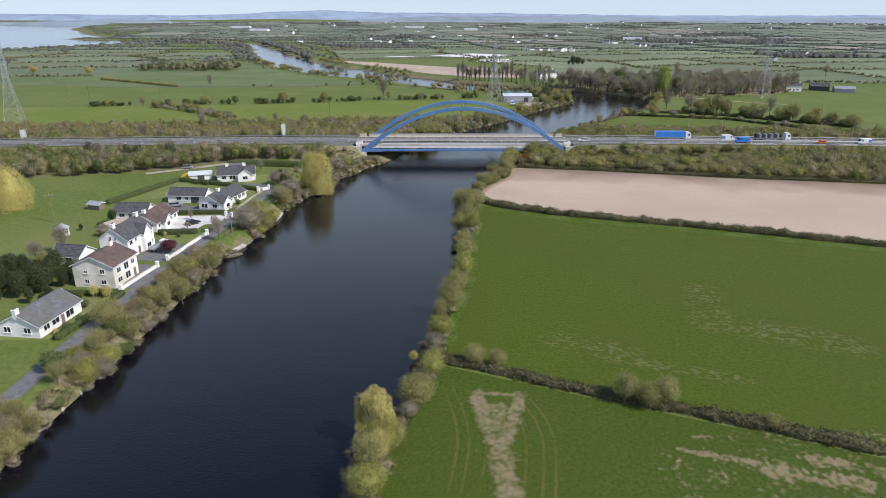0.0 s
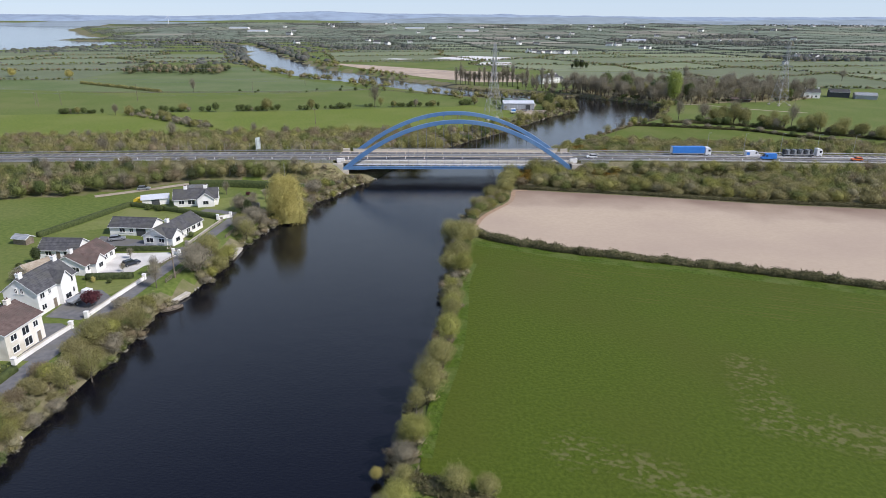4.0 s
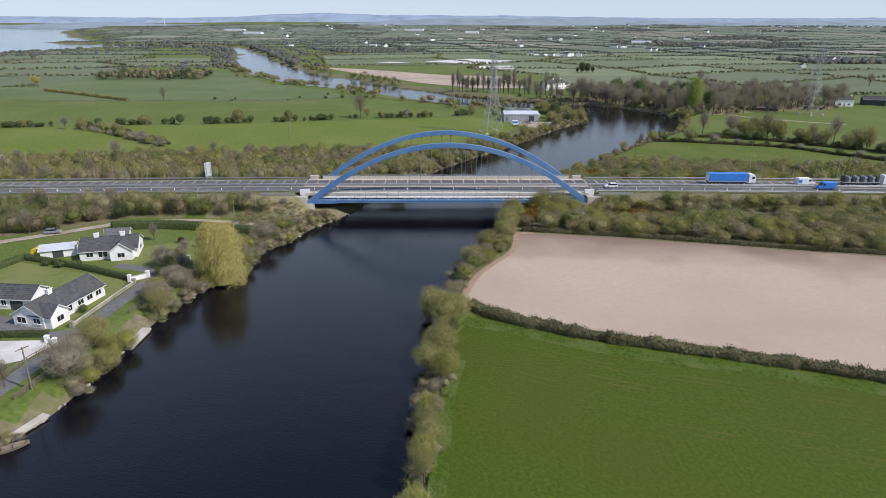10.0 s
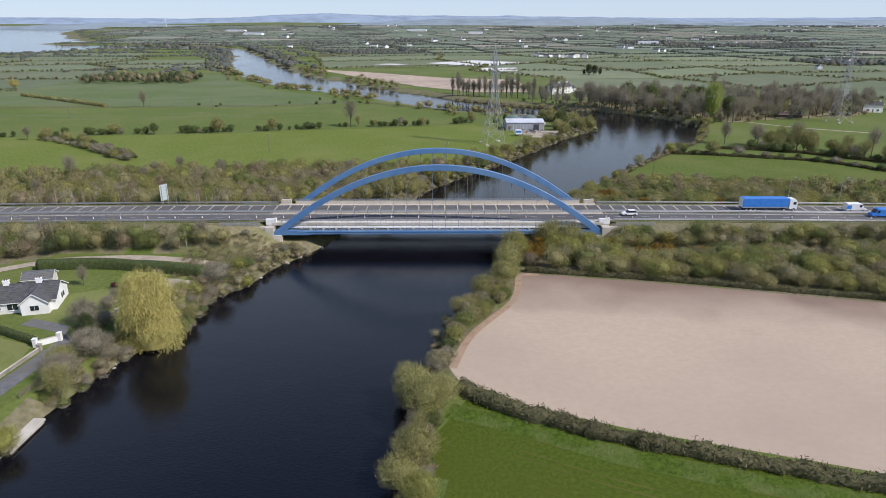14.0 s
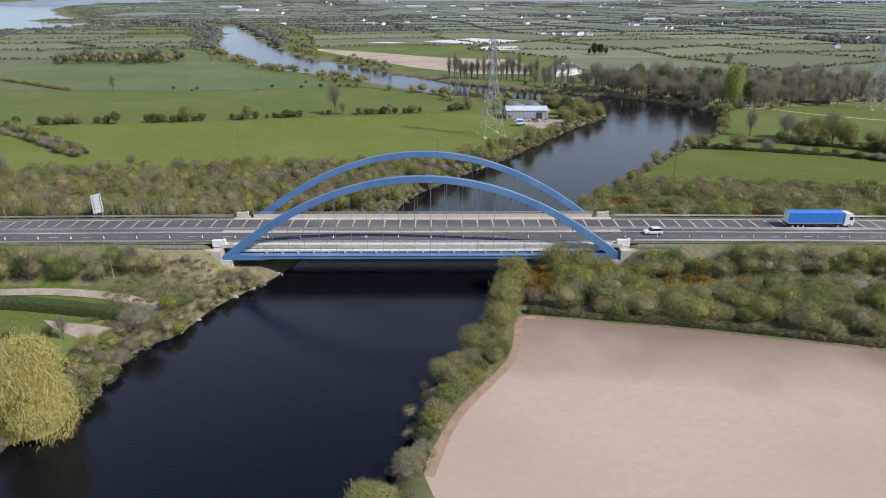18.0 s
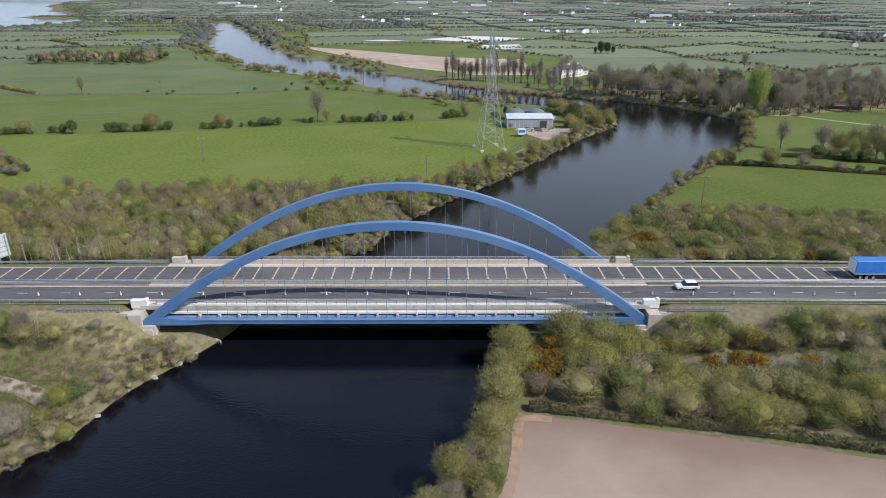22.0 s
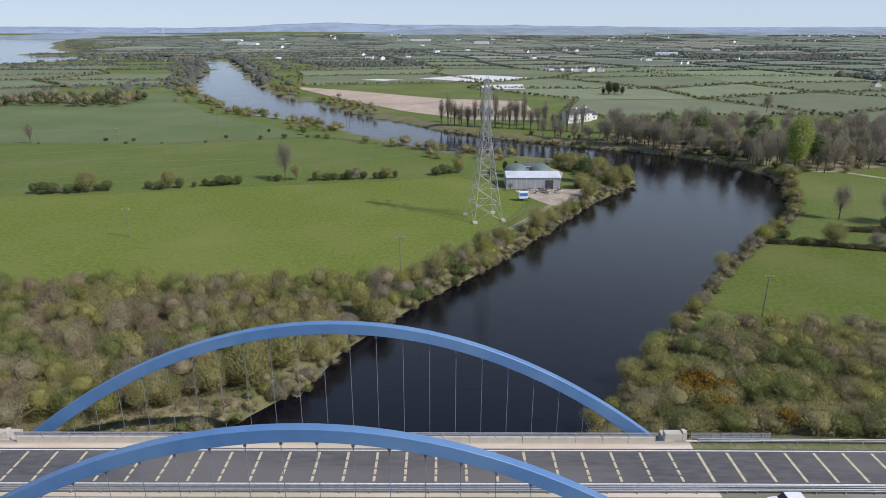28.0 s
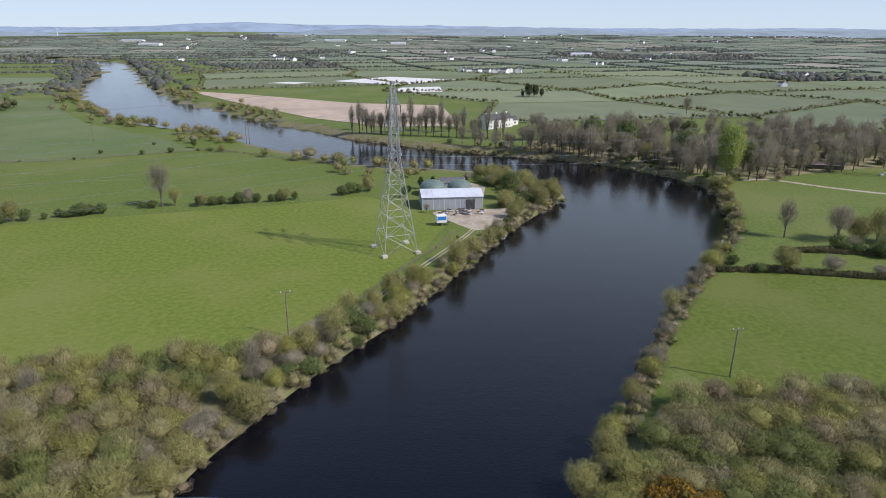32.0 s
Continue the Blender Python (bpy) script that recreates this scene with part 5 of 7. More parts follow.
def wall(line, h, label, material=M_WALLW, pillars=True):
    """A low garden wall with coping and pillars."""
    th = thing("garden_wall", label, "wall")
    for (xa, ya), (xb, yb) in zip(line[:-1], line[1:]):
        l, a = math.hypot(xb - xa, yb - ya), math.degrees(math.atan2(yb - ya, xb - xa))
        part("panel", boxes((0, l, -0.12, 0.12, -0.2, h)), material, th, m=pose(xa, ya, LAND, rz=a))
        part("coping", boxes((0, l, -0.17, 0.17, h, h + 0.08)), M_CONC, th, m=pose(xa, ya, LAND, rz=a))
    if pillars:
        for x, y in (line[0], line[-1]):
            part("pillar", boxes((-0.35, 0.35, -0.35, 0.35, -0.2, h + 0.5), (-0.42, 0.42, -0.42, 0.42, h + 0.5, h + 0.62)), material, th, m=pose(x, y, LAND))
    return th


def fence(line, h, label, material=M_WOOD, step=2.2, rails=3):
    th = thing("fence", label, "fence")
    po = None
    for (xa, ya), (xb, yb) in zip(line[:-1], line[1:]):
        l, a = math.hypot(xb - xa, yb - ya), math.degrees(math.atan2(yb - ya, xb - xa))
        za = float(ground(xa, ya))
        for r in range(rails):
            z = h * (r + 0.8) / rails
            part("rail", boxes((0, l, -0.03, 0.03, z - 0.06, z + 0.06)), material, th, m=pose(xa, ya, za, rz=a))
        for k in range(int(l / step) + 1):
            m = pose(xa + (xb - xa) * k * step / l, ya + (yb - ya) * k * step / l, za)
            po = same(po, m, th) if po else part("post", boxes((-0.07, 0.07, -0.07, 0.07, -0.3, h)), material, th, m=m)
    return th


# ---- houses ----
def house(label, x, y, rz, length, width, eave, ridge, walls=M_WALLW, roof=M_SLATE, openings=(), chimney=(0.0,), gable=None, z=LAND, name="house", over=0.35, category="house"):
    """Long side along its own y. openings: (side, along, up, wide, high, kind)."""
    th = thing(name, label, category, pose(x, y, z, rz=rz))
    W, L, e, r = width / 2, length / 2, eave, ridge
    bm = bmesh.new()
    prism(bm, [(-W, -0.2), (W, -0.2), (W, e), (0, r - 0.12), (-W, e)], -L, L)
    part("wall", bm, walls, th)
    slope = math.atan2(r - e, W)
    ov, t = over, 0.16
    rows = max(4, int(math.hypot(W, r - e) / 0.42))
    for s in (-1, 1):
        bm = bmesh.new()
        # courses of tiles, each lapping the next
        outline = []
        for k in range(rows + 1):
            a = k / rows
            xx, zz = (W + ov) * (1 - a), r - (r - e) * (1 - a) * (W + ov) / W
            if k:
                outline.append((s * xx, zz + 0.04))
            if k < rows:
                outline.append((s * xx, zz + 0.11))
        prism(bm, outline + [(0, r - 0.1), (s * (W + ov), e - (r - e) * ov / W - 0.08)], -L - ov, L + ov)
        part("roof_slope", bm, roof, th)
        part("gutter", boxes((s * (W + ov) - 0.07, s * (W + ov) + 0.07, -L - ov, L + ov, e - (r - e) * ov / W - 0.12, e - (r - e) * ov / W + 0.02)), M_WFRAME, th)
        for yy in (-L - ov, L + ov):
            bm = bmesh.new()
            tz = e - (r - e) * ov / W
            prism(bm, [(s * (W + ov), tz - 0.12), (s * (W + ov), tz + 0.06), (0, r + 0.06), (0, r - 0.14)], yy - 0.03, yy + 0.03)
            part("bargeboard", bm, M_WFRAME, th)
    part("ridge", boxes((-0.16, 0.16, -L - ov, L + ov, r - 0.02, r + 0.12)), roof, th)
    for c in chimney:
        ch = part("chimney", boxes((-0.38, 0.38, c - 0.55, c + 0.55, r - 0.9, r + 0.85), (-0.45, 0.45, c - 0.62, c + 0.62, r + 0.85, r + 0.97)), walls, th)
        part("chimney_pot", tubes(((0, c - 0.22, r + 0.95), (0, c - 0.22, r + 1.3), 0.13, 0.11), ((0, c + 0.22, r + 0.95), (0, c + 0.22, r + 1.3), 0.13, 0.11)), M_BROWN, ch)
    spin = {"E": (W, 0, 90), "W": (-W, 0, -90), "S": (0, -L, 0), "N": (0, L, 180)}
    if gable:
        # a cross wing with its own gable: (side, along, wide, out, eave, ridge)
        side, along, gw, out, ge, gr = gable
        bx, by, ba = spin[side]
        m = pose(bx, by, 0, rz=ba) @ Matrix.Translation((along, 0, 0))
        bm = bmesh.new()
        prism(bm, [(-gw / 2, -0.2), (gw / 2, -0.2), (gw / 2, ge), (0, gr), (-gw / 2, ge)], -out, W)
        part("wing_wall", bm, walls, th, m=m)
        for s in (-1, 1):
            bm = bmesh.new()
            prism(bm, [(0, gr + 0.18), (0, gr + 0.02), (s * (gw / 2 + 0.3), ge - (gr - ge) * 0.6 / gw + 0.02), (s * (gw / 2 + 0.3), ge - (gr - ge) * 0.6 / gw + 0.18)], -out - 0.3, W)
            part("wing_roof", bm, roof, th, m=m)
            bm = bmesh.new()
            prism(bm, [(0, gr + 0.16), (0, gr - 0.06), (s * (gw / 2 + 0.32), ge - (gr - ge) * 0.64 / gw - 0.06), (s * (gw / 2 + 0.32), ge - (gr - ge) * 0.64 / gw + 0.16)], -out - 0.36, -out - 0.3)
            part("wing_bargeboard", bm, M_WFRAME, th, m=m)
        w = part("window", boxes((-0.9, 0.9, -out - 0.06, -out + 0.02, 0.85, 2.1)), M_WFRAME, th, m=m)
        part("pane", boxes((-0.8, -0.04, -out - 0.09, -out - 0.05, 0.95, 2.0), (0.04, 0.8, -out - 0.09, -out - 0.05, 0.95, 2.0)), M_GLASS, w)
    for side, along, up, wide, high, kind in openings:
        bx, by, ba = spin[side]
        m = pose(bx, by, 0, rz=ba) @ Matrix.Translation((along, 0, up))
        if kind == "door":
            d = part("door", boxes((-wide / 2, wide / 2, -0.07, 0.05, 0, high)), M_WOOD, th, m=m)
            part("door_frame", boxes((-wide / 2 - 0.1, -wide / 2, -0.09, 0.05, 0, high + 0.1), (wide / 2, wide / 2 + 0.1, -0.09, 0.05, 0, high + 0.1), (-wide / 2, wide / 2, -0.09, 0.05, high, high + 0.1)), M_WFRAME, d)
        elif kind == "garage":
            d = part("garage_door", boxes((-wide / 2, wide / 2, -0.06, 0.05, 0, high)), M_DARK, th, m=m)
        else:
            k = wide / 2
            w = part("window", boxes((-k, k, -0.07, 0.04, 0, 0.09), (-k, k, -0.07, 0.04, high - 0.09, high), (-k, -k + 0.09, -0.07, 0.04, 0.09, high - 0.09), (k - 0.09, k, -0.07, 0.04, 0.09, high - 0.09), (-0.04, 0.04, -0.07, 0.04, 0.09, high - 0.09)), M_WFRAME, th, m=m)
            part("pane", boxes((-k + 0.06, k - 0.06, -0.03, 0.02, 0.06, high - 0.06)), M_GLASS, w)
            part("sill", boxes((-k - 0.1, k + 0.1, -0.16, 0.04, -0.09, 0.0)), M_WCONC, w)
    return th


W1 = lambda s, a, u=0.9, w=1.7, h=1.25: (s, a, u, w, h, "w")
DOOR = lambda s, a: (s, a, 0.0, 1.0, 2.1, "door")
house("white rendered bungalow with a grey tiled roof", -94.2, -163.5, -8, 12.4, 8.6, 2.6, 4.9, roof=M_GREYR, openings=[W1("S", -2.4, 0.9, 1.5), W1("S", 1.8, 0.9, 1.5), W1("E", -4.2), W1("E", -1.6, 0.9, 2.2), DOOR("E", 0.4), W1("E", 2.6, 0.6, 2.4, 1.6)], chimney=(-6.0,))
house("cream rendered two-storey house with a brown tiled roof", -91.5, -140.8, -7, 9.6, 9.8, 5.3, 7.5, M_CREAM, M_BROWN,
      [W1("S", -1.8, 0.9, 1.1, 1.1), W1("S", 2.2, 0.9, 1.3, 1.1), W1("S", -1.8, 3.4, 1.0, 0.8), W1("S", 2.2, 3.4, 1.2, 1.2), W1("E", -2.8, 3.2, 1.6), W1("E", 0.2, 2.9, 1.8, 1.7), W1("E", 2.9, 3.2, 1.3), W1("E", 0.4, 0.6, 2.0, 1.7), W1("E", -2.8), DOOR("E", 3.2)], chimney=(3.0,))
house("white rendered two-storey house with a dark roof and a front gable", -95.0, -121, -8, 12.0, 7.6, 5.2, 8.1, M_WALLW, M_SLATE,
      [W1("S", -0.7, 4.8, 0.7, 1.2), W1("S", 0.6, 4.8, 0.7, 1.2), W1("E", -4.6, 0.9, 1.4), W1("E", -4.6, 3.4, 1.4), W1("E", 4.4, 0.9, 1.4), W1("E", 4.4, 3.4, 1.4), W1("E", -2.4, 3.6, 0.8, 1.1), DOOR("E", -1.4)], chimney=(-5.2, 5.2), gable=("E", 1.6, 3.4, 1.0, 5.3, 7.2))
house("white rendered bungalow with a brown tiled roof and front gable", -97.4, -98.6, -5, 13.0, 8.6, 2.6, 4.9, M_WALLW, M_BROWN,
      [W1("E", -4.8), W1("E", 2.2), W1("E", 4.8, 0.9, 1.3), W1("S", -2), W1("S", 2), DOOR("E", 0.2)], chimney=(-4.5,), gable=("E", -2.6, 4.0, 1.6, 2.6, 4.2))
house("white rendered bungalow with a dark roof behind the drive", -106, -91, 88, 10, 6.2, 2.6, 4.6, M_WALLW, M_SLATE, [W1("W", -2.5), W1("W", 2.2), DOOR("W", 0)], chimney=())
house("white rendered bungalow with dark hipped wings", -83.6, -75.6, -14, 17, 7.2, 2.6, 4.8, M_WALLW, M_SLATE,
      [W1("E", -2.0, 0.8, 2.0, 1.4), W1("E", 1.4), W1("E", 4.0), W1("E", 6.6), DOOR("E", -4.0), W1("S", -1.6, 0.7, 2.2, 1.4), W1("S", 2.0)], chimney=(-2.5,), gable=("E", -6.0, 4.6, 1.6, 2.6, 4.3))
house("white rendered garage wing with a dark roof", -95.5, -72.2, 84, 12.5, 6.4, 2.6, 4.4, M_WALLW, M_SLATE, [("W", 3.0, 0.0, 2.8, 2.2, "garage"), W1("W", -2.5), W1("W", 0.2, 0.9, 1.2)], chimney=())
house("white rendered bungalow with a dark roof and garden front", -88.6, -41.4, -76, 13.5, 8.6, 2.6, 4.9, M_WALLW, M_SLATE,
      [W1("E", -4.4), W1("E", -1.4, 0.7, 2.2, 1.5), W1("N", 0.5, 0.8, 2.4, 1.4)], chimney=(-3.2, 3.0), gable=("E", 3.2, 5.2, 1.8, 2.6, 4.6))
house("small cream outbuilding with a grey roof", -92, -30.5, -76, 6, 4, 2.3, 3.4, M_CREAM, M_GREYR, [DOOR("E", 1)], chimney=(), name="outbuilding", category="outbuilding")
house("small white garage with a pale sheet roof", -102, -42, -70, 8, 4.6, 2.2, 3.0, M_WALLW, M_TIN, [("E", 0, 0, 2.4, 1.9, "garage")], chimney=(), name="garage", category="garage")
house("white rendered garage with a dark roof", -105.5, -128.5, 80, 7.5, 6.0, 2.5, 4.4, M_WALLW, M_SLATE, [W1("W", 1.0)], chimney=(), name="garage", category="garage")
house("weathered garden shed with a pale roof", -106, -104, -30, 6.5, 4.2, 2.2, 3.2, M_CREAM, M_TRACK, [W1("E", -1.4, 0.9, 0.8), W1("E", 0.6, 0.9, 0.8), DOOR("E", 2.1)], chimney=(), name="garden_shed", category="shed")
house("small grey timber garden shed", -122, -82, 75, 4.2, 2.6, 1.9, 2.5, M_WOOD, M_TINWALL, [DOOR("E", 0)], chimney=(), name="garden_shed", category="shed")

# gardens, drives and the riverside lane
strip("lane", [(-85, -240), (-84.5, -190), (-83.6, -169), (-83, -157), (-81.6, -141), (-80, -129), (-78.4, -115), (-76.4, -100), (-75, -88), (-73.6, -75), (-72, -63), (-71, -55)], 3.6,
      M_LANE, "narrow worn grey asphalt lane beside the river gardens", "lane", 0.05)
strip("garden_track", [(-71, -55), (-78, -52), (-84, -50)], 3.0, M_LANE, "short grey asphalt drive", "drive", 0.045)
strip("gravel_track", [(-126, -34), (-112, -25), (-98, -15.5), (-85, -13.2), (-75, -13.2), (-64, -15.2), (-55, -18.6), (-50, -22)], 3.2, M_TRACK, "grey gravel track behind the gardens", "track", 0.1, lambda x, y: float(ground(x, y)))
sheet("lawn", [(-118, -74), (-109, -47.5), (-77, -60), (-76, -66), (-79.5, -82), (-84, -86), (-90, -68), (-103, -68)], M_LAWN, "light mown garden lawn", "lawn", 0.02)
sheet("lawn", [(-82, -36), (-60, -25), (-61, -44), (-70, -52), (-84, -50)], M_LAWN, "light mown garden lawn", "lawn", 0.02)
sheet("lawn", [(-100, -171), (-87.5, -170.5), (-84, -149), (-100, -149)], M_LAWN, "light mown garden lawn", "lawn", 0.02)
sheet("lawn", [(-90, -113), (-84, -118), (-80.5, -112), (-80, -107.5), (-92, -109)], M_LAWN, "light mown garden lawn", "lawn", 0.02)
sheet("gravel_drive", [(-93, -106), (-93.5, -90), (-80, -89.5), (-77, -92), (-79, -97), (-82.5, -99), (-84, -106)], M_GRAVEL, "bright white gravel drive", "drive", 0.04)
sheet("tarmac_yard", [(-104, -86.5), (-104, -76), (-91, -79.5), (-80, -86), (-77, -85), (-77, -88.5)], M_LANE, "grey tarmac yard", "drive", 0.04)
sheet("tarmac_yard", [(-91, -128), (-83, -129.5), (-82, -118), (-86, -114), (-90.5, -114)], M_LANE, "grey tarmac yard", "drive", 0.04)
sheet("tarmac_yard", [(-86, -146), (-83.5, -146), (-82, -134), (-86, -131), (-90, -131)], M_LANE, "grey tarmac yard", "drive", 0.04)
sheet("gravel_yard", [(-72, -25.5), (-62, -27.5), (-56, -29), (-55, -34), (-61, -33), (-68, -29)], M_TRACK, "pale gravel patch by the river", "yard", 0.05)
hedge([(-87.5, -171), (-85.6, -160), (-84.4, -149.5)], 1.6, 1.2, "clipped dark green garden hedge", "evergreen")
hedge([(-121, -77), (-115, -61), (-109, -45.5)], 1.6, 1.6, "long clipped green garden hedge", "evergreen")
hedge([(-109, -45.5), (-92, -52), (-76.5, -59.5)], 1.4, 1.5, "long clipped green garden hedge", "evergreen")
hedge([(-92.5, -107.8), (-87, -107.2), (-82, -107)], 1.6, 1.5, "dense dark green garden hedge", "dark")
hedge([(-98, -21), (-84, -20), (-70, -22.2), (-60, -24.6), (-56, -26)], 2.4, 2.6, "tall trimmed dark green hedge", "evergreen")
hedge([(-97, -88.6), (-79.5, -88.0)], 0.5, 1.5, "dark green screened garden fence", "dark", 20)
hedge([(-100, -149.5), (-92, -149.6), (-86, -149.5)], 1.2, 1.2, "low clipped green garden hedge", "evergreen")
wall([(-85.6, -147.5), (-84.2, -139), (-83.0, -133)], 0.9, "low white rendered garden wall with pillars")
wall([(-82.2, -128.5), (-80.6, -118), (-78.8, -108)], 0.9, "low white rendered garden wall with pillars")
wall([(-78.5, -90.5), (-76.5, -91.5)], 0.9, "short white entrance wall with pillars")
wall([(-77.2, -84), (-75.9, -73), (-74.4, -62)], 0.7, "low stone garden wall with pillars", M_STONE)
wall([(-76, -60.5), (-72.8, -58)], 1.1, "white entrance wall with pillars")
wall([(-72, -49), (-67, -47)], 0.9, "pale stone entrance wall", M_CONC)
fence([(-79.5, -106), (-78, -98), (-76.8, -94)], 1.1, "dark timber rail fence by the lane")
fence([(-73.0, -110), (-71.5, -100)], 1.1, "dark timber rail fence by the lane")
fence([(-68.5, -78), (-67, -66)], 1.1, "dark timber rail fence by the lane")
for x, y, k, s in ((-90, -150.5, "golden_shrub", 1.1), (-87, -151, "golden_shrub", 1.2), (-93, -151, "clipped_shrub", 1.2), (-89.5, -156, "clipped_shrub", 1.0), (-84, -122.5, "maroon_bush", 1.0), (-89, -168.5, "golden_shrub", 0.5),
                   (-88, -166, "clipped_shrub", 0.8), (-87.6, -162, "clipped_shrub", 0.7), (-80, -72, "clipped_shrub", 0.8), (-78.5, -77, "clipped_shrub", 0.9), (-74, -33, "maroon_bush", 0.45), (-68, -31, "clipped_shrub", 0.9),
                   (-66, -40, "clipped_shrub", 0.8), (-112, -101, "green_bush", 0.8), (-116, -104, "conifer", 0.4), (-110, -97, "conifer", 0.5), (-90, -109.5, "golden_shrub", 0.5), (-86, -110, "clipped_shrub", 0.9), (-96, -109, "golden_shrub", 0.6)):
    plant(k, x, y, s)
for x, y in scatter([(-128, -152), (-99, -148), (-98, -138), (-106, -134), (-128, -138)], 3.1, np.random.default_rng(31)):
    plant("conifer", float(x), float(y), float(RNG.uniform(0.75, 1.05)), float(RNG.uniform(0.7, 1.0)))
for x, y, s in ((-99, -152, 0.8), (-102, -154, 0.85), (-106, -151, 0.9), (-109, -154, 0.8), (-104, -148, 0.75), (-111, -149, 0.9), (-114, -153, 0.9), (-98, -156, 0.6), (-107, -146, 0.7), (-117, -149, 0.9)):
    plant("conifer", x, y, s)
for x, y, k, s in ((-111, -123, "bare_tree", 0.75), (-114, -130, "bare_tree", 0.8), (-109, -135, "budding_tree", 0.8), (-77, -106, "bare_tree", 0.5), (-74, -113, "bare_tree", 0.6), (-88, -94, "bare_tree", 0.35), (-86, -103, "bare_tree", 0.3), (-107, -109, "bare_bush", 0.9),
                   (-70, -57, "green_bush", 0.9), (-67, -52, "bare_bush", 1.2), (-64, -64, "bare_bush", 1.6), (-67, -68, "willow_bush", 1.0), (-71, -95, "bare_bush", 1.2), (-70, -101, "bare_bush", 1.1), (-70, -89, "willow_bush", 1.1), (-82, -31, "bare_tree", 0.5), (-70, -41, "bare_tree", 0.55), (-67, -37, "bare_tree", 0.5),
                   (-64, -33, "bare_tree", 0.5), (-101, -50, "green_bush", 0.9), (-97, -51, "green_bush", 1.0), (-93, -50, "green_bush", 0.8), (-57, -38, "lime_bush", 0.8), (-54.5, -40, "bare_bush", 0.8)):
    plant(k, x, y, s)

# river edge
for x, y, rz, l, w in ((-64.2, -85.2, -3, 8.4, 1.9), (-69.9, -115.6, -23, 9.6, 2.4)):
    q = thing("jetty", "pale concrete landing stage at the river edge", "jetty", pose(x, y, 0, rz=rz))
    part("slab", boxes((-w / 2, w / 2, -l / 2, l / 2, 0.35, 0.75), bevel=0.05), M_CONC, q)
    part("footing", boxes((-w / 2 + 0.2, w / 2 - 0.2, -l / 2 + 0.2, l / 2 - 0.2, -1.5, 0.35)), M_CONC, q)


def boat(x, y, rz, label):
    th = thing("rowing_boat", label, "boat", pose(x, y, 0, rz=rz))
    bm = bmesh.new()
    rings = []
    for t in np.linspace(-1, 1, 9):
        w = 0.8 * (1 - abs(t) ** 2.6 * (0.95 if t > 0 else 0.35))
        rings.append([bm.verts.new((sx * w * k, t * 2.4, zz + 0.15 * t * t)) for sx, k, zz in ((-1, 1, 0.55), (-1, 0.75, 0.05), (-1, 0.0, -0.15), (1, 0.75, 0.05), (1, 1, 0.55), (1, 0.88, 0.55), (1, 0.6, 0.15), (-1, 0.6, 0.15), (-1, 0.88, 0.55))])
    for a, b in zip(rings[:-1], rings[1:]):
        for i in range(9):
            bm.faces.new((a[i], a[(i + 1) % 9], b[(i + 1) % 9], b[i]))
    part("hull", bm, M_WOOD, th, smooth=False)
    for yy in (-1.1, 0.4):
        part("thwart", boxes((-0.62, 0.62, yy - 0.15, yy + 0.15, 0.36, 0.42)), M_WOOD, th)


boat(-68.3, -119.6, -51, "dark wooden rowing boat moored at the bank")
boat(32, 285, 80, "small pale boat on the far river reach")
dk = thing("jetty", "small white timber jetty at the field edge", "jetty", pose(125.2, 147.0, 0, rz=-35))
part("deck", boxes((-1.2, 1.2, -3, 3, 0.45, 0.62)), M_WCONC, dk)
for x, y in ((-1, -2.6), (1, -2.6), (-1, 2.6), (1, 2.6)):
    part("pile", tubes(((x, y, -1.5), (x, y, 0.8), 0.12)), M_WOOD, dk)
rock = bmesh.new()
bmesh.ops.create_icosphere(rock, subdivisions=2, radius=0.5)
for v in rock.verts:
    v.co *= 1 + 0.35 * noise.noise(v.co * 2.3)
    v.co.z *= 0.7
rock_me = None
rr = np.random.default_rng(5)
for line, side, spans in ((left_line, 1, ((-123, -90), (-230, -160), (-70, -45), (-30, 0), (120, 165))), (right_line, -1, ((-45, -30), (-15, 5), (85, 120)))):
    for a, b in zip(line[:-1], line[1:]):
        if not any(s0 < a[1] < s1 for s0, s1 in spans):
            continue
        t = (b - a) / np.hypot(*(b - a))
        for _ in range(int(rr.integers(1, 6))):
            p = a + t * rr.uniform(0, 3) + np.array([-t[1], t[0]]) * side * rr.uniform(-0.5, 0.9)
            m = pose(float(p[0]), float(p[1]), float(rr.uniform(0.0, 0.3)), rz=float(rr.uniform(0, 360))) @ Matrix.Diagonal((*(rr.uniform(0.3, 1.25, 3)), 1))
            if rock_me is None:
                rock_me = part("boulder", rock, M_STONE, m=m)
                ob = rock_me
            else:
                ob = new("boulder", rock_me.data)
                ob.matrix_basis = m
            tagged(ob, "pale rounded boulder at the water's edge", "rock", group="boulders along the banks")

# hedgerows between the fields
hedge([(3, -75.5), (9, -81), (18, -86), (28, -90.5), (64, -102.5), (111, -120.5), (200, -154.5)], 3.2, 1.8, "wild brown-green field hedge", "hedge", 26, 0.24, 0.7)
hedge([(21, -23), (40, -26.5), (57, -30), (102, -41), (155, -51), (230, -68)], 1.8, 1.5, "trimmed green field hedge below the embankment", "hedge", 24, 0.22, 0.4)
hedge([(-14, -179), (7, -189), (31, -199), (50, -207), (90, -223)], 3.2, 1.0, "rough grassy field ditch with low scrub", "hedge", 30, 0.26, 0.9)
for x, y, s in ((-8, -181, 0.8), (16, -193, 0.9), (19, -195, 0.8), (22, -194, 0.9), (-4, -182, 0.7), (36, -201, 0.6)):
    plant("willow_bush", x, y, s)
plant("yellow_willow", -19, -176, 0.4)


# ---- pylons, poles and wires ----
ANG = math.degrees(math.atan2(75, 264))


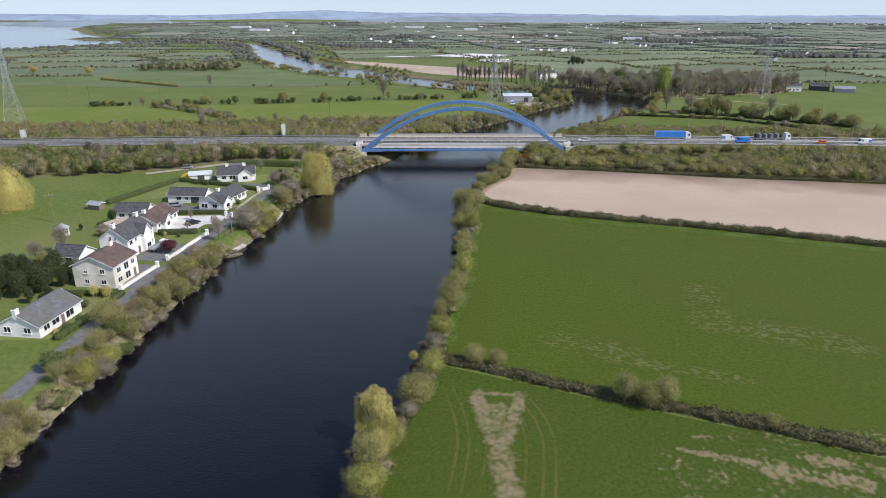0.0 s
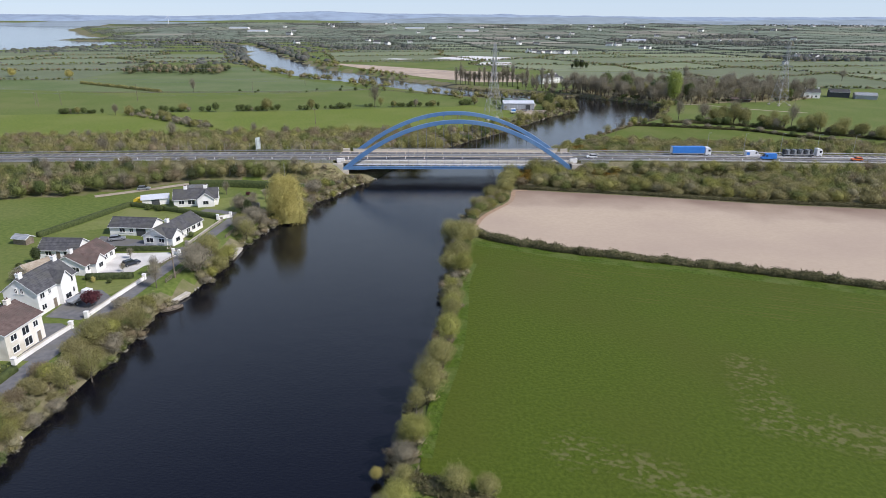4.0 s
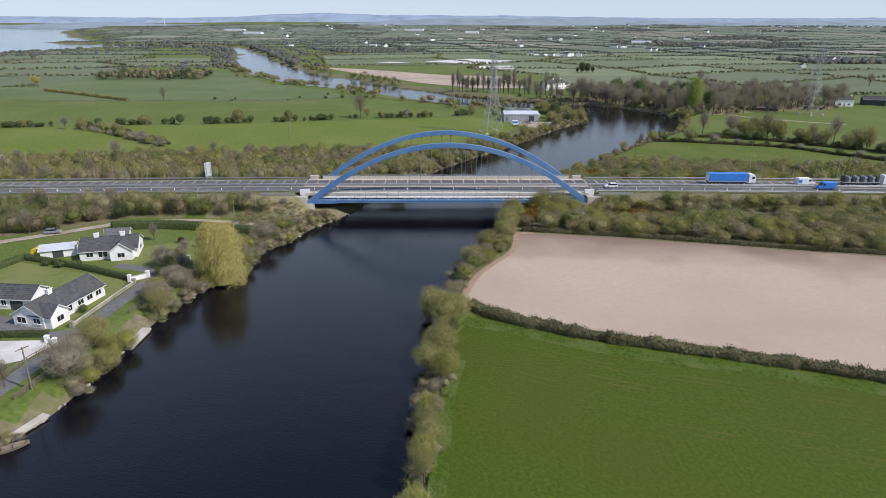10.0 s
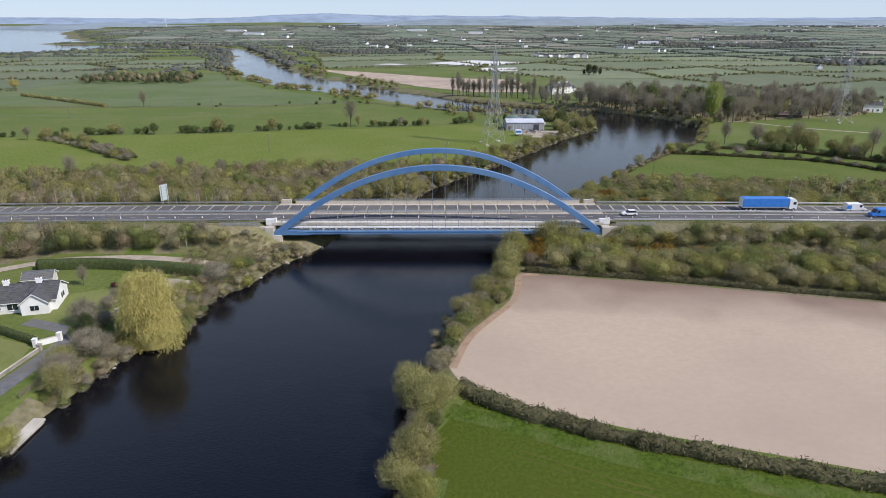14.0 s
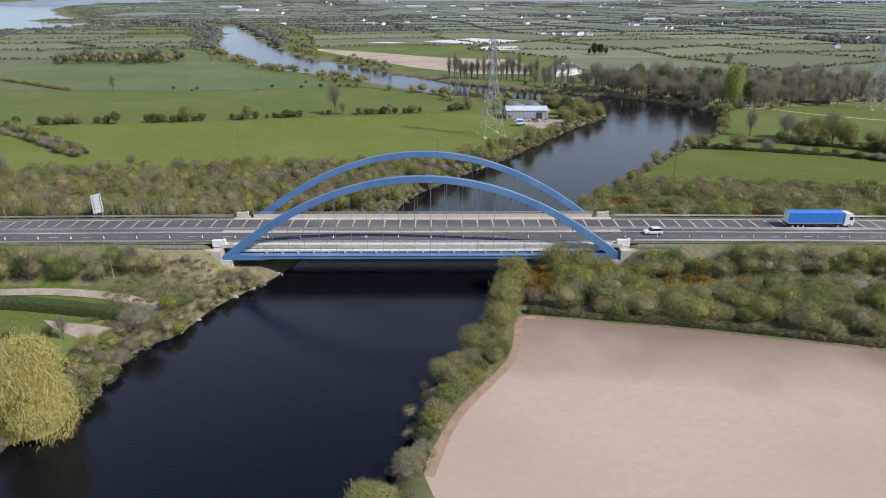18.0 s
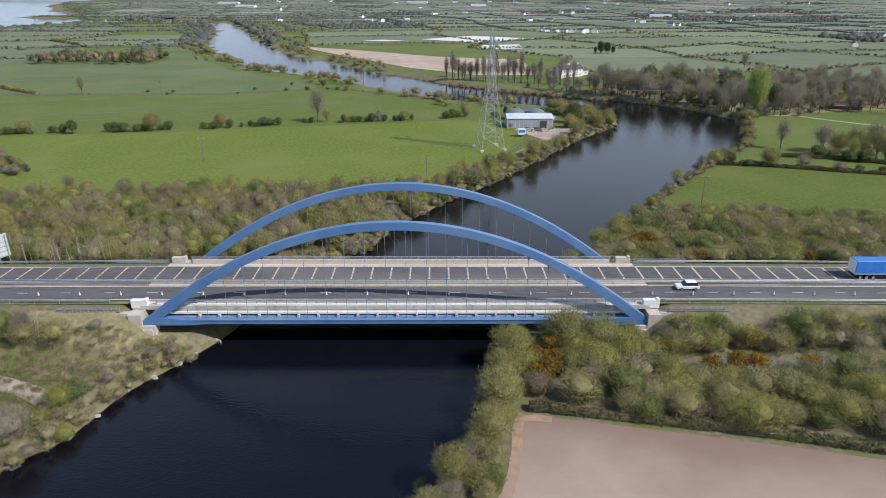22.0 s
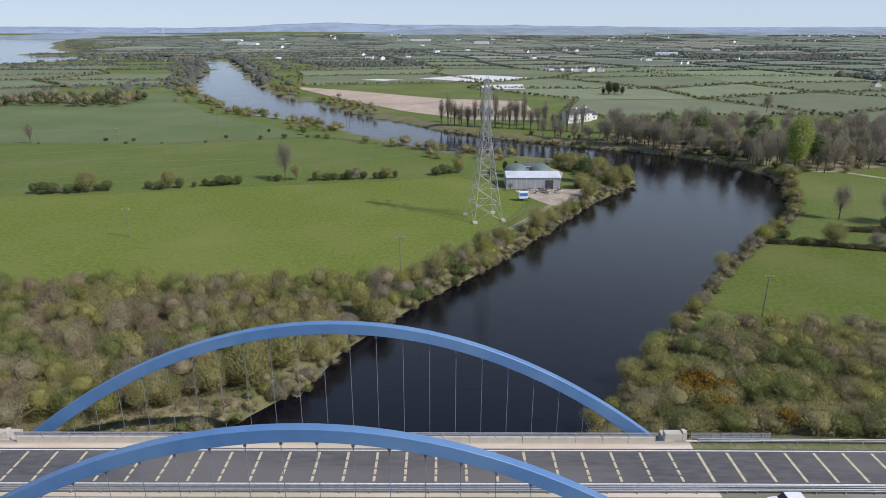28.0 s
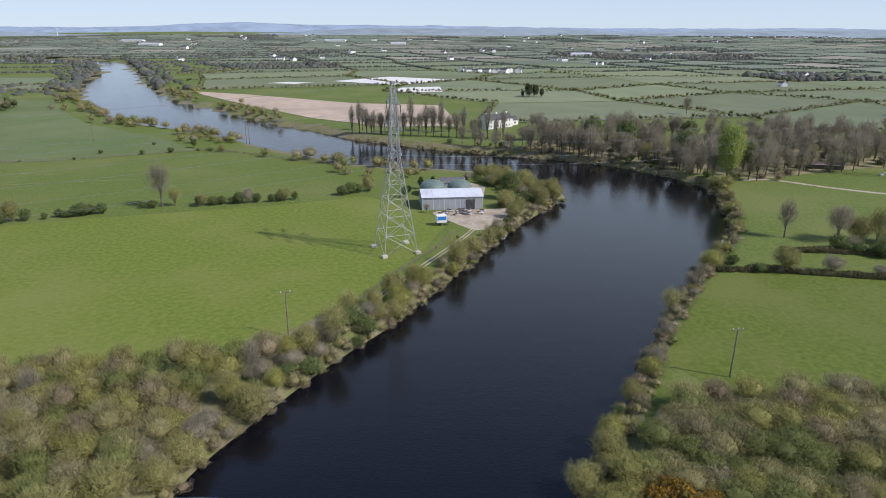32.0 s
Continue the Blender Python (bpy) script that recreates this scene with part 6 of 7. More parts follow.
def pylon(x, y, rz, label, scale=1.0):
    th = thing("electricity_pylon", label, "pylon", pose(x, y, LAND, rz=rz) @ Matrix.Diagonal((scale, scale, scale, 1)), group="pylons of one line")

    def half(z):
        return 4.7 * (1 - z / 26) + 1.25 * z / 26 if z < 26 else 1.25 * (1 - (z - 26) / 18) + 0.55 * (z - 26) / 18

    levels = [0, 5.5, 10.5, 15, 19, 22.5, 26, 29, 32, 35, 38, 41, 43.5]
    for sx in (-1, 1):
        for sy in (-1, 1):
            bm = bmesh.new()
            for a, b in zip(levels[:-1], levels[1:]):
                tube(bm, (sx * half(a), sy * half(a), a), (sx * half(b), sy * half(b), b), 0.11, n=4)
            part("leg", bm, M_STEEL, th)
            part("footing", boxes((sx * 4.7 - 0.7, sx * 4.7 + 0.7, sy * 4.7 - 0.7, sy * 4.7 + 0.7, -0.4, 0.7), bevel=0.06), M_CONC, th)
    for ax in (0, 1):
        for s in (-1, 1):
            bm = bmesh.new()
            for a, b in zip(levels[:-1], levels[1:]):
                def q(k, z):
                    return (k * half(z), s * half(z), z) if ax == 0 else (s * half(z), k * half(z), z)
                tube(bm, q(-1, a), q(1, b), 0.06, n=4)
                tube(bm, q(1, a), q(-1, b), 0.06, n=4)
                tube(bm, q(-1, b), q(1, b), 0.05, n=4)
            part("bracing", bm, M_STEEL, th)
    for z, l in ((27, 6.2), (33.5, 7.2), (39.5, 5.6)):
        for s in (-1, 1):
            w = half(z)
            tip = (0, s * l, z + 0.2)
            bm = bmesh.new()
            for k in (-1, 1):
                tube(bm, (k * w, s * w, z), tip, 0.08, n=4)
                tube(bm, (k * w, s * w, z + 1.6), tip, 0.06, n=4)
                for f in (0.3, 0.6):
                    tube(bm, (k * w * (1 - f), s * (w + (l - w) * f), z + 0.2 * f), (k * w * (1 - f), s * (w + (l - w) * f), z + 1.6 * (1 - f) + 0.2), 0.04, n=4)
            part("crossarm", bm, M_STEEL, th)
            part("insulator", tubes((tip, (0, s * l, z - 1.8), 0.12, 0.09)), M_DARK, th)
    part("peak", tubes(((-0.5, 0, 43.5), (0, 0, 45), 0.07), ((0.5, 0, 43.5), (0, 0, 45), 0.07)), M_STEEL, th)
    return th


PYLONS = [(-500, -5), (-236.5, 70), (27.8, 145.2), (241.5, 216.5), (480, 300)]
for k, (x, y) in enumerate(PYLONS[1:4]):
    pylon(x, y, ANG, ("tall grey lattice steel electricity pylon in the pasture", "tall grey lattice steel electricity pylon by the farm", "tall grey lattice steel electricity pylon among hedges")[k])
ca, sa = math.cos(radians(ANG)), math.sin(radians(ANG))
for (xa, ya), (xb, yb) in zip(PYLONS[:-1], PYLONS[1:]):
    for off, z in [(s * l, h) for h, l in ((27.6, 6.2), (34.1, 7.2), (40.1, 5.6)) for s in (-1, 1)] + [(0, 47.2)]:
        bm = bmesh.new()
        pa, pb = Vector((xa - sa * off, ya + ca * off, z)), Vector((xb - sa * off, yb + ca * off, z))
        pts = []
        for i in range(13):
            p = pa.lerp(pb, i / 12)
            p.z -= 24.0 * (i / 12) * (1 - i / 12)
            pts.append(p)
        cable(bm, pts, 0.022)
        tagged(part("power_line", bm, M_HANG), "thin dark grey overhead high-voltage power line", "wire", group="power lines between the pylons")


def pole(x, y, h, label, double=False, rz=0, z=None):
    th = thing("utility_pole", label, "pole", pose(x, y, float(ground(x, y)) if z is None else z, rz=rz))
    part("shaft", tubes(((0, 0, -0.3), (0, 0, h), 0.17, 0.11), n=8), M_WOOD, th)
    if double:
        part("shaft", tubes(((1.6, 0, -0.3), (1.6, 0, h), 0.17, 0.11), n=8), M_WOOD, th)
    c = part("crossarm", boxes((-1.1, 1.1 + (1.6 if double else 0), -0.07, 0.07, h - 0.35, h - 0.2)), M_WOOD, th)
    for k in (-0.9, 0, 0.9):
        part("insulator", tubes(((k, 0, h - 0.2), (k, 0, h + 0.12), 0.07, 0.05)), M_WCONC, c)
    return th


for x, y, h, rz, dbl in ((4, 96, 9.5, 10, False), (-76.5, 124.5, 8.5, 15, False), (82.5, 71, 9.5, 0, False), (-150, 273, 9, 0, False), (-72, -107, 8, 60, False), (-128, -96, 8.5, 20, False), (-275, 195, 9, 0, True), (-262, 202, 9, 0, False),
                         (-220, 225, 12, 0, False), (-44, 345, 13, 0, True), (-120, 335, 9, 0, False), (14, 366, 14, 0, False)):
    pole(x, y, h, "weathered wooden utility pole with a crossarm", dbl, rz)
for k in range(6):
    x = 108 + 16 * k
    th = thing("street_lamp", "tall grey steel street lamp beside the road", "street lamp", pose(x, 21.5, float(deck_z(x)) - 0.3), group="street lamps along the road")
    part("column", tubes(((0, 0, -0.3), (0, 0, 8.6), 0.1, 0.06), n=8), M_STEEL, th)
    part("arm", tubes(((0, 0, 8.6), (0, -1.6, 9.0), 0.05), n=6), M_STEEL, th)
    part("lantern", boxes((-0.14, 0.14, -2.2, -1.5, 8.92, 9.08), bevel=0.03), M_STEEL, th)

# large road signs seen from behind
for x, w, h, y in ((-83.8, 2.7, 5.0, 23.2), (-205, 2.7, 3.6, 23.2)):
    th = thing("road_sign", "large pale direction sign on two steel posts", "road sign", pose(x, y, float(deck_z(x)) - 1.2, rz=57))
    pan = part("panel", boxes((-w / 2, w / 2, -0.04, 0.04, 1.6, 1.6 + h), bevel=0.02), M_SIGN, th)
    for k in range(5):
        part("panel_rail", boxes((-w / 2, w / 2, -0.12, -0.05, 1.8 + k * h / 5, 1.9 + k * h / 5)), M_STEEL, pan)
    for k in (-0.9, 0.9):
        part("post", tubes(((k, -0.2, -1.0), (k, -0.2, 1.4 + h), 0.1), n=8), M_STEEL, th)
# short railings at the ends of the parapets
for sx in (-1, 1):
    for y in (22.3, -0.4):
        fence([(sx * 49, y), (sx * 60, y)], 1.1, "short galvanised pedestrian railing beside the abutment", M_STEEL, 1.4, 4)

# handrail beside the steps down the north-eastern embankment
rail = thing("handrail", "pale galvanised handrail beside the embankment steps", "handrail")
steps_line = [(47.6 + 1.35 * k, 23.4 + 0.95 * k + 0.02 * k * k) for k in range(9)]
heights = [float(ground(x, y)) for x, y in steps_line]
for dz in (0.55, 1.05):
    bm = bmesh.new()
    cable(bm, [(x, y, z + dz) for (x, y), z in zip(steps_line, heights)], 0.045, 6)
    part("rail", bm, M_WCONC, rail)
for (x, y), z in zip(steps_line, heights):
    part("post", tubes(((x, y, z - 0.2), (x, y, z + 1.05), 0.04)), M_WCONC, rail)

# ---- traffic ----
def wheel(parent, x, y, r=0.5, w=0.3):
    t = part("wheel", tubes(((0, -w / 2, 0), (0, w / 2, 0), r), n=16), M_TYRE, parent, m=pose(x, y, r))
    part("rim", tubes(((0, -w / 2 - 0.02, 0), (0, w / 2 + 0.02, 0), r * 0.55), n=12), M_STEEL, t)


def car(x, y, z, rz, paint, label, length=4.3, high=1.5, name="car", category="car"):
    th = thing(name, label, category, pose(x, y, z, rz=rz))
    L = length / 2
    bm = bmesh.new()
    prism(bm, [(-L, 0.3), (L, 0.3), (L, 0.75), (L - 0.9, 0.92), (-L + 0.1, 0.95), (-L, 0.8)], -0.88, 0.88)
    bmesh.ops.bevel(bm, geom=bm.edges[:], offset=0.06, segments=1, affect="EDGES")
    part("body", bm, paint, th)
    bm = bmesh.new()
    prism(bm, [(-L + 0.2, 0.9), (L - 1.1, 0.9), (L - 1.75, high - 0.08), (-L + 0.6, high - 0.06)], -0.76, 0.76)
    part("glasshouse", bm, M_GLASS, th)
    part("roof", boxes((-L + 0.55, L - 1.7, -0.72, 0.72, high - 0.09, high), bevel=0.03), paint, th)
    for sx in (-L + 0.8, L - 0.85):
        for sy in (-0.78, 0.78):
            wheel(th, sx, sy, 0.32, 0.22)
    for sy in (-0.6, 0.6):
        part("headlight", boxes((L - 0.05, L + 0.02, sy - 0.2, sy + 0.2, 0.58, 0.74)), M_WCONC, th)
        part("tail_light", boxes((-L - 0.02, -L + 0.05, sy - 0.2, sy + 0.2, 0.62, 0.82)), M_ORANGE, th)
    return th


def van(x, y, z, rz, label, paint=M_WHITE):
    th = thing("van", label, "van", pose(x, y, z, rz=rz))
    bm = bmesh.new()
    prism(bm, [(-3, 0.4), (3, 0.4), (3, 1.0), (2.2, 1.3), (1.5, 2.35), (1.1, 2.55), (-3, 2.55)], -1.0, 1.0)
    bmesh.ops.bevel(bm, geom=bm.edges[:], offset=0.07, segments=1, affect="EDGES")
    part("body", bm, paint, th)
    bm = bmesh.new()
    prism(bm, [(2.2, 1.36), (1.62, 2.2), (1.66, 2.24), (2.26, 1.38)], -0.85, 0.85)
    part("windscreen", bm, M_GLASS, th)
    for s in (-1, 1):
        part("side_window", boxes((0.8, 1.55, s * 1.0 - 0.02, s * 1.0 + 0.02, 1.4, 2.1)), M_GLASS, th)
        part("side_panel", boxes((-2.9, -1.6, s * 1.0 - 0.015, s * 1.0 + 0.015, 0.9, 2.0)), M_LORRY, th)
        for sx in (-1.9, 2.0):
            wheel(th, sx, s * 0.88, 0.36, 0.24)
    return th


def lorry(x, y, z, label, load):
    th = thing("articulated_lorry", label, "lorry", pose(x, y, z))
    part("chassis", boxes((-8.2, 4.5, -0.9, 0.9, 0.9, 1.2)), M_DARK, th)
    if load == "curtain":
        part("trailer_body", boxes((-8.3, 5.2, -1.27, 1.27, 1.25, 4.0), bevel=0.05), M_LORRY, th)
        for s in (-1, 1):
            part("side_rail", boxes((-8.3, 5.2, s * 1.28 - 0.03, s * 1.28 + 0.03, 1.15, 1.4)), M_STEEL, th)
        part("rear_door", boxes((-8.36, -8.28, -1.2, 1.2, 1.3, 3.9)), M_WHITE, th)
    else:
        part("flatbed", boxes((-8.3, 4.8, -1.25, 1.25, 1.2, 1.4)), M_STEEL, th)
        for k in range(9):
            for z2 in (1.9, 2.9):
                part("drum", tubes(((-7.6 + 1.4 * k, -1.15, z2), (-7.6 + 1.4 * k, 1.15, z2), 0.48), n=12), M_STEEL if k % 2 else M_DARK, th)
    cab = bmesh.new()
    prism(cab, [(5.6, 0.6), (8.0, 0.6), (8.05, 2.0), (7.75, 3.2), (7.1, 3.75), (5.6, 3.8)], -1.22, 1.22)
    bmesh.ops.bevel(cab, geom=cab.edges[:], offset=0.08, segments=1, affect="EDGES")
    c = part("cab", cab, M_WHITE, th)
    bm = bmesh.new()
    prism(bm, [(8.07, 2.05), (7.8, 3.05), (7.84, 3.08), (8.12, 2.05)], -1.05, 1.05)
    part("windscreen", bm, M_GLASS, c)
    for s in (-1, 1):
        part("side_window", boxes((6.7, 7.6, s * 1.22 - 0.02, s * 1.22 + 0.02, 2.1, 2.9)), M_GLASS, c)
        for sx in (-7.0, -5.7, -4.4, 4.2, 7.0):
            wheel(th, sx, s * 1.05, 0.5, 0.34)
    return th


rz0 = lambda x: float(deck_z(x)) + 0.01
lorry(98, 13.6, rz0(98), "white-cabbed articulated lorry with a blue curtain-sided trailer", "curtain")
lorry(145, 13.6, rz0(145), "white-cabbed articulated lorry carrying metal drums", "drums")
van(124, 13.6, rz0(124), 0, "white panel van with blue side panels")
car(55, 7.9, rz0(55), 180, M_WHITE, "white hatchback car on the carriageway", high=1.62)
van(128, 7.9, rz0(128), 180, "blue panel van on the carriageway", M_LORRY)
car(165, 7.9, rz0(165), 180, M_ORANGE, "small red car on the carriageway")
van(185, 8, rz0(185), 180, "white panel van on the carriageway")
cone = None
for k in range(38):
    x = -150 + 7.6 * k
    m = pose(x, 5.2, rz0(x))
    if cone is None:
        cone = thing("traffic_cone", "orange and white traffic cone on the asphalt", "traffic cone", m, group="traffic cones between the lanes")
        part("base", boxes((-0.24, 0.24, -0.24, 0.24, 0, 0.05)), M_DARK, cone)
        part("cone", tubes(((0, 0, 0.05), (0, 0, 0.8), 0.17, 0.04), n=10), M_ORANGE, cone)
        part("sleeve", tubes(((0, 0, 0.14), (0, 0, 0.78), 0.175, 0.06), n=10), M_WHITE, cone)
    else:
        copy_thing(cone, m)
car(-86, -98.5, LAND + 0.04, 50, M_BLACKC, "black car parked on the white gravel drive")
car(-98, -79.5, LAND + 0.04, 20, M_SILVER, "silver car parked on the tarmac yard")
car(-113, -25, LAND + 0.1, 10, M_SILVER, "grey car parked behind the gardens")
tr = thing("flatbed_truck", "small white flatbed truck parked by the house", "truck", pose(-87.5, -120.5, LAND + 0.05, rz=70))
part("cab", boxes((1.3, 2.9, -0.95, 0.95, 0.5, 2.2), bevel=0.12), M_WHITE, tr)
part("windscreen", boxes((2.85, 2.93, -0.8, 0.8, 1.3, 2.0)), M_GLASS, tr)
part("flatbed", boxes((-2.7, 1.2, -1.0, 1.0, 0.8, 1.1), (-2.7, 1.2, -1.0, -0.93, 1.1, 1.4), (-2.7, 1.2, 0.93, 1.0, 1.1, 1.4)), M_SILVER, tr)
for sx in (-1.7, 2.0):
    for sy in (-0.85, 0.85):
        wheel(tr, sx, sy, 0.36, 0.24)
tp = thing("tarpaulin", "bright yellow tarpaulin over a stack", "tarpaulin", pose(-108, -41, LAND))
bm = bmesh.new()
prism(bm, [(-1.6, 0), (1.6, 0), (1.3, 1.2), (0.2, 1.7), (-1.2, 1.3)], -1.2, 1.2)
part("sheet", bm, mat("yellow_sheet", (0.75, 0.5, 0.03), (0.8, 0.56, 0.05), 1, rough=0.5), tp)
gz = thing("gazebo", "white octagonal garden gazebo with a blue-grey roof", "gazebo", pose(-119, -108, LAND))
part("roof", tubes(((0, 0, 2.2), (0, 0, 3.5), 2.0, 0.05), n=8), M_TINWALL, gz)
for k in range(8):
    a = k * math.pi / 4
    part("post", boxes((1.55 * math.cos(a) - 0.08, 1.55 * math.cos(a) + 0.08, 1.55 * math.sin(a) - 0.08, 1.55 * math.sin(a) + 0.08, 0, 2.25)), M_WFRAME, gz)
part("floor", tubes(((0, 0, 0), (0, 0, 0.15), 1.8), n=8), M_CONC, gz)

# ---- the farm on the river bend ----
sh = thing("farm_shed", "long farm shed with grey sheet walls and a pale metal roof", "shed", pose(49, 191, LAND))
bm = bmesh.new()
prism(bm, [(-6, -0.2), (6, -0.2), (6, 4.3), (0, 5.6), (-6, 4.3)], -10.2, 10.2)
part("wall", bm, M_TINWALL, sh, m=pose(0, 0, 0, rz=90))
for s in (-1, 1):
    for k in range(11):
        bm = bmesh.new()
        prism(bm, [(0, 5.62), (0, 5.74), (s * 6.3, 4.37), (s * 6.3, 4.25)], -10.5 + 1.91 * k, -10.5 + 1.91 * (k + 1) - 0.03)
        part("roof_panel", bm, M_TIN, sh, m=pose(0, 0, 0, rz=90))
for k in range(12):
    part("wall_rib", boxes((-10.1 + 1.83 * k - 0.06, -10.1 + 1.83 * k + 0.06, -6.06, -6.0, 0, 4.2)), M_TIN, sh)
part("door", boxes((4.5, 7.5, -6.1, -6.0, 0, 3.4)), M_DARK, sh)
for x, y, r in ((44.5, 206.5, 4.6), (54.5, 206.5, 4.4)):
    th = thing("storage_tank", "round farm tank with a dull green domed cover", "tank", pose(x, y, LAND))
    part("tank_wall", tubes(((0, 0, -0.2), (0, 0, 2.6), r), n=28), M_CONC, th)
    bm = bmesh.new()
    bmesh.ops.create_uvsphere(bm, u_segments=28, v_segments=12, radius=r * 1.02)
    bmesh.ops.delete(bm, geom=[v for v in bm.verts if v.co.z < -0.05], context="VERTS")
    for v in bm.verts:
        v.co.z = v.co.z * 0.6 + 2.6
    part("dome", bm, M_GREEN, th, smooth=True)
house("low grey farm outbuilding with a sheet roof", 53, 217, 90, 9, 5, 2.8, 3.8, M_TINWALL, M_GREYR, [("E", 0, 0, 2, 2.2, "garage")], chimney=(), name="outbuilding", category="outbuilding")
bt = thing("box_trailer", "small white and blue box trailer in the farmyard", "trailer", pose(43, 167.5, LAND, rz=8))
part("body", boxes((-1.6, 1.6, -1.0, 1.0, 1.0, 3.3), bevel=0.05), M_WHITE, bt)
part("side_panel", boxes((-1.4, 1.4, -1.03, -1.0, 1.9, 3.0)), M_LORRY, bt)
part("chassis", boxes((-1.7, 2.6, -0.5, 0.5, 0.7, 1.0)), M_DARK, bt)
for sy in (-0.95, 0.95):
    wheel(bt, 0, sy, 0.4, 0.24)
sheet("farmyard", [(51, 163), (56, 161), (66, 176), (72, 187), (64, 184.5), (52, 184.5), (42, 182), (46, 172)], M_TRACK, "pale gravel farmyard beside the shed", "yard", 0.04, 2)
sheet("farmyard", [(40, 199), (62, 199), (66, 216), (60, 226), (44, 220)], M_TRACK, "pale concrete yard behind the shed", "yard", 0.04)
for off in (-1.05, 1.05):
    strip("farm_track", [(16, 103.5 + off), (21, 111 + off), (29, 124.5 + off), (41, 143 + off), (50, 158 + off), (53, 164 + off)], 0.55, M_TRACK, "pale twin-wheel farm track by the river", "track", 0.05)
fence([(14, 105), (19, 113), (27, 127), (39, 145), (46, 160)], 1.1, "post and wire field fence by the track", M_WOOD, 3.0, 2)
rng = np.random.default_rng(11)
for k in range(16):
    x, y = 44 + rng.uniform(0, 15), 180 + rng.uniform(-2.0, 3.0)
    th = thing("scrap_pile", "small pile of farm scrap and timber", "scrap", pose(x, y, LAND, rz=float(rng.uniform(0, 180))), group="scrap in front of the shed")
    for j in range(4):
        a = rng.uniform(-0.5, 0.5, 3)
        part("plank", boxes((-0.9 + a[0], 0.9 + a[0], a[1] - 0.2, a[1] + 0.2, 0.0 + 0.25 * j, 0.25 * j + 0.22)), (M_WOOD, M_WCONC, M_TINWALL, M_BROWN)[j], th, m=pose(0, 0, 0, rz=float(rng.uniform(0, 90))))
for x, y, k, s in ((36, 208, "conifer", 0.75), (41, 215, "conifer", 0.8), (46, 219, "conifer", 0.7), (34, 203, "green_tree", 0.7), (71, 197, "green_tree", 1.2), (75, 200, "budding_tree", 0.8), (40, 182, "bare_tree", 0.5), (61, 229, "bare_bush", 1.3), (78, 190, "green_bush", 1.0), (82, 197, "green_bush", 1.1),
                   (77, 205, "green_bush", 1.2), (85, 204, "willow_bush", 1.0), (70, 216, "green_bush", 1.1), (66, 186, "green_bush", 0.8), (46, 153, "conifer", 0.35), (15, 108, "conifer", 0.5), (12, 100, "conifer", 0.55)):
    plant(k, x, y, s)

# ---- trees and hedges of the northern fields ----
RNG = np.random.default_rng(77)
row = smooth_line([(-240, 160), (-150, 175), (-129, 176), (-111, 181), (-82, 186), (-50, 197), (-8, 203), (22, 213)], 3.0)
for k, (x, y) in enumerate(row):
    g = math.sin(k * 0.37) + math.sin(k * 0.91 + 1)
    if g > -0.35:
        plant("bare_bush" if k % 7 == 3 else "willow_bush" if k % 9 == 5 else "green_bush", float(x + RNG.uniform(-1, 1)), float(y + RNG.uniform(-1, 1)), float(RNG.uniform(0.8, 1.2) + 0.3 * max(0, g)), float(RNG.uniform(0.9, 1.6)))
for x, y, k, s in ((-48, 198, "bare_tree", 1.5), (-44, 199, "budding_tree", 0.95), (-204, 155, "bare_tree", 0.8), (-199, 280, "bare_tree", 1.0), (-36, 197, "green_tree", 0.6), (-148, 172, "green_tree", 0.7), (-64, 312, "green_tree", 0.8), (-86, 322, "green_bush", 0.9), (-104, 300, "green_bush", 0.7),
                   (-356, 395, "yellow_willow", 0.8), (-417, 406, "yellow_willow", 0.75), (-165, 290, "green_bush", 0.7), (-150, 290, "green_bush", 0.6), (166, 546, "conifer", 1.9), (172, 548, "conifer", 1.7), (178, 545, "conifer", 1.5), (169, 553, "conifer", 1.8), (162, 550, "conifer", 1.4), (175, 552, "conifer", 1.6), (84, 352, "conifer", 1.6), (163, 214, "poplar", 1.06), (164, 212, "green_bush", 1.2), (158, 205, "willow_bush", 1.1),
                   (98, 112, "bare_tree", 0.6), (94, 106, "bare_bush", 0.8), (330, 330, "bare_tree", 1.3), (250, 420, "bare_tree", 1.3), (400, 400, "bare_tree", 1.4)):
    plant(k, x, y, s)
for x, y, k, s in ((-150, 281, "green_bush", 0.6), (-132, 282, "green_bush", 0.5), (-84, 296, "green_bush", 0.7), (-72, 300, "green_bush", 1.0), (-60, 303, "green_bush", 0.8), (-54, 302, "green_bush", 0.9), (-48, 299, "willow_bush", 0.7), (-195, 280, "green_bush", 0.6), (-110, 285, "green_bush", 0.5)):
    plant(k, x, y, s)
fence([(-290, 271), (-199, 279), (-122, 282), (-57, 305), (-10, 275), (10, 264)], 1.1, "post and wire fence across the pasture", M_WOOD, 4.0, 2)
for k in range(21):
    plant("lombardy", 14 + 4.1 * k, 352 - 1.45 * k + float(RNG.uniform(-2, 2)), float(RNG.uniform(0.85, 1.1)))
for k in range(22):
    if not 84 < 20 + 5 * k < 117:
        plant("bare_tree", float(20 + 5 * k), float(352 + RNG.uniform(-6, 14)), float(RNG.uniform(0.9, 1.5)))
for x, y in scatter([(64, 181), (76, 190), (91, 201), (92, 212), (80, 234), (66, 240), (64, 222), (72, 202)], 4.2, np.random.default_rng(8)):
    plant(("green_bush", "willow_bush", "green_bush", "bare_bush")[int(RNG.integers(4))], float(x), float(y), float(RNG.uniform(0.8, 1.4)))
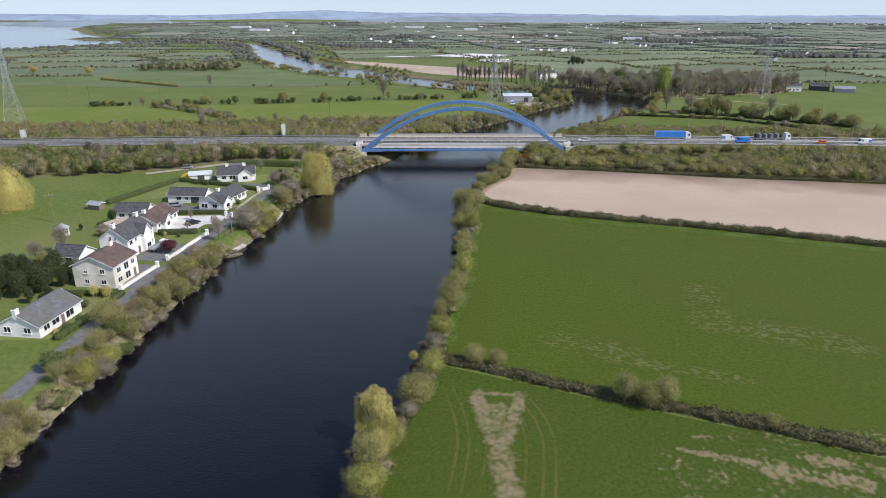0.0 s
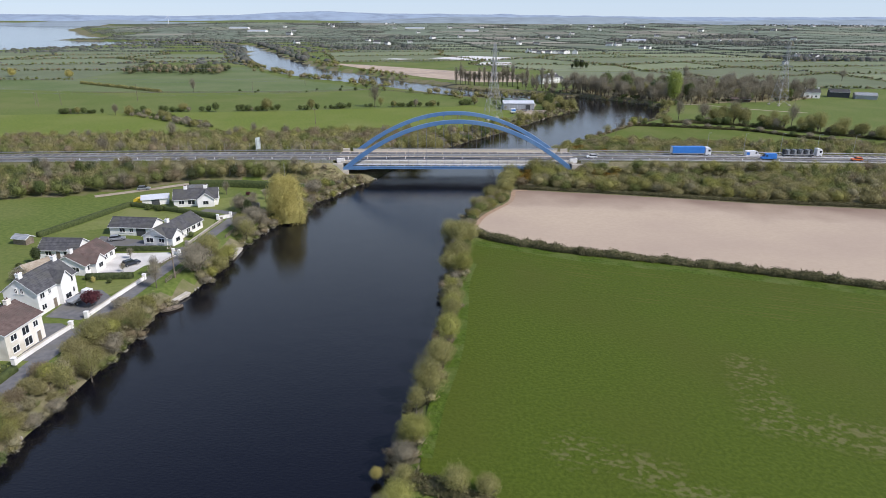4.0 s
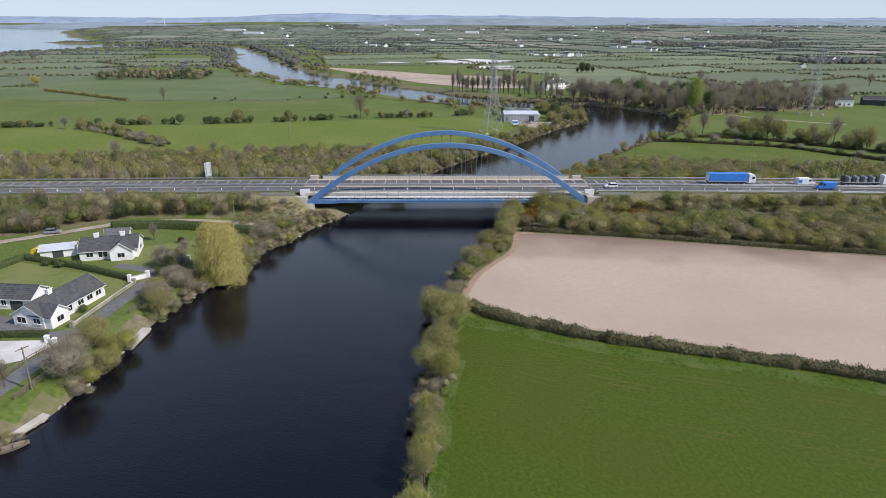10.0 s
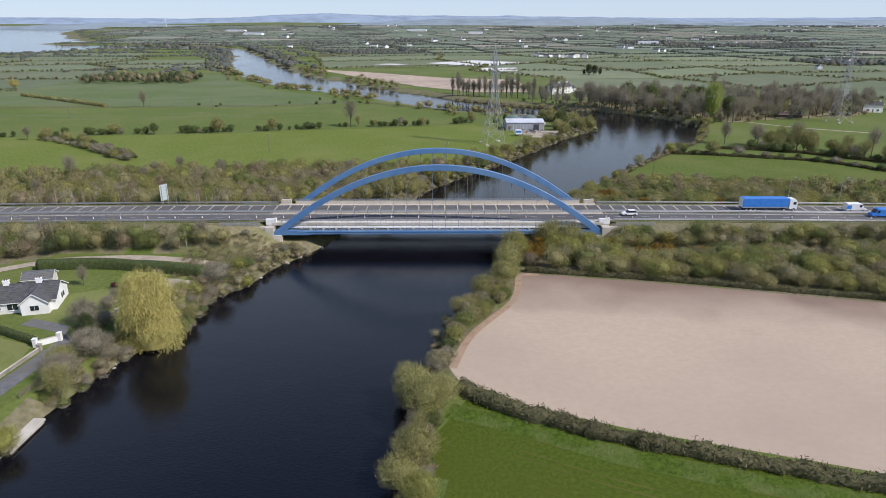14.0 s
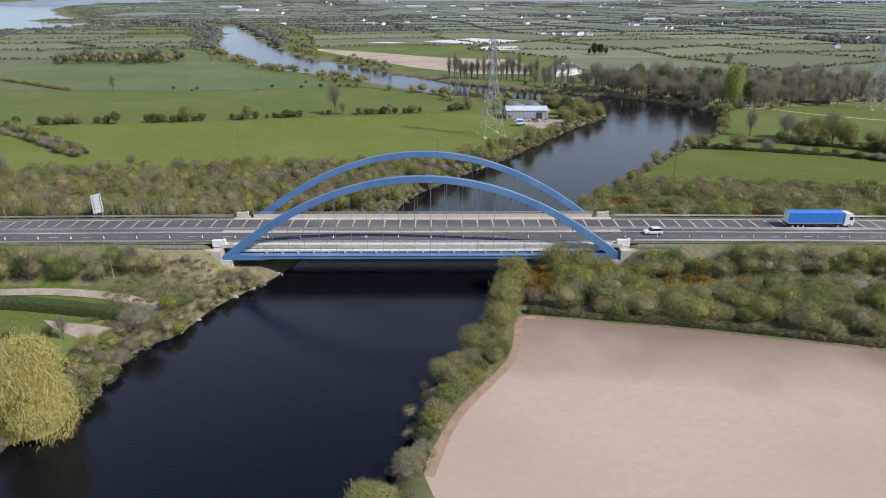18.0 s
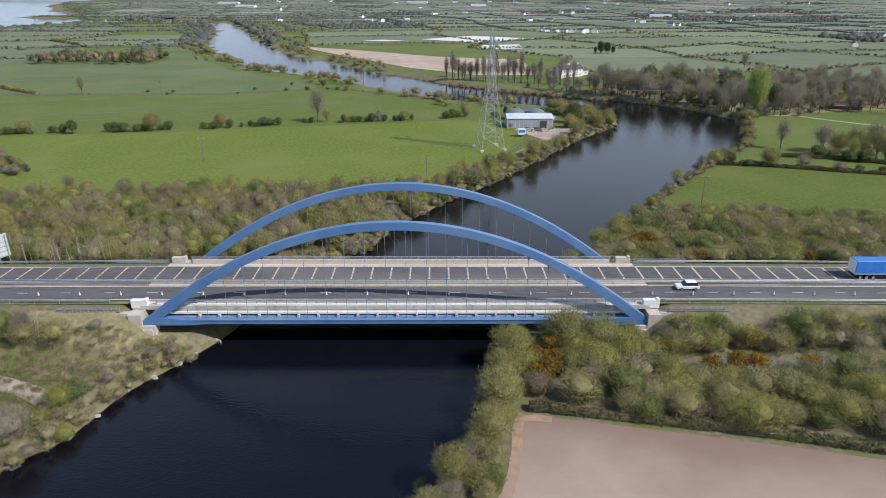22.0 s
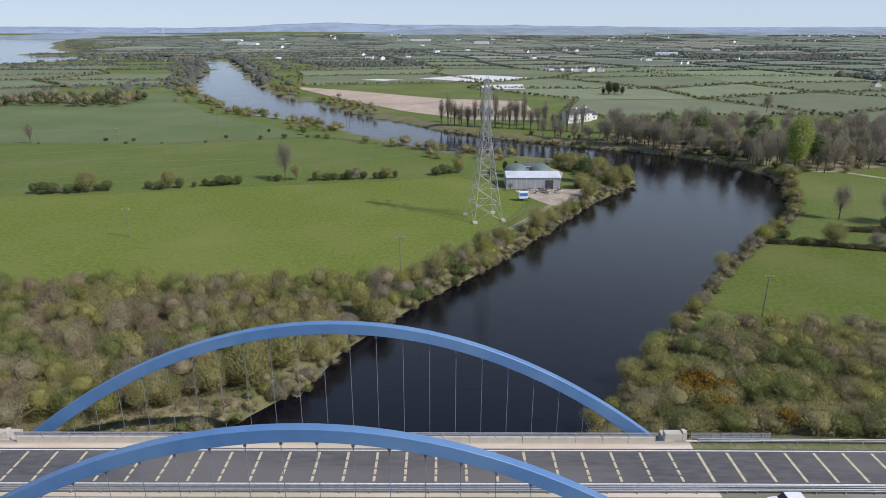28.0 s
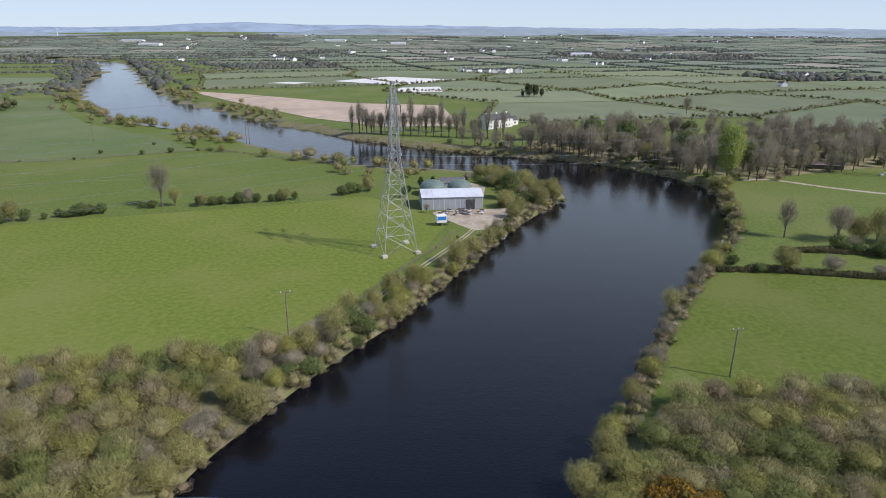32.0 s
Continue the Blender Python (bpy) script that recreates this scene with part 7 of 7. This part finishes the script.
sheet("wood_floor", [(100, 296), (121, 278), (140, 258), (160, 231), (180, 218), (215, 229), (262, 239), (300, 265), (300, 300), (230, 316), (160, 328), (112, 320)], M_DRY, "dry straw-coloured reeds and leaf litter under the trees", "reeds", 0.04)
WOOD = [(95, 291), (119, 274), (138, 254), (158, 226), (178, 212), (215, 226), (262, 236), (300, 262), (300, 300), (230, 318), (160, 330), (110, 322)]
for x, y in scatter(WOOD, 8.6, np.random.default_rng(3)):
    plant("bare_tree" if RNG.random() < 0.84 else ("budding_tree", "green_tree")[int(RNG.integers(2))], float(x), float(y), float(RNG.uniform(0.9, 1.6)))
rim = scatter([(60, 320), (170, 205), (200, 215), (110, 330)], 5.0, np.random.default_rng(15))
rim_sd = shore(rim[:, 0], rim[:, 1])
for x, y in rim[(rim_sd > 1.0) & (rim_sd < 11)]:
    plant(("bare_tree", "bare_tree", "bare_bush", "green_bush")[int(RNG.integers(4))], float(x), float(y), float(RNG.uniform(0.8, 1.4)))
thicket("bare_woodland", scatter(WOOD, 9.0, np.random.default_rng(4)), "open leafless brown riverside woodland", {"brown": 4, "grey": 2, "straw": 1, "dark": 1}, 2.0, 3.2, 1.6, 3.6, 260, 0.6, 0.1, 0.75, 90)
HEDGE_A = [(108, 121), (125, 118), (146, 111), (160, 107), (171, 100), (181, 87), (194, 74), (212, 54)]
HEDGE_B = [(133, 133), (150, 130), (170, 121), (187, 107), (204, 94), (226, 76)]
hedge(HEDGE_A, 2.0, 1.4, "thick wild field hedge with brown twigs", "hedge", 34, 0.32, 0.9)
for line, kinds, gap_ in ((HEDGE_A, ("green_bush", "bare_bush", "green_bush", "bare_bush", "willow_bush"), 9.0), (HEDGE_B[1:], ("bare_bush", "green_bush", "budding_tree", "willow_bush", "green_bush"), 2.2)):
    for k, (x, y) in enumerate(smooth_line(line, gap_)):
        plant(kinds[int(RNG.integers(5))], float(x + RNG.uniform(-1, 1)), float(y + RNG.uniform(-1.0, 5.5)), float(RNG.uniform(0.8, 1.45) + (0.25 if gap_ < 5 else 0)))
for x, y, k, s in ((154, 139, "bare_tree", 1.5), (157, 142, "bare_tree", 1.35), (142, 145, "bare_tree", 1.1), (166, 138, "budding_tree", 1.4), (172, 136, "bare_tree", 1.45), (177, 134, "bare_tree", 1.2), (161, 139, "willow_bush", 1.5), (169, 135, "willow_bush", 1.4), (190, 124, "budding_tree", 1.2), (197, 117, "bare_tree", 1.2), (204, 110, "willow_bush", 1.6), (158, 135, "green_bush", 0.9), (163, 133, "green_bush", 1.1), (150, 134, "green_bush", 0.8), (118, 119, "green_bush", 0.9), (123, 118, "bare_bush", 0.7), (128, 117, "bare_bush", 0.6), (178, 131, "green_bush", 1.1), (185, 128, "willow_bush", 1.2)):
    plant(k, x, y, s)
hedge(HEDGE_B, 2.0, 1.5, "thick wild field hedge with brown twigs", "hedge", 34, 0.35, 0.9)
hedge([(-320, 345), (-280, 318), (-225, 280)], 3.0, 2.4, "pale wild hawthorn field hedge", "willow", 26, 0.3, 0.8)
for k, (x, y) in enumerate(smooth_line([(-196, 158), (-180, 148), (-164, 136), (-148, 122), (-132, 108)], 3.4)):
    for off in (-2.4, 2.2):
        plant(("bare_bush", "willow_bush", "bare_bush", "green_bush")[int(RNG.integers(4))], float(x + off * 0.5 + RNG.uniform(-1, 1)), float(y + off + RNG.uniform(-1, 1)), float(RNG.uniform(0.75, 1.15)))
strip("farm_lane", [(172, 217), (184, 217), (197, 204), (210, 193), (225, 184), (240, 176)], 2.4, M_TRACK, "pale gravel farm lane across the field", "lane", 0.04)
WIN2 = [W1("E", a, u, 1.2, 1.3) for a in (-8, -5, -2, 2, 5, 8) for u in (0.9, 3.6)] + [DOOR("E", 0)]
house("large white two-storey country house among bare trees", 101, 369, -55, 22, 8, 5.4, 8.2, M_WALLW, M_SLATE, WIN2, chimney=(-9, 0, 9))
house("white rendered annexe with a dark roof", 112, 380, -55, 10, 6, 3.2, 5.2, M_WALLW, M_SLATE, [W1("E", -2), W1("E", 2)], chimney=())
house("dark-clad farm barn with a dark slate roof", 316, 268, 70, 14, 9, 4.2, 6.2, M_DARK, M_SLATE, [("E", 0, 0, 5, 4, "garage")], chimney=(), name="barn", category="barn")
house("low farm barn with a grey tin roof", 330, 256, 70, 15, 9, 3.2, 4.8, M_TINWALL, M_TINWALL, [("E", 0, 0, 5, 3.5, "garage")], chimney=(), name="barn", category="barn")
house("white farmhouse beside the barns", 290, 262, 80, 12, 7, 4.6, 7, M_WALLW, M_SLATE, [W1("W", -3), W1("W", 3), DOOR("W", 0)], chimney=(-5, 5))
house("red-brown timber boathouse by the wood", 222, 236, 75, 14, 4, 2.2, 3.2, M_BROWN, M_BROWN, [DOOR("E", 0)], chimney=(), name="boathouse", category="boathouse")

# ---- far country ----
sheet("ploughed_field", [(-140, 618), (-79, 580), (14, 506), (82, 488), (80, 376), (34, 376), (-12, 418), (-66, 496), (-112, 570)], M_PALESOIL, "bare pale brown ploughed field across the river", "field", 0.2)
sheet("crop_film", [(-12, 725), (55, 790), (130, 740), (60, 670)], M_FILM, "white plastic crop film over a far field", "crop film", 0.5)
sheet("crop_film", [(46, 600), (60, 590), (96, 596), (100, 650), (60, 640)], M_FILM, "white plastic crop film over a far field", "crop film", 0.5)
sheet("crop_film", [(-80, 700), (-50, 690), (-30, 705), (-60, 716)], M_FILM, "white plastic crop film over a far field", "crop film", 0.5)
FR = np.random.default_rng(21)
CU, CV, TURN = 150.0, 105.0, radians(14)
cells, hedge_pts, wood_pts = {}, [], []
far_v, far_f, far_t = [], [], []
NI, NJ = 64, 50
node = {}
for i in range(-NI, NI + 1):
    for j in range(0, NJ):
        u, v = (i + FR.uniform(-0.28, 0.28)) * CU, 250 + (j + FR.uniform(-0.28, 0.28)) * CV
        node[i, j] = (u * math.cos(TURN) - v * math.sin(TURN) + 60, u * math.sin(TURN) + v * math.cos(TURN))


def seen_far(x, y):
    return 330 < y < 3050 and abs(x) < 0.85 * y + 160


# field tints with grey and blue mixed in to stand for distance haze
HAZY_FIELDS = [(0.165, 0.20, 0.135), (0.182, 0.215, 0.145), (0.155, 0.188, 0.13), (0.19, 0.22, 0.155), (0.18, 0.21, 0.148), (0.16, 0.194, 0.135), (0.28, 0.26, 0.205), (0.22, 0.23, 0.16)]
for (i, j), a in node.items():
    if (i + 1, j) not in node or (i, j + 1) not in node:
        continue
    q = [a, node[i + 1, j], node[i + 1, j + 1], node[i, j + 1]]
    cx, cy = np.mean(q, 0)
    if not seen_far(cx, cy):
        continue
    xs, ys = np.array([p[0] for p in q]), np.array([p[1] for p in q])
    sd = shore(np.append(xs, cx), np.append(ys, cy))
    if sd.min() < 12:
        wet = True
    else:
        wet = False
    r = math.hypot(cx, cy)
    near_river = cy < 620 and cx < 130 and cx > -330
    kind = FR.random()
    if not wet and not near_river:
        col = HAZY_FIELDS[int(FR.integers(len(HAZY_FIELDS) if r > 1250 else 6))]
        # weaker haze tint on the nearer fields
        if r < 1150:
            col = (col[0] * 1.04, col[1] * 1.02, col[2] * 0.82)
        s = np.linspace(0.015, 0.985, 5)
        S, T = np.meshgrid(s, s)
        X = (xs[0] * (1 - S) + xs[1] * S) * (1 - T) + (xs[3] * (1 - S) + xs[2] * S) * T
        Y = (ys[0] * (1 - S) + ys[1] * S) * (1 - T) + (ys[3] * (1 - S) + ys[2] * S) * T
        Z = LAND + hills(X, Y) + (0.15 if r < 1500 else 1.1)
        base = len(far_v) * 25
        far_v.append(np.stack([X, Y, Z], -1).reshape(-1, 3))
        g = np.arange(25).reshape(5, 5) + base
        far_f.append(np.stack([g[:-1, :-1], g[:-1, 1:], g[1:, 1:], g[1:, :-1]], -1).reshape(-1, 4))
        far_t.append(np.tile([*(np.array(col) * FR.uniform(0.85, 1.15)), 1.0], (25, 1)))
        if r > 950 and kind < 0.12:
            nn = int(230 if r < 1400 else 150)
            t = FR.random((nn, 2))
            wood_pts.append(np.stack([(xs[0] * (1 - t[:, 0]) + xs[1] * t[:, 0]) * (1 - t[:, 1]) + (xs[3] * (1 - t[:, 0]) + xs[2] * t[:, 0]) * t[:, 1],
                                      (ys[0] * (1 - t[:, 0]) + ys[1] * t[:, 0]) * (1 - t[:, 1]) + (ys[3] * (1 - t[:, 0]) + ys[2] * t[:, 0]) * t[:, 1]], -1))
    for b in (q[1], q[3]):
        if FR.random() < 0.86:
            l = math.hypot(b[0] - a[0], b[1] - a[1])
            n = int(l / (3.0 if r < 900 else 4.5 if r < 2000 else 8))
            t = np.linspace(0, 1, n, endpoint=False)[:, None]
            p = np.array(a) * (1 - t) + np.array(b) * t + FR.uniform(-1.5, 1.5, (n, 2))
            p = p[shore(p[:, 0], p[:, 1]) > 6]
            if near_river:
                p = p[:0]
            hedge_pts.append(p)
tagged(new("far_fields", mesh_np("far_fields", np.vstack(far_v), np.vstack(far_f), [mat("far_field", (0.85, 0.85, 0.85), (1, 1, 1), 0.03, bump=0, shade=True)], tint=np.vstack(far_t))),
       "distant patchwork of green and brown fields, greyed for haze", "fields", kind="stuff")


def far_clumps(name, pts, label, cols, size, rise, seed, category):
    """Distant hedges and woods: uneven rounded crowns side by side."""
    rng = np.random.default_rng(seed)
    m = len(pts)
    big = rng.uniform(0.6, 1.3, m) * np.where(rng.random(m) < 0.06, 1.6, 1.0)
    th, ph = np.array([0.08, 0.65, 1.2, 1.75]), np.linspace(0, 2 * math.pi, 6, endpoint=False)
    g = np.stack([np.sin(th)[:, None] * np.cos(ph), np.sin(th)[:, None] * np.sin(ph), np.cos(th)[:, None] * np.ones(6)], -1).reshape(1, 24, 3)
    g = g * rng.uniform(0.87, 1.13, (m, 24, 1)) * (big[:, None] * np.array([size, size, rise]))[:, None, :]
    v = g + np.concatenate([pts, (LAND + hills(pts[:, 0], pts[:, 1]) + rise * 0.2)[:, None]], 1)[:, None, :]
    i = np.arange(24).reshape(4, 6)
    j = np.roll(i, -1, 1)
    f = np.stack([i[:-1], i[1:], j[1:], j[:-1]], -1).reshape(-1, 4)
    f = (f[None] + np.arange(m)[:, None, None] * 24).reshape(-1, 4)
    col = np.array(cols)[rng.integers(0, len(cols), m)] * rng.uniform(0.85, 1.15, (m, 1))
    t = np.repeat(np.concatenate([col, np.ones((m, 1))], 1), 24, 0)
    return tagged(new(name, mesh_np(name, v.reshape(-1, 3), f, [M_SCRUB], tint=t, smooth=True)), label, category, kind="stuff")


# crown tints made paler and greyer: distance haze is part of the colour
HAZY_HEDGE_COL = [(0.125, 0.145, 0.11), (0.15, 0.158, 0.13), (0.135, 0.15, 0.12), (0.115, 0.14, 0.105)]
HAZY_WOOD_COL = [(0.15, 0.155, 0.14), (0.165, 0.162, 0.15), (0.13, 0.145, 0.115), (0.125, 0.145, 0.125), (0.17, 0.17, 0.125)]
hedge_pts = np.vstack(hedge_pts)
close = np.hypot(hedge_pts[:, 0], hedge_pts[:, 1]) < 950
thicket("field_hedgerows", hedge_pts[close], "brown-green hedgerows with scattered small trees", {"dark": 2, "green": 2.5, "brown": 1.5, "grey": 2.5}, 1.6, 3.0, 1.2, 4.4, 30, 0.7, 0.25, 0.4, 98, "hedgerows")
far_clumps("far_hedgerows", hedge_pts[~close], "distant brown-green hedgerows with scattered trees, paled for haze", HAZY_HEDGE_COL, 2.7, 2.0, 31, "hedgerows")
far_clumps("far_woods", np.vstack(wood_pts), "distant leafless brown woods, greyed for haze", HAZY_WOOD_COL, 3.8, 3.6, 32, "woods")
# scrub along the upper river and the lake
up = []
for line, side in ((back_line, 1), (far_line, -1)):
    d = np.gradient(line, axis=0)
    n = np.stack([-d[:, 1], d[:, 0]], -1) / np.hypot(d[:, 0], d[:, 1])[:, None]
    for k in range(7):
        w = 1 if k < 3 else 2.2 if k < 5 else 4
        q = line + d * FR.uniform(-0.5, 0.5, (len(line), 1)) - n * -side * FR.uniform(1.0, 7.0 * w, (len(line), 1))
        up.append(q[(np.sin(np.arange(len(q)) * 0.9 + side) + FR.normal(size=len(q)) * 0.5 > -0.2) & (q[:, 1] > 226)])
up = np.vstack(up)
up = up[shore(up[:, 0], up[:, 1]) > 0.5]
near_up = up[up[:, 1] < 620]
thicket("river_scrub", near_up, "grey-brown willow scrub along the upper river", MIX, 2.4, 4.2, 3.0, 6.0, 200, 0.55, 0.2, 0.5, 97)
far_clumps("river_scrub", up[up[:, 1] >= 620], "distant grey-brown scrub along the river, greyed for haze", HAZY_WOOD_COL, 3.6, 3.4, 33, "scrub")
marsh = FR.uniform((-1500, 560), (-160, 2600), (9000, 2))
sd = shore(marsh[:, 0], marsh[:, 1])
marsh = marsh[(sd > 4) & (marsh[:, 0] > -0.85 * marsh[:, 1] - 200) & ((np.sin(marsh[:, 0] / 60) + np.sin(marsh[:, 1] / 75 + 1) > 0.15) | ((sd < 40) & (np.sin(marsh[:, 0] / 23) + np.sin(marsh[:, 1] / 31) > 0.5)))]
far_clumps("marsh_scrub", marsh, "distant olive and brown scrub on the lake shore, greyed for haze", HAZY_WOOD_COL, 3.6, 1.7, 34, "scrub")
grove = FR.uniform((-330, 440), (-230, 500), (160, 2))
thicket("far_grove", grove, "distant grove of brown and golden trees", {"brown": 3, "grey": 1, "dark": 5, "lime": 0.6}, 3.0, 5.0, 5.0, 10.0, 160, 0.6, 0.16, 0.6, 35, "woods")

# far houses
far_house = None
spots = [(167, 877), (175, 868), (182, 884), (190, 870), (198, 858), (205, 866), (212, 852), (220, 872), (232, 860), (160, 890), (377, 1187), (392, 1175), (406, 1055), (420, 1060), (573, 766), (585, 772), (598, 760), (562, 780), (470, 640)]
for k in range(50):
    y = float(FR.uniform(1150, 3000))
    spots.append((float(FR.uniform(-0.25 * y, 0.75 * y)), y))
for k in range(26):
    spots.append((1500 + 26 * k + float(FR.uniform(-8, 8)), 2750 + float(FR.uniform(-20, 20)) - 6 * k))
for x, y in spots:
    s = float(FR.uniform(0.8, 1.2)) * (1.0 if y < 1500 else 1.25)
    if shore(np.array([x]), np.array([y]))[0] < 20:
        continue
    m = pose(x, y, LAND + float(hills(x, y)), rz=float(FR.uniform(0, 180))) @ Matrix.Diagonal((s, s, s, 1))
    if far_house is None:
        far_house = thing("far_house", "distant white rendered house with a dark roof", "house", m, group="distant houses")
        bm = bmesh.new()
        prism(bm, [(-4, -1), (4, -1), (4, 4.6), (0, 7.2), (-4, 4.6)], -7, 7)
        part("wall", bm, M_WALLW, far_house)
        for sgn in (-1, 1):
            bm = bmesh.new()
            prism(bm, [(0, 7.25), (0, 7.5), (sgn * 4.4, 4.6), (sgn * 4.4, 4.35)], -7.3, 7.3)
            part("roof_slope", bm, M_SLATE, far_house)
            for yy in (-4, 0, 4):
                part("window", boxes((sgn * 4.0 - 0.03, sgn * 4.0 + 0.03, yy - 0.7, yy + 0.7, 1.0, 2.4)), M_GLASS, far_house)
        part("chimney", boxes((-0.5, 0.5, 5.5, 6.7, 6.5, 8.4)), M_WALLW, far_house)
    else:
        copy_thing(far_house, m)
for x, y, l, w in ((-560, 1950, 60, 22), (-700, 2250, 70, 24), (-60, 2300, 70, 25), (140, 2100, 45, 20), (500, 1400, 45, 18)):
    th = house("long distant farm building with a pale roof", x, y, 80, l, w, 5, 7.5, M_WALLW, M_TIN, chimney=(), name="farm_building", category="barn", z=LAND + float(hills(x, y)))
wt = thing("wind_turbine", "distant white wind turbine", "wind turbine", pose(-1225, 2970, LAND + float(hills(-1225, 2970))) @ Matrix.Diagonal((0.75, 0.75, 0.75, 1)))
wt["label"] = "distant slender white wind turbine"
part("tower", tubes(((0, 0, 0), (0, 0, 44), 1.6, 1.0), n=10), M_WHITE, wt)
part("nacelle", boxes((-1.3, 1.3, -3, 3, 43.2, 45.8), bevel=0.2), M_WHITE, wt)
for k in range(3):
    a = radians(90 + 120 * k)
    part("blade", tubes(((0, -3.2, 44.5), (22 * math.cos(a), -3.2, 44.5 + 22 * math.sin(a)), 0.8, 0.15), n=6), M_WHITE, wt)


# low hills closing the view; their blue is aerial haze put into the base colour
def ridge(name, y, crest, colour, label, seed):
    rng = np.random.default_rng(seed)
    xs = np.arange(-4300, 4301, 35.0)
    z = np.array([crest(x) for x in xs]) + np.convolve(rng.normal(size=len(xs)) * 3.0, np.ones(4) / 4, "same")
    v, f = [], []
    n = len(xs)
    for k, (dy, h) in enumerate(((0, -0.05), (60, 0.55), (160, 0.85), (300, 1.0))):
        v += [(x, y + dy, zz * h if h > 0 else -4) for x, zz in zip(xs, z)]
        if k:
            f += [(i + (k - 1) * n, i + 1 + (k - 1) * n, i + 1 + k * n, i + k * n) for i in range(n - 1)]
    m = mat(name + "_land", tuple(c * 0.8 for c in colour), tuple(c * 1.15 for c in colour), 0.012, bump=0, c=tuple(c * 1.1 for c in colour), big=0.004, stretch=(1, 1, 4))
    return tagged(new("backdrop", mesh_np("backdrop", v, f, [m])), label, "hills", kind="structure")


ridge("near_hills", 3080, lambda x: 16 + 36 * (0.5 + 0.5 * math.tanh((x + 500) / 500)) + 7 * math.sin(x / 330) + 4 * math.sin(x / 140 + 1), (0.24, 0.29, 0.32), "distant wooded low hills, blue-grey painted in for haze", 41)
ridge("far_hills", 4480, lambda x: 44 + 22 * (0.5 + 0.5 * math.tanh((x + 1500) / 500)) + 5 * math.sin(x / 520 + 1) + 22 * math.exp(-((x + 850) / 420) ** 2), (0.27, 0.335, 0.42), "distant hills on the horizon, pale blue painted in for haze", 42)
